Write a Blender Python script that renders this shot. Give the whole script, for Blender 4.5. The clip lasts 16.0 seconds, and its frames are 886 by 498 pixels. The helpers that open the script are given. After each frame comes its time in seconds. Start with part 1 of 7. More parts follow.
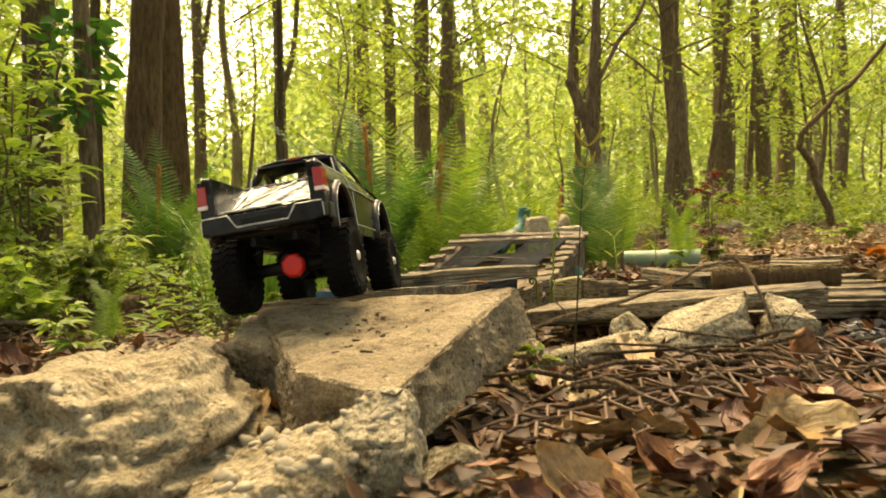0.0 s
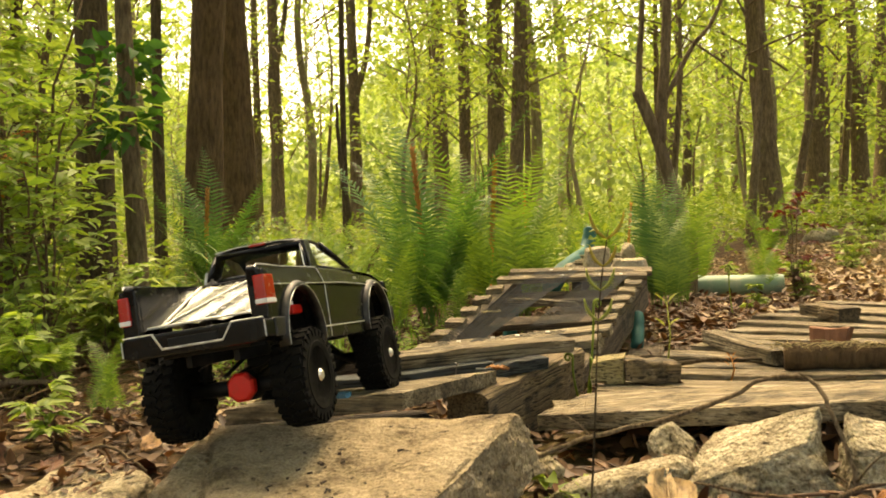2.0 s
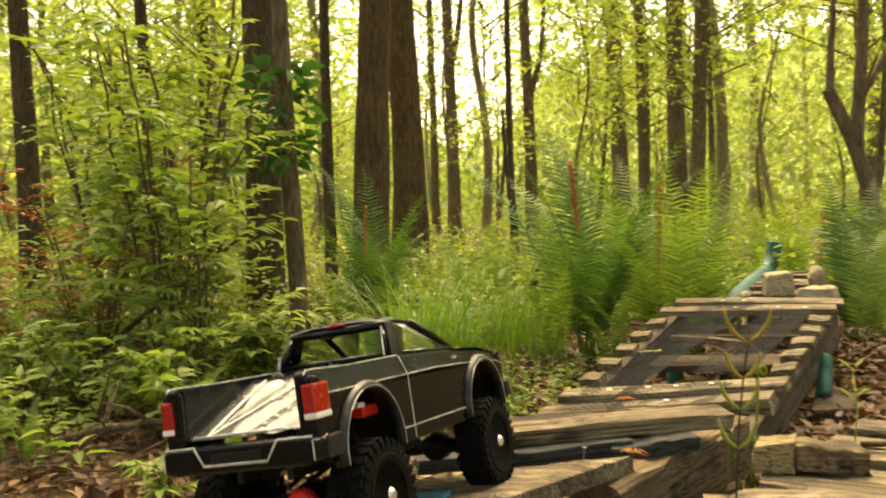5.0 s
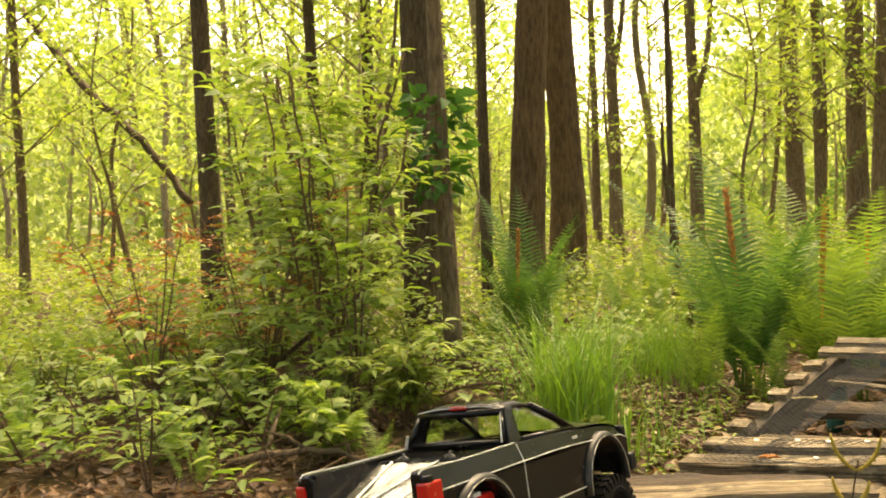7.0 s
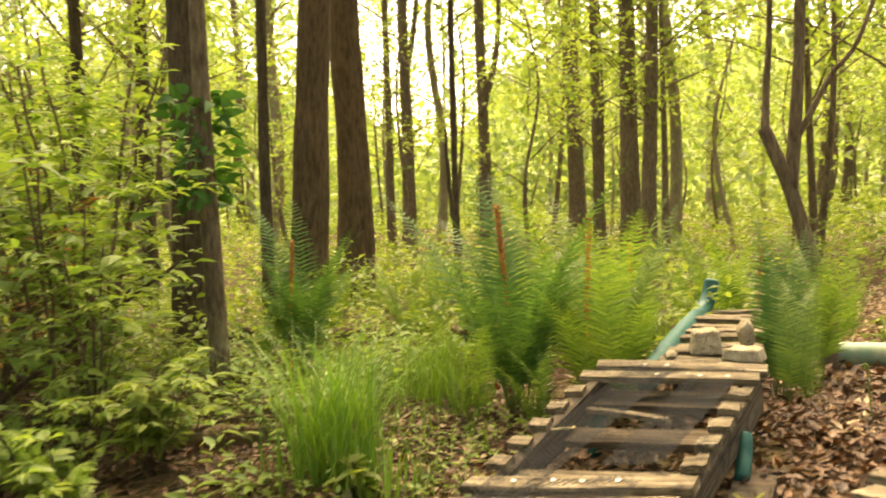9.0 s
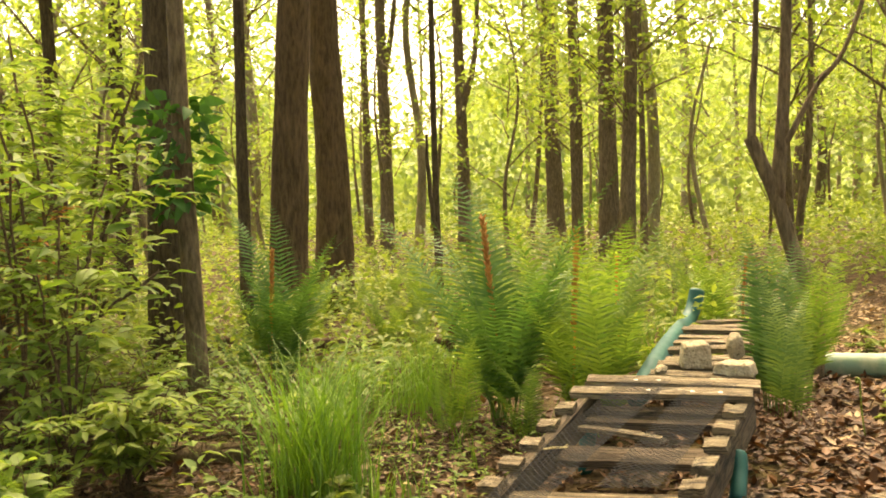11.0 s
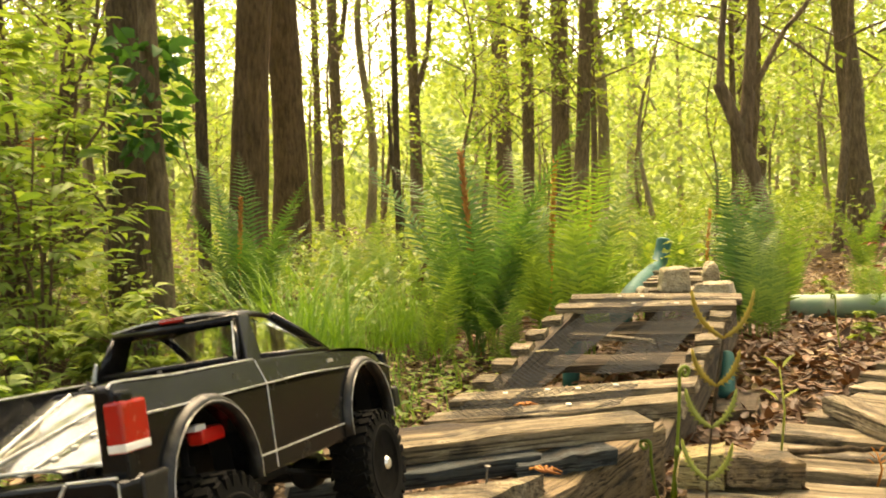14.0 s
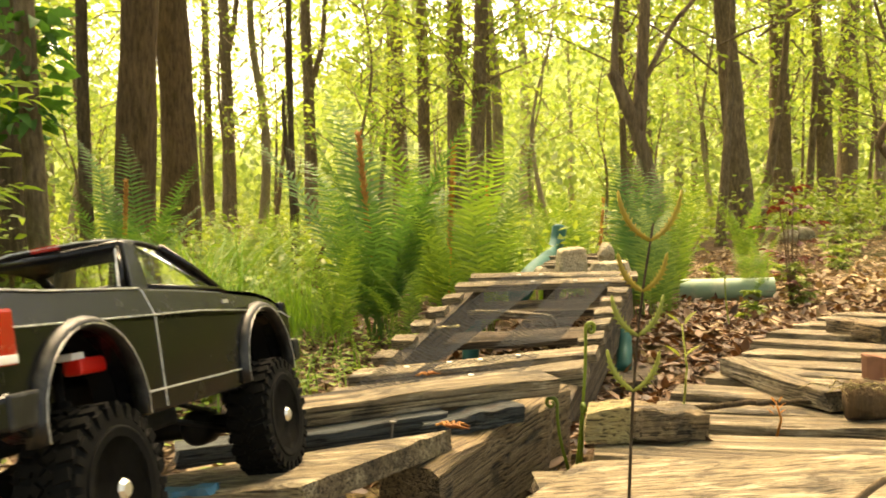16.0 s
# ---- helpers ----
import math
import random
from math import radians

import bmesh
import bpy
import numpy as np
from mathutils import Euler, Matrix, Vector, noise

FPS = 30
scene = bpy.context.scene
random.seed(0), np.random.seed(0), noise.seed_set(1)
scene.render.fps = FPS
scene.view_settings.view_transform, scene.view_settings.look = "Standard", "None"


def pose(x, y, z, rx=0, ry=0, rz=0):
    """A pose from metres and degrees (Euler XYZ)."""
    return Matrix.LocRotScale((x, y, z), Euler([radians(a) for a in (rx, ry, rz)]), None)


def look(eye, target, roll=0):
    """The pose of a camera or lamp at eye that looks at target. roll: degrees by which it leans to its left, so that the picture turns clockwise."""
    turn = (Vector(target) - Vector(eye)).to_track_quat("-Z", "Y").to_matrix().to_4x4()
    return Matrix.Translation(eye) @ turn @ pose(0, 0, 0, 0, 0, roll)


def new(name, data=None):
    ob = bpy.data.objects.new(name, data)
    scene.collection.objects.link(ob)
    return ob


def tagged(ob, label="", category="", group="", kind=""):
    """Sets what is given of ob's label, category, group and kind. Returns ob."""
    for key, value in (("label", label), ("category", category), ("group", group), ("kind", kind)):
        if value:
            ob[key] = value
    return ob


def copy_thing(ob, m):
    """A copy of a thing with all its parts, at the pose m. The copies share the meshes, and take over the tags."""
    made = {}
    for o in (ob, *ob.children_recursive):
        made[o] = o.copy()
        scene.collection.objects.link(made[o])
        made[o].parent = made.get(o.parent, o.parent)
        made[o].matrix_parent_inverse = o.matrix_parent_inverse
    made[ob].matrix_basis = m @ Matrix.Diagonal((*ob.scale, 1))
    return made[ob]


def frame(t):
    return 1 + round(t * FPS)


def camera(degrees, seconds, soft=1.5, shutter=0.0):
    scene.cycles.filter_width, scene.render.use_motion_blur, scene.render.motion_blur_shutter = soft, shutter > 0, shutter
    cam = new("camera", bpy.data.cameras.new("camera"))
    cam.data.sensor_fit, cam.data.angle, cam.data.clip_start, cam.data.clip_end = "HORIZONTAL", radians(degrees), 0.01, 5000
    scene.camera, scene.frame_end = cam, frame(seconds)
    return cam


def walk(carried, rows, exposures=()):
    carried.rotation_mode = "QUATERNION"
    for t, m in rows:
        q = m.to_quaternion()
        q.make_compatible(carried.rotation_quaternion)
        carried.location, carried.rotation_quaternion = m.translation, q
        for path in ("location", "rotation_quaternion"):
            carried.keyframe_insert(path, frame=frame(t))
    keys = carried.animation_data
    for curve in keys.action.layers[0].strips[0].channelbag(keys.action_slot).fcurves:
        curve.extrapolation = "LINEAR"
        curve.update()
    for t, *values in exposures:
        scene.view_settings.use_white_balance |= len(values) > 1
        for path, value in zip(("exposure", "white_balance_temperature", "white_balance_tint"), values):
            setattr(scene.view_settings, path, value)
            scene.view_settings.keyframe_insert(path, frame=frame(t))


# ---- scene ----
EXPOSURES = [(0.0, 2.32, 10800, 10), (4.5, 2.34, 10800, 10), (7.3, 2.70, 10300, 13), (12.5, 2.68, 10300, 13), (16.0, 2.78, 10800, 11)]
cam = camera(54.0, 16.0, soft=1.8, shutter=0.5)
PATH = [
    (0, (0.122, -0.013, 0.33), (0.034, 1.984, 0.277), -0.8),
    (0.5, (0.159, 0.067, 0.355), (-0.001, 2.06, 0.303), -0.9),
    (1, (0.182, 0.122, 0.406), (-0.033, 2.11, 0.349), -1.1),
    (1.5, (0.209, 0.195, 0.452), (-0.036, 2.179, 0.39), -1.2),
    (2, (0.233, 0.257, 0.468), (-0.046, 2.236, 0.405), -1.2),
    (2.5, (0.244, 0.279, 0.473), (-0.074, 2.253, 0.41), -1.2),
    (3, (0.265, 0.296, 0.476), (-0.086, 2.264, 0.416), -1.4),
    (3.5, (0.288, 0.331, 0.477), (-0.077, 2.296, 0.418), -1.5),
    (4, (0.293, 0.371, 0.492), (-0.112, 2.329, 0.43), -1.3),
    (4.5, (0.29, 0.406, 0.516), (-0.239, 2.333, 0.455), -1.5),
    (5, (0.291, 0.471, 0.557), (-0.392, 2.35, 0.5), -2.0),
    (5.2, (0.298, 0.495, 0.57), (-0.431, 2.356, 0.514), -2.0),
    (7.3, (0.363, 0.451, 0.675), (-0.676, 2.159, 0.628), -2.0),
    (7.5, (0.364, 0.453, 0.679), (-0.68, 2.158, 0.631), -1.9),
    (8, (0.382, 0.522, 0.682), (-0.532, 2.301, 0.628), -2.2),
    (8.5, (0.411, 0.591, 0.683), (-0.29, 2.463, 0.622), -1.9),
    (9, (0.393, 0.67, 0.742), (-0.211, 2.575, 0.668), -1.8),
    (9.2, (0.361, 0.704, 0.774), (-0.206, 2.621, 0.697), -1.5),
    (11.3, (0.346, 0.718, 0.774), (-0.199, 2.642, 0.704), -1.9),
    (11.5, (0.349, 0.702, 0.743), (-0.184, 2.629, 0.673), -1.9),
    (12, (0.355, 0.697, 0.701), (-0.162, 2.627, 0.632), -1.8),
    (12.5, (0.33, 0.7, 0.711), (-0.188, 2.631, 0.642), -1.8),
    (13, (0.275, 0.678, 0.669), (-0.234, 2.611, 0.6), -1.7),
    (13.5, (0.227, 0.649, 0.576), (-0.266, 2.586, 0.512), -1.5),
    (14, (0.224, 0.682, 0.525), (-0.204, 2.635, 0.461), -1.4),
    (14.5, (0.209, 0.7, 0.493), (-0.158, 2.664, 0.426), -1.3),
    (15, (0.21, 0.686, 0.492), (-0.105, 2.66, 0.425), -1.3),
    (15.5, (0.206, 0.677, 0.481), (-0.053, 2.659, 0.416), -1.2),
    (16, (0.203, 0.723, 0.46), (0.014, 2.713, 0.392), -1.1),
]
walk(cam, [(t, look(eye, target, roll)) for t, eye, target, roll in PATH], exposures=EXPOSURES)

# ---- sky and sun: soft light through a spring canopy ----
world = bpy.data.worlds.new("sky")
scene.world = world
world.use_nodes = True
wn = world.node_tree
sky = wn.nodes.new("ShaderNodeTexSky")
sky.sky_type = "NISHITA"
sky.sun_disc = False
sky.sun_elevation = radians(58)
sky.sun_rotation = radians(-20)
sky.air_density, sky.dust_density, sky.ozone_density = 1.0, 4.0, 0.6
wn.links.new(sky.outputs[0], wn.nodes["Background"].inputs[0])
wn.nodes["Background"].inputs[1].default_value = 0.125

sun = new("sun", bpy.data.lights.new("sun", "SUN"))
sun.data.energy, sun.data.angle, sun.data.color = 2.7, radians(50), (1.0, 0.93, 0.80)
sun.matrix_world = look((-1.5, 5.0, 8.5), (0, 0, 0))


# ---- materials ----
class Nodes:
    """A small builder of node materials."""

    def __init__(self, name, coords="Object"):
        self.mat = bpy.data.materials.new(name)
        self.mat.use_nodes = True
        self.tree = self.mat.node_tree
        self.bsdf = self.tree.nodes["Principled BSDF"]
        self.out = self.tree.nodes["Material Output"]
        tc = self.tree.nodes.new("ShaderNodeTexCoord")
        self.co = tc.outputs[coords]

    def add(self, kind, **kw):
        return self.tree.nodes.new("ShaderNode" + kind)

    def link(self, a, b):
        self.tree.links.new(a, b)

    def scaled(self, scale, shift=True):
        m = self.add("Mapping")
        m.inputs["Scale"].default_value = scale
        self.link(self.co, m.inputs["Vector"])
        if shift:
            info = self.add("ObjectInfo")
            mul = self.add("Math")
            mul.operation = "MULTIPLY"
            mul.inputs[1].default_value = 37.0
            self.link(info.outputs["Random"], mul.inputs[0])
            self.link(mul.outputs[0], m.inputs["Location"])
        return m.outputs[0]

    def noise(self, vec, scale, detail=4.0, rough=0.55):
        n = self.add("TexNoise")
        n.inputs["Scale"].default_value, n.inputs["Detail"].default_value, n.inputs["Roughness"].default_value = scale, detail, rough
        self.link(vec, n.inputs["Vector"])
        return n.outputs["Fac"]

    def ramp(self, fac, stops):
        r = self.add("ValToRGB")
        els = r.color_ramp.elements
        els[0].position, els[0].color = stops[0][0], (*stops[0][1], 1)
        els[1].position, els[1].color = stops[-1][0], (*stops[-1][1], 1)
        for p, c in stops[1:-1]:
            els.new(p).color = (*c, 1)
        self.link(fac, r.inputs["Fac"])
        return r.outputs["Color"]

    def mix(self, fac, a, b, mode="MIX"):
        m = self.add("Mix")
        m.data_type, m.blend_type = "RGBA", mode
        for sock, val in ((m.inputs[0], fac), (m.inputs[6], a), (m.inputs[7], b)):
            if isinstance(val, bpy.types.NodeSocket):
                self.link(val, sock)
            else:
                sock.default_value = val if isinstance(val, float) else (*val, 1)
        return m.outputs[2]

    def bump(self, height, strength, distance):
        b = self.add("Bump")
        b.inputs["Strength"].default_value, b.inputs["Distance"].default_value = strength, distance
        self.link(height, b.inputs["Height"])
        self.link(b.outputs[0], self.bsdf.inputs["Normal"])

    def set(self, color=None, rough=0.6, metal=0.0, spec=None):
        if color is not None:
            if isinstance(color, bpy.types.NodeSocket):
                self.link(color, self.bsdf.inputs["Base Color"])
            else:
                self.bsdf.inputs["Base Color"].default_value = (*color, 1)
        if isinstance(rough, bpy.types.NodeSocket):
            self.link(rough, self.bsdf.inputs["Roughness"])
        else:
            self.bsdf.inputs["Roughness"].default_value = rough
        self.bsdf.inputs["Metallic"].default_value = metal
        if spec is not None:
            self.bsdf.inputs["Specular IOR Level"].default_value = spec
        return self.mat


def wood_material(name, light, mid, dark, grey=0.35, blotch=(0.06, 0.05, 0.035), bleach=None):
    n = Nodes(name)
    grain = n.noise(n.scaled((4.0, 110.0, 110.0)), 1.0, 6.0, 0.7)
    crack = n.noise(n.scaled((2.0, 330.0, 330.0)), 1.0, 3.0, 0.6)
    streak = n.noise(n.scaled((1.2, 26.0, 26.0)), 1.0, 3.0)
    stain = n.noise(n.scaled((10.0, 14.0, 14.0)), 1.0, 6.0, 0.65)
    speck = n.noise(n.scaled((120.0, 260.0, 260.0)), 1.0, 3.0)
    base = n.ramp(grain, [(0.36, dark), (0.48, mid), (0.66, light)])
    base = n.mix(grey, base, n.ramp(streak, [(0.35, mid), (0.65, light)]))
    if bleach:
        worn = n.noise(n.scaled((9.0, 38.0, 38.0)), 1.0, 6.0, 0.7)
        base = n.mix(n.ramp(worn, [(0.52, (0, 0, 0)), (0.64, (0.75, 0.75, 0.75))]), base, bleach)
    base = n.mix(n.ramp(stain, [(0.53, (0, 0, 0)), (0.63, (0.85, 0.85, 0.85))]), base, blotch)
    base = n.mix(0.85, base, n.ramp(crack, [(0.385, (0.08, 0.066, 0.052)), (0.475, (1, 1, 1))]), "MULTIPLY")
    base = n.mix(0.35, base, n.ramp(speck, [(0.35, (0.45, 0.45, 0.45)), (0.6, (1, 1, 1))]), "MULTIPLY")
    info = n.add("ObjectInfo")
    base = n.mix(0.6, base, n.ramp(info.outputs["Random"], [(0.0, (0.55, 0.53, 0.50)), (1.0, (1.0, 0.98, 0.94))]), "MULTIPLY")
    both = n.add("Math")
    both.operation = "ADD"
    n.link(grain, both.inputs[0])
    n.link(crack, both.inputs[1])
    n.bump(both.outputs[0], 1.0, 0.006)
    return n.set(base, 0.82, spec=0.25)


def stone_material(name, light, mid_tone, dark, moss=None, pits=140.0, relief=0.006, speck=0.75):
    n = Nodes(name)
    vec = n.scaled((1.0, 1.0, 1.0))
    big = n.noise(vec, 15.0, 9.0, 0.62)
    mid = n.noise(vec, 70.0, 6.0, 0.7)
    fine = n.noise(vec, pits, 5.0, 0.75)
    base = n.ramp(big, [(0.32, dark), (0.47, mid_tone), (0.66, light)])
    base = n.mix(speck, base, n.ramp(mid, [(0.36, (0.42, 0.36, 0.29)), (0.50, (1, 1, 1))]), "MULTIPLY")
    base = n.mix(speck, base, n.ramp(fine, [(0.38, (0.38, 0.33, 0.27)), (0.56, (1.08, 1.06, 1.0))]), "MULTIPLY")
    pit = n.noise(vec, 55.0, 3.0, 0.6)
    base = n.mix(0.9, base, n.ramp(pit, [(0.30, (0.12, 0.10, 0.08)), (0.345, (1, 1, 1))]), "MULTIPLY")
    if moss:
        m = n.noise(vec, 16.0, 6.0, 0.65)
        base = n.mix(n.ramp(m, [(0.56, (0, 0, 0)), (0.72, (0.8, 0.8, 0.8))]), base, moss)
    vor = n.add("TexVoronoi")
    vor.inputs["Scale"].default_value = pits * 0.45
    n.link(vec, vor.inputs["Vector"])
    both = n.add("Math")
    both.operation = "ADD"
    n.link(n.mix(0.5, fine, mid), both.inputs[0])
    n.link(vor.outputs["Distance"], both.inputs[1])
    n.bump(both.outputs[0], 0.9, relief)
    return n.set(base, 0.9, spec=0.2)


def leaf_material(name, a, b, glow=0.5, rough=0.5, tint=None):
    n = Nodes(name)
    geo = n.add("NewGeometry")
    base = n.ramp(geo.outputs["Random Per Island"], [(0.0, a), (1.0, b)])
    info = n.add("ObjectInfo")
    base = n.mix(0.6, base, n.ramp(info.outputs["Random"], [(0.0, (0.75, 0.85, 0.8)), (1.0, (1.0, 1.0, 0.9))]), "MULTIPLY")
    vein = n.noise(n.scaled((60.0, 60.0, 60.0)), 1.0, 2.0)
    base = n.mix(0.3, base, n.ramp(vein, [(0.3, (0.6, 0.62, 0.55)), (0.65, (1, 1, 1))]), "MULTIPLY")
    n.set(base, rough, spec=0.35)
    if glow:
        tr = n.add("BsdfTranslucent")
        n.link(n.mix(1.0, base, tint or (0.96, 1.0, 0.62), "MULTIPLY"), tr.inputs["Color"])
        ms = n.add("MixShader")
        ms.inputs[0].default_value = glow
        n.link(n.bsdf.outputs[0], ms.inputs[1])
        n.link(tr.outputs[0], ms.inputs[2])
        n.link(ms.outputs[0], n.out.inputs["Surface"])
    return n.mat


def bark_material(name, light, dark, scale=1.0):
    n = Nodes(name)
    ridge = n.noise(n.scaled((42.0 * scale, 42.0 * scale, 9.0 * scale)), 1.0, 8.0, 0.7)
    blot = n.noise(n.scaled((6.0, 6.0, 3.0)), 1.0, 6.0, 0.65)
    base = n.ramp(ridge, [(0.34, dark), (0.62, light)])
    base = n.mix(0.6, base, n.ramp(blot, [(0.35, (0.55, 0.56, 0.5)), (0.65, (1, 1, 1))]), "MULTIPLY")
    n.bump(ridge, 0.9, 0.02)
    return n.set(base, 0.9, spec=0.15)


def plain_material(name, color, rough=0.5, metal=0.0, dust=(0.16, 0.12, 0.08), amount=0.25, scale=40.0, spec=0.5):
    n = Nodes(name)
    d = n.noise(n.scaled((1.0, 1.0, 1.0)), scale, 6.0, 0.65)
    fac = n.ramp(d, [(0.48, (0, 0, 0)), (0.75, (amount, amount, amount))])
    base = n.mix(fac, color, dust)
    r = n.ramp(d, [(0.3, (rough, rough, rough)), (0.75, (min(1, rough + 0.25),) * 3)])
    return n.set(base, r, metal, spec)


def ground_material():
    n = Nodes("forest_soil")
    vec = n.scaled((1.0, 1.0, 1.0), False)
    big = n.noise(vec, 0.9, 5.0)
    mid = n.noise(vec, 14.0, 6.0, 0.7)
    fine = n.noise(vec, 90.0, 4.0, 0.7)
    base = n.ramp(mid, [(0.32, (0.016, 0.010, 0.006)), (0.5, (0.065, 0.038, 0.020)), (0.68, (0.15, 0.095, 0.05))])
    base = n.mix(0.6, base, n.ramp(fine, [(0.3, (0.35, 0.32, 0.28)), (0.62, (1, 1, 1))]), "MULTIPLY")
    base = n.mix(n.ramp(big, [(0.45, (0, 0, 0)), (0.7, (0.35, 0.35, 0.35))]), base, (0.10, 0.12, 0.03))
    n.bump(mid, 1.0, 0.03)
    return n.set(base, 0.95, spec=0.1)


WOOD_GREY = wood_material("weathered_wood", (0.37, 0.297, 0.190), (0.185, 0.142, 0.088), (0.024, 0.018, 0.011), bleach=(0.56, 0.48, 0.34))
WOOD_BROWN = wood_material("brown_timber", (0.36, 0.265, 0.155), (0.215, 0.152, 0.084), (0.05, 0.034, 0.018), 0.2)
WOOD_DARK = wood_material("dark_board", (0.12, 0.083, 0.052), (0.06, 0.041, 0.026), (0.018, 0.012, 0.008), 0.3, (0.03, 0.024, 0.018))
WOOD_RAIL = wood_material("dull_brown_rail", (0.21, 0.158, 0.105), (0.115, 0.084, 0.054), (0.03, 0.022, 0.014), 0.35, (0.05, 0.04, 0.028))
WOOD_END = wood_material("fresh_cut_wood", (0.54, 0.45, 0.23), (0.42, 0.34, 0.165), (0.22, 0.155, 0.07), 0.4, (0.35, 0.27, 0.12))
WOOD_BLUE = wood_material("blue_grey_painted_wood", (0.095, 0.105, 0.10), (0.05, 0.06, 0.062), (0.022, 0.02, 0.016), 0.3, (0.05, 0.04, 0.03))
SLAB_STONE = stone_material("tan_slab_stone", (0.36, 0.295, 0.20), (0.27, 0.215, 0.14), (0.12, 0.09, 0.055), (0.085, 0.062, 0.038), 330.0, 0.005, 0.65)
LIME_STONE = stone_material("pale_limestone", (0.53, 0.475, 0.355), (0.38, 0.33, 0.235), (0.14, 0.112, 0.074), (0.20, 0.19, 0.10), 260.0, 0.007, 0.85)
CONGLOMERATE = stone_material("conglomerate_rock", (0.47, 0.405, 0.29), (0.36, 0.30, 0.20), (0.19, 0.145, 0.09), (0.22, 0.18, 0.10), 240.0, 0.007)
UPPER_STONE = stone_material("pale_tan_stone", (0.46, 0.40, 0.29), (0.40, 0.34, 0.235), (0.30, 0.25, 0.17), None, 260.0, 0.004, 0.5)
SOIL = ground_material()
BARK_BROWN = bark_material("brown_bark", (0.158, 0.100, 0.054), (0.056, 0.035, 0.018))
BARK_DARK = bark_material("dark_bark", (0.125, 0.088, 0.052), (0.040, 0.028, 0.017), 1.5)
# lightened bark: the haze over far trunks is put into its colour
BARK_HAZED = bark_material("hazed_far_bark", (0.34, 0.28, 0.18), (0.17, 0.13, 0.08), 1.2)
BARK_GREY = bark_material("grey_brown_bark", (0.235, 0.170, 0.105), (0.08, 0.054, 0.032), 1.4)
# far foliage paled in colour for the haze of distance
LEAF_HAZED = leaf_material("hazed_far_leaf", (0.18, 0.26, 0.08), (0.36, 0.42, 0.15), 0.52)
LEAF_CANOPY = leaf_material("canopy_leaf", (0.18, 0.27, 0.058), (0.37, 0.42, 0.10), 0.58)
LEAF_SHRUB = leaf_material("shrub_leaf", (0.14, 0.235, 0.05), (0.33, 0.41, 0.09), 0.55)
LEAF_FERN = leaf_material("fern_leaf", (0.085, 0.17, 0.03), (0.24, 0.33, 0.065), 0.45)
LEAF_FERN_DARK = leaf_material("dark_fern_leaf", (0.050, 0.130, 0.030), (0.135, 0.245, 0.055), 0.42)
SPORE = leaf_material("rust_orange_spores", (0.42, 0.15, 0.04), (0.62, 0.27, 0.07), 0.3, 0.6, (1, 0.8, 0.5))
LEAF_GRASS = leaf_material("grass_blade", (0.085, 0.19, 0.025), (0.20, 0.33, 0.05), 0.4)
LEAF_LIME = leaf_material("lime_undergrowth", (0.13, 0.20, 0.035), (0.29, 0.345, 0.075), 0.5)
LEAF_YOUNG = leaf_material("yellow_green_seedling", (0.30, 0.36, 0.07), (0.44, 0.44, 0.12), 0.35)
LEAF_AMBER = leaf_material("amber_young_leaf", (0.40, 0.27, 0.045), (0.55, 0.42, 0.09), 0.4)
LEAF_RUST = leaf_material("rusty_leaf", (0.36, 0.12, 0.03), (0.50, 0.21, 0.05), 0.3, 0.6, (1, 0.8, 0.5))
LEAF_RED = leaf_material("dark_red_leaf", (0.075, 0.016, 0.010), (0.17, 0.032, 0.017), 0.3, 0.5, (1, 0.5, 0.4))
LITTER_PALE = leaf_material("pale_dead_leaf", (0.12, 0.070, 0.034), (0.40, 0.275, 0.155), 0.12, 0.62, (1, 0.8, 0.5))
LITTER = leaf_material("dead_leaf", (0.036, 0.016, 0.008), (0.175, 0.082, 0.035), 0.12, 0.62, (1, 0.8, 0.5))


def dead_leaf_material():
    n = Nodes("tan_dead_leaf")
    info = n.add("ObjectInfo")
    base = n.ramp(info.outputs["Random"], [(0.0, (0.070, 0.022, 0.010)), (0.3, (0.20, 0.070, 0.028)), (0.5, (0.34, 0.155, 0.060)), (0.75, (0.45, 0.285, 0.13)), (1.0, (0.58, 0.45, 0.25))])
    blot = n.noise(n.scaled((70.0, 70.0, 70.0)), 1.0, 7.0, 0.7)
    base = n.mix(0.9, base, n.ramp(blot, [(0.34, (0.22, 0.17, 0.14)), (0.50, (0.75, 0.72, 0.68)), (0.66, (1.1, 1.08, 1.0))]), "MULTIPLY")
    vein = n.noise(n.scaled((30.0, 260.0, 30.0)), 1.0, 3.0)
    n.bump(vein, 1.0, 0.004)
    return n.set(base, 0.5, spec=0.35)


LITTER_BIG = dead_leaf_material()
RUSTY_WIRE = plain_material("rusty_wire", (0.10, 0.062, 0.040), 0.7, 0.3, (0.16, 0.075, 0.035), 0.9, 90.0)
PEBBLE = plain_material("pale_pebble", (0.33, 0.285, 0.21), 0.85, 0, (0.24, 0.19, 0.12), 0.9, 2.0, 0.2)
TWIG = bark_material("twig_bark", (0.22, 0.145, 0.085), (0.06, 0.04, 0.025), 5.0)
VINE_BARK = bark_material("pale_vine_bark", (0.34, 0.25, 0.16), (0.14, 0.095, 0.06), 5.0)
TEAL = plain_material("teal_plastic", (0.008, 0.085, 0.072), 0.5, 0, (0.06, 0.12, 0.10), 0.25, 18.0, 0.3)
PIPE_GREEN = plain_material("pale_green_pipe", (0.17, 0.26, 0.17), 0.5, 0, (0.40, 0.38, 0.27), 0.9, 14.0)
WIRE = plain_material("dull_wire", (0.115, 0.105, 0.092), 0.5, 0.4, (0.12, 0.09, 0.06), 0.4, 60.0)
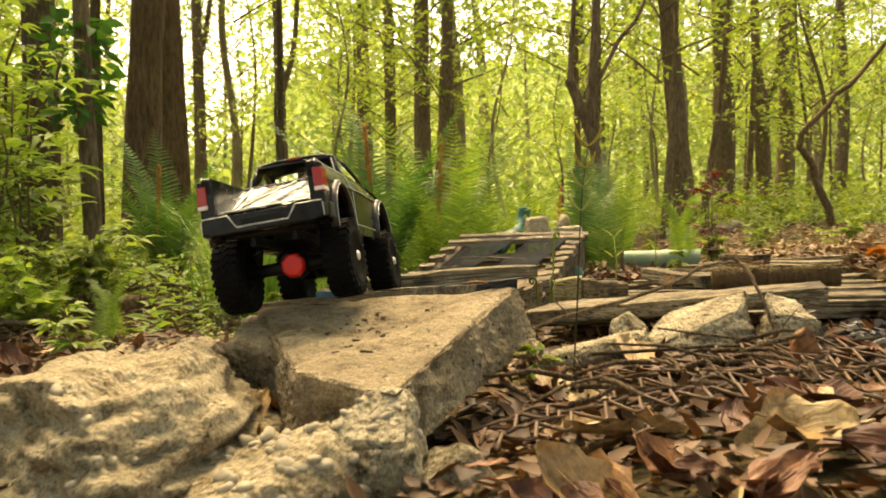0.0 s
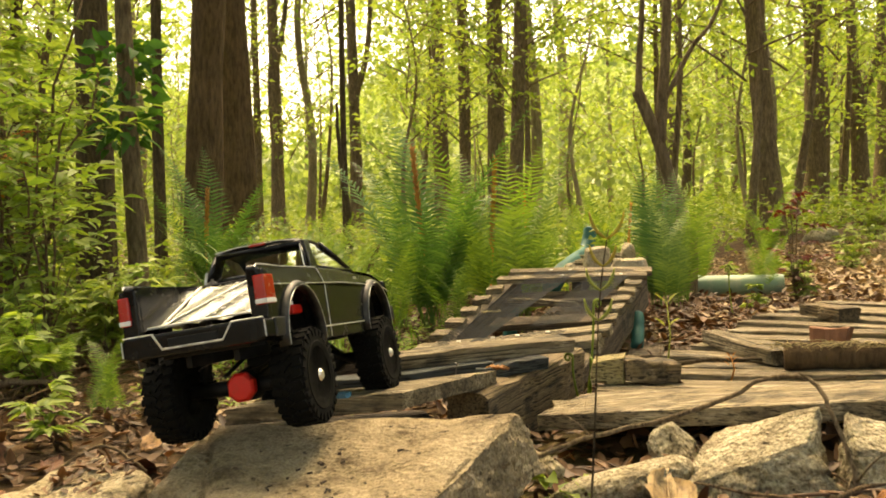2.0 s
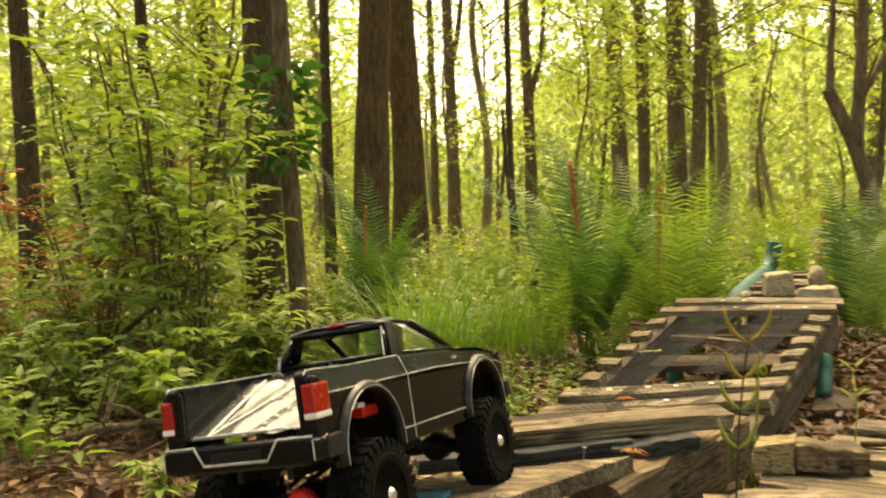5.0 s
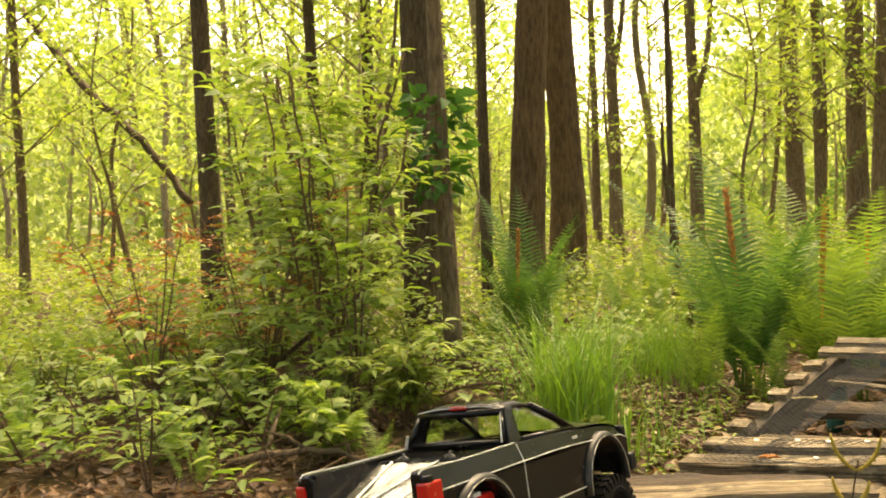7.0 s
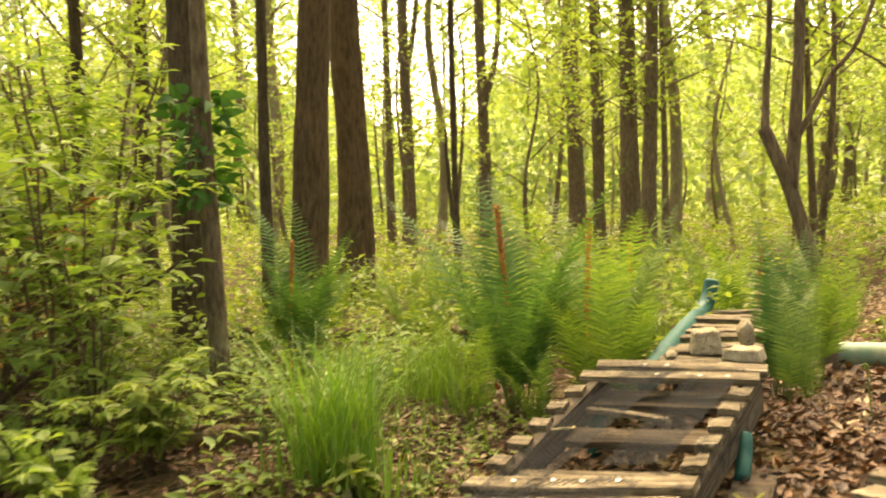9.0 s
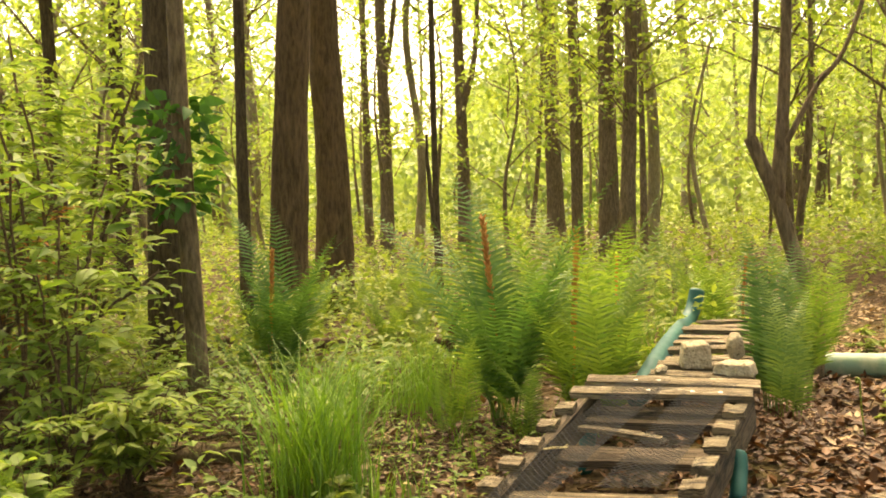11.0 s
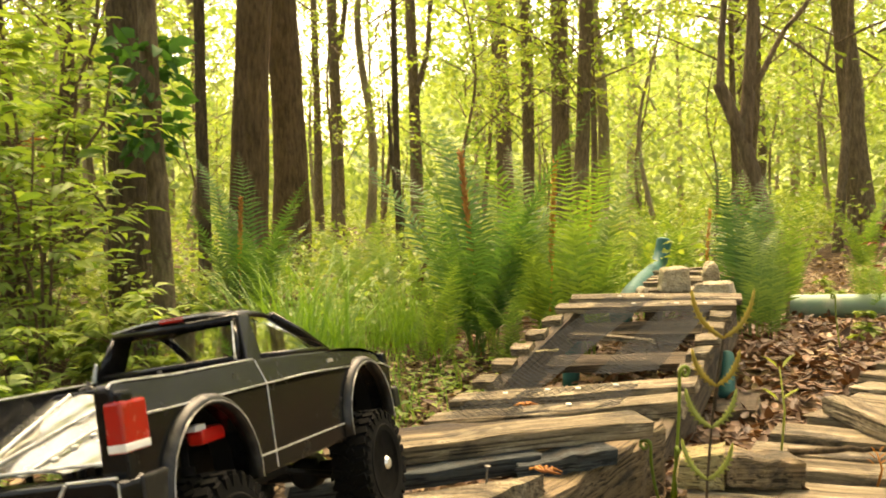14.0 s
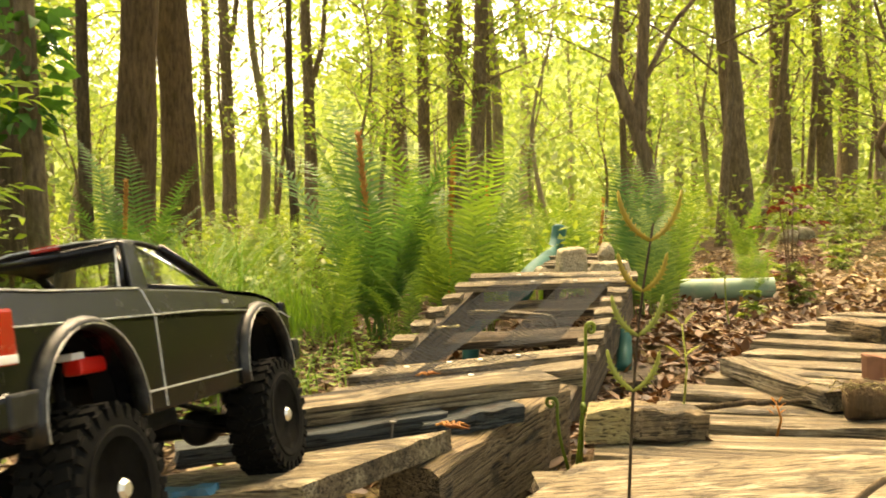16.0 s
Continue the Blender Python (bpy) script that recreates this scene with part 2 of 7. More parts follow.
SCREW = plain_material("zinc_screw", (0.68, 0.66, 0.60), 0.35, 0.9, (0.2, 0.12, 0.06), 0.4, 200.0)
PAINT = plain_material("dark_grey_paint", (0.0050, 0.0052, 0.0055), 0.09, 0.0, (0.05, 0.045, 0.035), 0.05, 30.0, 0.20)
FLARE = plain_material("scuffed_grey_plastic", (0.008, 0.008, 0.008), 0.34, 0.0, (0.13, 0.125, 0.11), 0.35, 70.0, 0.35)
TRIM = plain_material("worn_silver_trim", (0.52, 0.52, 0.49), 0.35, 0.6, (0.03, 0.03, 0.027), 0.9, 80.0)
FILM = plain_material("glossy_smoke_panel", (0.34, 0.34, 0.30), 0.11, 0.85, (0.06, 0.06, 0.05), 0.35, 30.0)
RUBBER = plain_material("black_rubber", (0.0035, 0.0035, 0.003), 0.75, 0, (0.03, 0.023, 0.015), 0.08, 60.0, 0.12)
PLASTIC = plain_material("black_plastic", (0.003, 0.003, 0.003), 0.45, 0, (0.03, 0.024, 0.018), 0.10, 60.0, 0.25)
RED_LENS = plain_material("red_lens", (0.36, 0.008, 0.006), 0.10, 0, (0.2, 0.05, 0.03), 0.3, 60.0)
RED_METAL = plain_material("red_anodised_metal", (0.62, 0.012, 0.008), 0.35, 0.1, (0.12, 0.06, 0.04), 0.3, 60.0)
WHITE_LENS = plain_material("white_lens", (0.7, 0.7, 0.66), 0.25, 0, (0.2, 0.15, 0.1), 0.3, 60.0)
GLASS = Nodes("tinted_windows")
GLASS.set((0.62, 0.65, 0.56), 0.04)
GLASS.bsdf.inputs["Transmission Weight"].default_value = 1.0
GLASS.bsdf.inputs["IOR"].default_value = 1.08
GLASS = GLASS.mat


# ---- mesh helpers ----
class Geo:
    """Vertices and faces gathered for one mesh."""

    def __init__(self):
        self.v, self.f = [], []

    def add(self, verts, faces):
        o = len(self.v)
        self.v.extend(tuple(map(float, p)) for p in verts)
        self.f.extend(tuple(i + o for i in face) for face in faces)
        return self

    def tube(self, pts, radii, sides=7, cap=True):
        pts = [Vector(p) for p in pts]
        verts, n = [], len(pts)
        side = None
        for i, p in enumerate(pts):
            d = (pts[min(i + 1, n - 1)] - pts[max(i - 1, 0)]).normalized()
            if side is None:
                side = d.orthogonal().normalized()
            side = (side - d * side.dot(d)).normalized()
            up = d.cross(side)
            for k in range(sides):
                a = 2 * math.pi * k / sides
                verts.append(p + (side * math.cos(a) + up * math.sin(a)) * radii[i])
        faces = [(i * sides + k, i * sides + (k + 1) % sides, (i + 1) * sides + (k + 1) % sides, (i + 1) * sides + k) for i in range(n - 1) for k in range(sides)]
        if cap:
            faces += [tuple(range(sides))[::-1], tuple(range((n - 1) * sides, n * sides))]
        return self.add(verts, faces)

    def box(self, c, s, m=None):
        x, y, z = s[0] / 2, s[1] / 2, s[2] / 2
        vs = [Vector((c[0] + a * x, c[1] + b * y, c[2] + d * z)) for d in (-1, 1) for b in (-1, 1) for a in (-1, 1)]
        if m:
            vs = [m @ v for v in vs]
        return self.add(vs, [(0, 2, 3, 1), (4, 5, 7, 6), (0, 1, 5, 4), (2, 6, 7, 3), (0, 4, 6, 2), (1, 3, 7, 5)])

    def lathe(self, profile, sides=32, axis="x", m=None):
        """profile: (offset along the axis, radius)."""
        verts = []
        for a, r in profile:
            for k in range(sides):
                t = 2 * math.pi * k / sides
                v = Vector((a, r * math.cos(t), r * math.sin(t))) if axis == "x" else Vector((r * math.cos(t), a, r * math.sin(t)))
                verts.append(m @ v if m else v)
        n = len(profile)
        faces = [(i * sides + k, i * sides + (k + 1) % sides, (i + 1) * sides + (k + 1) % sides, (i + 1) * sides + k) for i in range(n - 1) for k in range(sides)]
        faces += [tuple(range(sides))[::-1], tuple(range((n - 1) * sides, n * sides))]
        return self.add(verts, faces)

    def prism(self, outline, x0, x1):
        """A closed (y, z) outline drawn out from x0 to x1."""
        n = len(outline)
        vs = [(x0, y, z) for y, z in outline] + [(x1, y, z) for y, z in outline]
        fs = [(i, (i + 1) % n, n + (i + 1) % n, n + i) for i in range(n)]
        return self.add(vs, fs + [tuple(range(n))[::-1], tuple(range(n, 2 * n))])

    def mesh(self, name, smooth=False):
        me = bpy.data.meshes.new(name)
        me.from_pydata(self.v, [], self.f)
        bm = bmesh.new()
        bm.from_mesh(me)
        bmesh.ops.recalc_face_normals(bm, faces=bm.faces)
        bm.to_mesh(me)
        bm.free()
        if smooth:
            me.polygons.foreach_set("use_smooth", [True] * len(me.polygons))
        return me


def soft(me, width=0.002, segments=2):
    """Bevels the sharp edges of a mesh."""
    bm = bmesh.new()
    bm.from_mesh(me)
    bmesh.ops.remove_doubles(bm, verts=bm.verts, dist=1e-5)
    edges = [e for e in bm.edges if len(e.link_faces) == 2 and e.calc_face_angle(0) > 0.5]
    bmesh.ops.bevel(bm, geom=edges, offset=width, segments=segments, profile=0.6, affect="EDGES", clamp_overlap=True)
    bm.to_mesh(me)
    bm.free()
    return me


def thing(name, me, mat, m=None, label="", category="", group="", kind=""):
    ob = new(name, me)
    if me is not None and mat is not None and not me.materials:
        me.materials.append(mat)
    if m is not None:
        ob.matrix_world = m
    return tagged(ob, label, category, group, kind)


def part(name, me, mat, parent, label="", m=None):
    ob = new(name, me)
    if mat is not None and not me.materials:
        me.materials.append(mat)
    ob.parent = parent
    if m is not None:
        ob.matrix_local = m
    if label:
        ob["label"] = label
    return ob


def array_mesh(name, verts, faces):
    """A mesh from numpy arrays: verts (n, 3), faces (m, 3 or 4)."""
    me = bpy.data.meshes.new(name)
    k = faces.shape[1]
    me.vertices.add(len(verts))
    me.vertices.foreach_set("co", np.ascontiguousarray(verts, np.float32).ravel())
    me.loops.add(faces.size)
    me.loops.foreach_set("vertex_index", np.ascontiguousarray(faces, np.int32).ravel())
    me.polygons.add(len(faces))
    me.polygons.foreach_set("loop_start", np.arange(0, faces.size, k, dtype=np.int32))
    me.update(calc_edges=True)
    me.validate()
    return me


def unit(a):
    return a / np.maximum(np.linalg.norm(a, axis=1, keepdims=True), 1e-9)


def leaves(rng, base, ahead, length, width, flat=0.5, droop=0.25, fold=0.2, rich=True):
    """Leaf blades: at each base a pointed blade that grows ahead. Returns verts and faces. flat: how level the blades lie."""
    n = len(base)
    ahead = unit(ahead)
    up = np.tile([0.0, 0.0, 1.0], (n, 1)) * flat + rng.normal(0, 1, (n, 3)) * (1 - flat) * 0.7
    side = unit(np.cross(ahead, up))
    nor = np.cross(side, ahead)
    length, width = np.asarray(length).reshape(-1, 1) * np.ones((n, 1)), np.asarray(width).reshape(-1, 1) * np.ones((n, 1))
    tip = base + ahead * length - nor * length * droop
    if rich:
        m1, m2 = base + ahead * length * 0.30, base + ahead * length * 0.65 - nor * length * droop * 0.4
        l1, r1 = m1 + side * width * 0.5 + nor * width * fold, m1 - side * width * 0.5 + nor * width * fold
        l2, r2 = m2 + side * width * 0.36 + nor * width * fold, m2 - side * width * 0.36 + nor * width * fold
        v = np.stack([base, l1, m1, r1, l2, m2, r2, tip], 1).reshape(-1, 3)
        f = np.array([[0, 2, 1], [0, 3, 2], [1, 2, 5], [1, 5, 4], [2, 3, 6], [2, 6, 5], [4, 5, 7], [5, 6, 7]])
        return v, (np.arange(n)[:, None, None] * 8 + f).reshape(-1, 3)
    mid = base + ahead * length * 0.45
    v = np.stack([base, mid + side * width * 0.5 + nor * width * fold, tip, mid - side * width * 0.5 + nor * width * fold], 1).reshape(-1, 3)
    f = np.array([[0, 2, 1], [0, 3, 2]])
    return v, (np.arange(n)[:, None, None] * 4 + f).reshape(-1, 3)


def smoothstep(a, b, x):
    t = min(1.0, max(0.0, (x - a) / (b - a)))
    return t * t * (3 - 2 * t)


def ground_z(x, y):
    """Height of the forest floor."""
    z = 0.02 + 0.09 * smoothstep(-0.1, 0.5, x) * (1 - smoothstep(3.5, 6.0, y))
    z -= 0.065 * math.exp(-(((x - 0.47) / 0.20) ** 2) - ((y - 2.72) / 0.35) ** 2)
    z += 0.20 * smoothstep(0.9, 3.0, x) * smoothstep(1.5, 7.0, y)
    z += 0.05 * smoothstep(0.8, 2.0, x)
    z += 0.21 * smoothstep(0.92, 1.35, x) * smoothstep(1.15, 1.75, y) * (1 - smoothstep(2.25, 2.75, y))
    z -= 0.05 * smoothstep(-1.5, -4.0, x) * (1 - smoothstep(8, 14, y))
    z += 0.035 * noise.noise((x * 1.7, y * 1.7, 0.3)) + 0.014 * noise.noise((x * 6, y * 6, 4.1))
    far = smoothstep(9, 30, math.hypot(x, y))
    return z + far * (0.25 + 0.5 * noise.noise((x * 0.06, y * 0.06, 9.0)))


# ---- the forest floor: one sheet, fine near the course and coarse far off ----
def axis_steps(near0, near1, step, far):
    vals = list(np.arange(near0, near1 + 1e-6, step))
    s, v = step, near1
    while v < far:
        s *= 1.28
        v += s
        vals.append(v)
    s, v = step, near0
    while v > -far:
        s *= 1.28
        v -= s
        vals.insert(0, v)
    return vals


gx, gy = axis_steps(-4.0, 2.6, 0.05, 400.0), axis_steps(-0.6, 6.2, 0.05, 400.0)
gv = np.array([(x, y, ground_z(x, y)) for y in gy for x in gx])
nx = len(gx)
gi = (np.arange(len(gy) - 1)[:, None] * nx + np.arange(nx - 1)[None, :]).ravel()
gf = np.stack([gi, gi + 1, gi + nx + 1, gi + nx], 1)
ground_mesh = array_mesh("ground", gv, gf)
ground_mesh.polygons.foreach_set("use_smooth", [True] * len(ground_mesh.polygons))
thing("ground", ground_mesh, SOIL, None, "brown forest soil under leaf litter", "ground", kind="structure")


# ---- stones ----
def rock_mesh(seed, size, cuts=9, rough=0.10, pebbles=0.0, level=4, flat_top=None, layers=0.0):
    """An angular stone: a ball cut by planes and roughened."""
    rng = random.Random(seed)
    bm = bmesh.new()
    bmesh.ops.create_icosphere(bm, subdivisions=level, radius=1.0)
    planes = []
    for _ in range(cuts):
        d = Vector((rng.uniform(-1, 1), rng.uniform(-1, 1), rng.uniform(-0.7, 1))).normalized()
        planes.append((d, rng.uniform(0.52, 0.86)))
    if flat_top:
        planes.append((Vector((0.05, 0.02, 1)).normalized(), flat_top))
    off = Vector((seed * 3.7, seed * 1.3, seed * 0.7))
    for v in bm.verts:
        p = v.co.copy()
        for d, h in planes:
            over = p.dot(d) - h
            if over > 0:
                p -= d * over * 0.97
        q = p + off
        p += p.normalized() * (rough * noise.fractal(q * 2.2, 1.0, 2.0, 4) + rough * 0.35 * noise.noise(q * 11))
        if layers:
            p += p.normalized() * layers * (noise.fractal(Vector((q.x * 2.5, q.y * 2.5, q.z * 11)), 1.0, 2.0, 4) - 0.6 * abs(noise.noise(Vector((q.x * 4, q.y * 4, q.z * 4)))))
        if pebbles:
            dist, _ = noise.voronoi(q * 6.5)
            p += p.normalized() * pebbles * max(0.0, 0.30 - dist[0]) * 2.2
        v.co = Vector((p.x * size[0], p.y * size[1], p.z * size[2]))
    me = bpy.data.meshes.new("rock")
    bm.to_mesh(me)
    bm.free()
    me.polygons.foreach_set("use_smooth", [True] * len(me.polygons))
    return me


def hexa_mesh(corners, cuts, rough, freq, seed, chip=0.012, smooth=True, broken=0.0):
    """A block between eight corners (four below, four above, each counter-clockwise), roughened and with worn edges."""
    c = [Vector(p) for p in corners]
    bm = bmesh.new()
    bmesh.ops.create_cube(bm, size=2.0)
    bmesh.ops.subdivide_edges(bm, edges=bm.edges[:], cuts=cuts, use_grid_fill=True)
    off = Vector((seed * 2.1, seed * 5.3, seed))
    for v in bm.verts:
        u, w, t = (v.co.x + 1) / 2, (v.co.y + 1) / 2, (v.co.z + 1) / 2
        low = (c[0] * (1 - u) + c[1] * u) * (1 - w) + (c[3] * (1 - u) + c[2] * u) * w
        top = (c[4] * (1 - u) + c[5] * u) * (1 - w) + (c[7] * (1 - u) + c[6] * u) * w
        p = low * (1 - t) + top * t
        n = Vector((v.co.x**7, v.co.y**7, v.co.z**7))
        edge = sum(abs(a) > 0.98 for a in v.co)
        if n.length > 0:
            n.normalize()
        q = p * freq + off
        p += n * rough * noise.fractal(q, 1.0, 2.0, 4)
        if broken and abs(n.z) < 0.6:
            p += n * broken * (noise.fractal(q * 2.6, 1.0, 2.0, 3) + 0.6 * abs(noise.noise(q * 7.0)) - 0.5 * max(0.0, noise.noise(Vector((q.x * 0.8, q.y * 0.8, q.z * 5)))))
        if edge > 1:
            p -= n * chip * (0.7 + noise.noise(q * 2.3) + 0.7 * noise.noise(q * 8.0))
        v.co = p
    me = bpy.data.meshes.new("block")
    bm.to_mesh(me)
    bm.free()
    me.polygons.foreach_set("use_smooth", [smooth] * len(me.polygons))
    return me


SLAB = [(-0.108, 0.99, 0.06), (0.045, 0.895, 0.095), (0.205, 1.335, 0.160), (-0.22, 1.38, 0.08),
        (-0.092, 0.965, 0.164), (0.030, 0.880, 0.156), (0.172, 1.300, 0.236), (-0.230, 1.345, 0.203)]
slab = thing("stone_slab", hexa_mesh(SLAB, 64, 0.008, 9.0, 3, 0.009, True, 0.009), SLAB_STONE, None, "large tan stone slab tilted on the forest floor", "stone")
part("ledge", hexa_mesh([(-0.215, 1.18, 0.05), (-0.11, 1.14, 0.05), (-0.16, 1.33, 0.08), (-0.235, 1.35, 0.08), (-0.232, 1.155, 0.174), (-0.115, 1.122, 0.175), (-0.17, 1.33, 0.199), (-0.246, 1.335, 0.196)], 26, 0.006, 9.0, 4, 0.008, True, 0.007), SLAB_STONE, slab)

boulder = thing("boulder", rock_mesh(11, (0.235, 0.44, 0.178), 8, 0.06, 0, 6, 0.8, 0.10), CONGLOMERATE, pose(-0.375, 1.06, 0.042, 0, 0, 12), "pale crusted conglomerate boulder with layered ledges", "boulder")
ledge = part("ledge", hexa_mesh([(-0.42, 0.86, -0.03), (-0.19, 0.86, -0.03), (-0.235, 1.26, -0.02), (-0.43, 1.40, -0.02), (-0.37, 0.90, 0.140), (-0.205, 0.885, 0.136), (-0.266, 1.225, 0.160), (-0.405, 1.35, 0.158)], 48, 0.016, 10.0, 6, 0.022, True, 0.014), CONGLOMERATE, boulder)
ledge.matrix_world = Matrix.Identity(4)
rr = random.Random(90)
g = Geo()
for k in range(34):
    u, w = rr.gauss(0.52, 0.16), rr.gauss(0.62, 0.20)
    if not (0.05 < u < 0.95 and 0.05 < w < 0.95):
        continue
    t4, t5, t6, t7 = (Vector(p) for p in SLAB[4:])
    c = (t4 * (1 - u) + t5 * u) * (1 - w) + (t7 * (1 - u) + t6 * u) * w
    d = Vector((rr.uniform(-1, 1), rr.uniform(-1, 1), 0)).normalized() * rr.uniform(0.001, 0.005)
    g.tube([c - d, c + d], [rr.uniform(0.001, 0.003), 0.001], 5)
thing("debris", g.mesh("debris"), WOOD_DARK, None, "dark crumbs of soil and bark on the slab", "debris", kind="stuff")
PEBBLES = [rock_mesh(60 + k, (1.0, 0.72, 0.6), 3, 0.05, 0, 2) for k in range(4)]


def stud(ob, count, seed, small, large, reach=lambda c: True):
    """Set single pebbles into a boulder's upper surface."""
    rr = random.Random(seed)
    polys = [p for p in ob.data.polygons if p.normal.z > 0.05 and reach(ob.matrix_world @ p.center)]
    for _ in range(count):
        p = polys[rr.randrange(len(polys))]
        s = rr.uniform(small, large)
        c = ob.matrix_world @ p.center
        m = pose(c.x, c.y, c.z + 0.02 * s, rr.uniform(-30, 30), rr.uniform(-30, 30), rr.uniform(0, 360)) @ Matrix.Diagonal((s, s, s, 1))
        part("pebble", PEBBLES[rr.randrange(4)], PEBBLE, ob, "", ob.matrix_world.inverted() @ m)


lump = thing("boulder", rock_mesh(12, (0.145, 0.13, 0.11), 6, 0.07, 0.16, 5, 0.8, 0.03), CONGLOMERATE, pose(-0.115, 0.87, 0.045, 0, 4, 0), "pebbly conglomerate lump beside the slab", "boulder")
lime = thing("stone", hexa_mesh([(-0.085, 0.790, -0.02), (0.085, 0.800, -0.02), (0.090, 0.950, -0.02), (-0.065, 0.955, -0.02), (-0.045, 0.835, 0.112), (0.048, 0.825, 0.118), (0.044, 0.895, 0.160), (0.000, 0.900, 0.163)], 30, 0.008, 15.0, 5, 0.012, True, 0.006), LIME_STONE, None, "pale limestone lump in front of the slab", "stone")
thing("stone", rock_mesh(6, (0.045, 0.05, 0.045), 8, 0.07, 0, 4, None, 0.03), LIME_STONE, pose(0.088, 0.875, 0.066, 0, 0, 50), "small pale limestone beside a larger lump", "stone")
thing("stone", hexa_mesh([(0.355, 1.350, 0.08), (0.560, 1.300, 0.08), (0.575, 1.470, 0.08), (0.370, 1.485, 0.08), (0.380, 1.362, 0.132), (0.522, 1.338, 0.196), (0.553, 1.425, 0.222), (0.425, 1.465, 0.176)], 30, 0.007, 15.0, 21, 0.012, True, 0.006), LIME_STONE, None, "large pale grey limestone wedge before the plank deck", "stone")
thing("stone", hexa_mesh([(0.562, 1.300, 0.08), (0.672, 1.330, 0.08), (0.675, 1.450, 0.08), (0.580, 1.450, 0.08), (0.566, 1.332, 0.186), (0.640, 1.345, 0.176), (0.632, 1.425, 0.202), (0.580, 1.412, 0.222)], 26, 0.007, 16.0, 22, 0.012, True, 0.006), LIME_STONE, None, "upright pale limestone leaning on a larger one", "stone")
thing("stone", rock_mesh(23, (0.045, 0.042, 0.040), 8, 0.07, 0, 4, None, 0.04), LIME_STONE, pose(0.385, 1.520, 0.134, 0, 0, 10), "small pale limestone behind a larger one", "stone")
thing("stone", rock_mesh(24, (0.098, 0.05, 0.030), 5, 0.05, 0, 4, 0.6, 0.03), LIME_STONE, pose(0.300, 1.405, 0.122, 0, -12, 8), "flat pale limestone shard lying on litter", "stone")
thing("stone", rock_mesh(25, (0.033, 0.03, 0.025), 7, 0.1), LIME_STONE, pose(0.53, 1.34, 0.135, 0, 0, 10), "small pale chip of limestone", "stone")
thing("stone", rock_mesh(26, (0.03, 0.03, 0.022), 7, 0.1), LIME_STONE, pose(0.20, 1.47, 0.12, 0, 0, 70), "small tan stone beside the slab", "stone")
thing("stone", rock_mesh(27, (0.045, 0.04, 0.035), 7, 0.1), CONGLOMERATE, pose(-0.40, 0.62, 0.05, 0, 0, 30), "small pebbly stone beside the boulder", "stone")
thing("stone", rock_mesh(31, (0.16, 0.09, 0.08), 7, 0.09), LIME_STONE, pose(2.37, 8.0, ground_z(2.37, 8.0) + 0.05, 0, 0, 0), "bright pale stone far off on the bank", "stone")
stud(lump, 150, 3, 0.006, 0.013)
stud(boulder, 22, 4, 0.005, 0.011, lambda c: c.y < 0.82)
stud(lime, 12, 5, 0.005, 0.010, lambda c: c.z > 0.10)


# ---- boards and timbers ----
def board_mesh(length, width, thick, seed, segs=7, warp=0.004, ragged=0.006):
    """A plank along x from 0 to length with worn edges, a slight warp and ragged ends; its top is at z 0."""
    rng = random.Random(seed)
    g = Geo()
    ch = min(width, thick) * 0.08
    ring = [(-width / 2 + ch, 0), (width / 2 - ch, 0), (width / 2, -ch), (width / 2, -thick + ch), (width / 2 - ch, -thick), (-width / 2 + ch, -thick), (-width / 2, -thick + ch), (-width / 2, -ch)]
    verts, faces = [], []
    for i in range(segs + 1):
        x = length * i / segs
        dz, dy = warp * math.sin(3.1 * i / segs + seed) + rng.uniform(-1, 1) * warp * 0.3, rng.uniform(-1, 1) * warp * 0.6
        for y, z in ring:
            end = rng.uniform(-ragged, ragged) if i in (0, segs) else 0
            verts.append((x + end, y + dy + rng.uniform(-1, 1) * ch * 0.9, z + dz + rng.uniform(-1, 1) * ch * 0.5))
    for i in range(segs):
        for k in range(8):
            faces.append((i * 8 + k, i * 8 + (k + 1) % 8, (i + 1) * 8 + (k + 1) % 8, (i + 1) * 8 + k))
    faces += [tuple(range(8))[::-1], tuple(range(segs * 8, segs * 8 + 8))]
    return g.add(verts, faces).mesh("board")


def laid(a, b, tilt=0.0):
    """The pose of a board that runs from a to b, turned about its length by tilt degrees."""
    a, b = Vector(a), Vector(b)
    x = (b - a).normalized()
    y = Vector((0, 0, 1)).cross(x).normalized()
    z = x.cross(y)
    m = Matrix((x, y, z)).transposed().to_4x4()
    m.translation = a
    return m @ pose(0, 0, 0, tilt, 0, 0)


def board(name, a, b, width, thick, mat, seed, label, tilt=0.0, parent=None, group="", category="plank", segs=7):
    me = board_mesh((Vector(b) - Vector(a)).length, width, thick, seed, segs)
    m = laid(a, b, tilt)
    if parent is not None:
        ob = part(name, me, mat, parent, label)
        ob.matrix_world = m
        return ob
    return thing(name, me, mat, m, label, category, group)


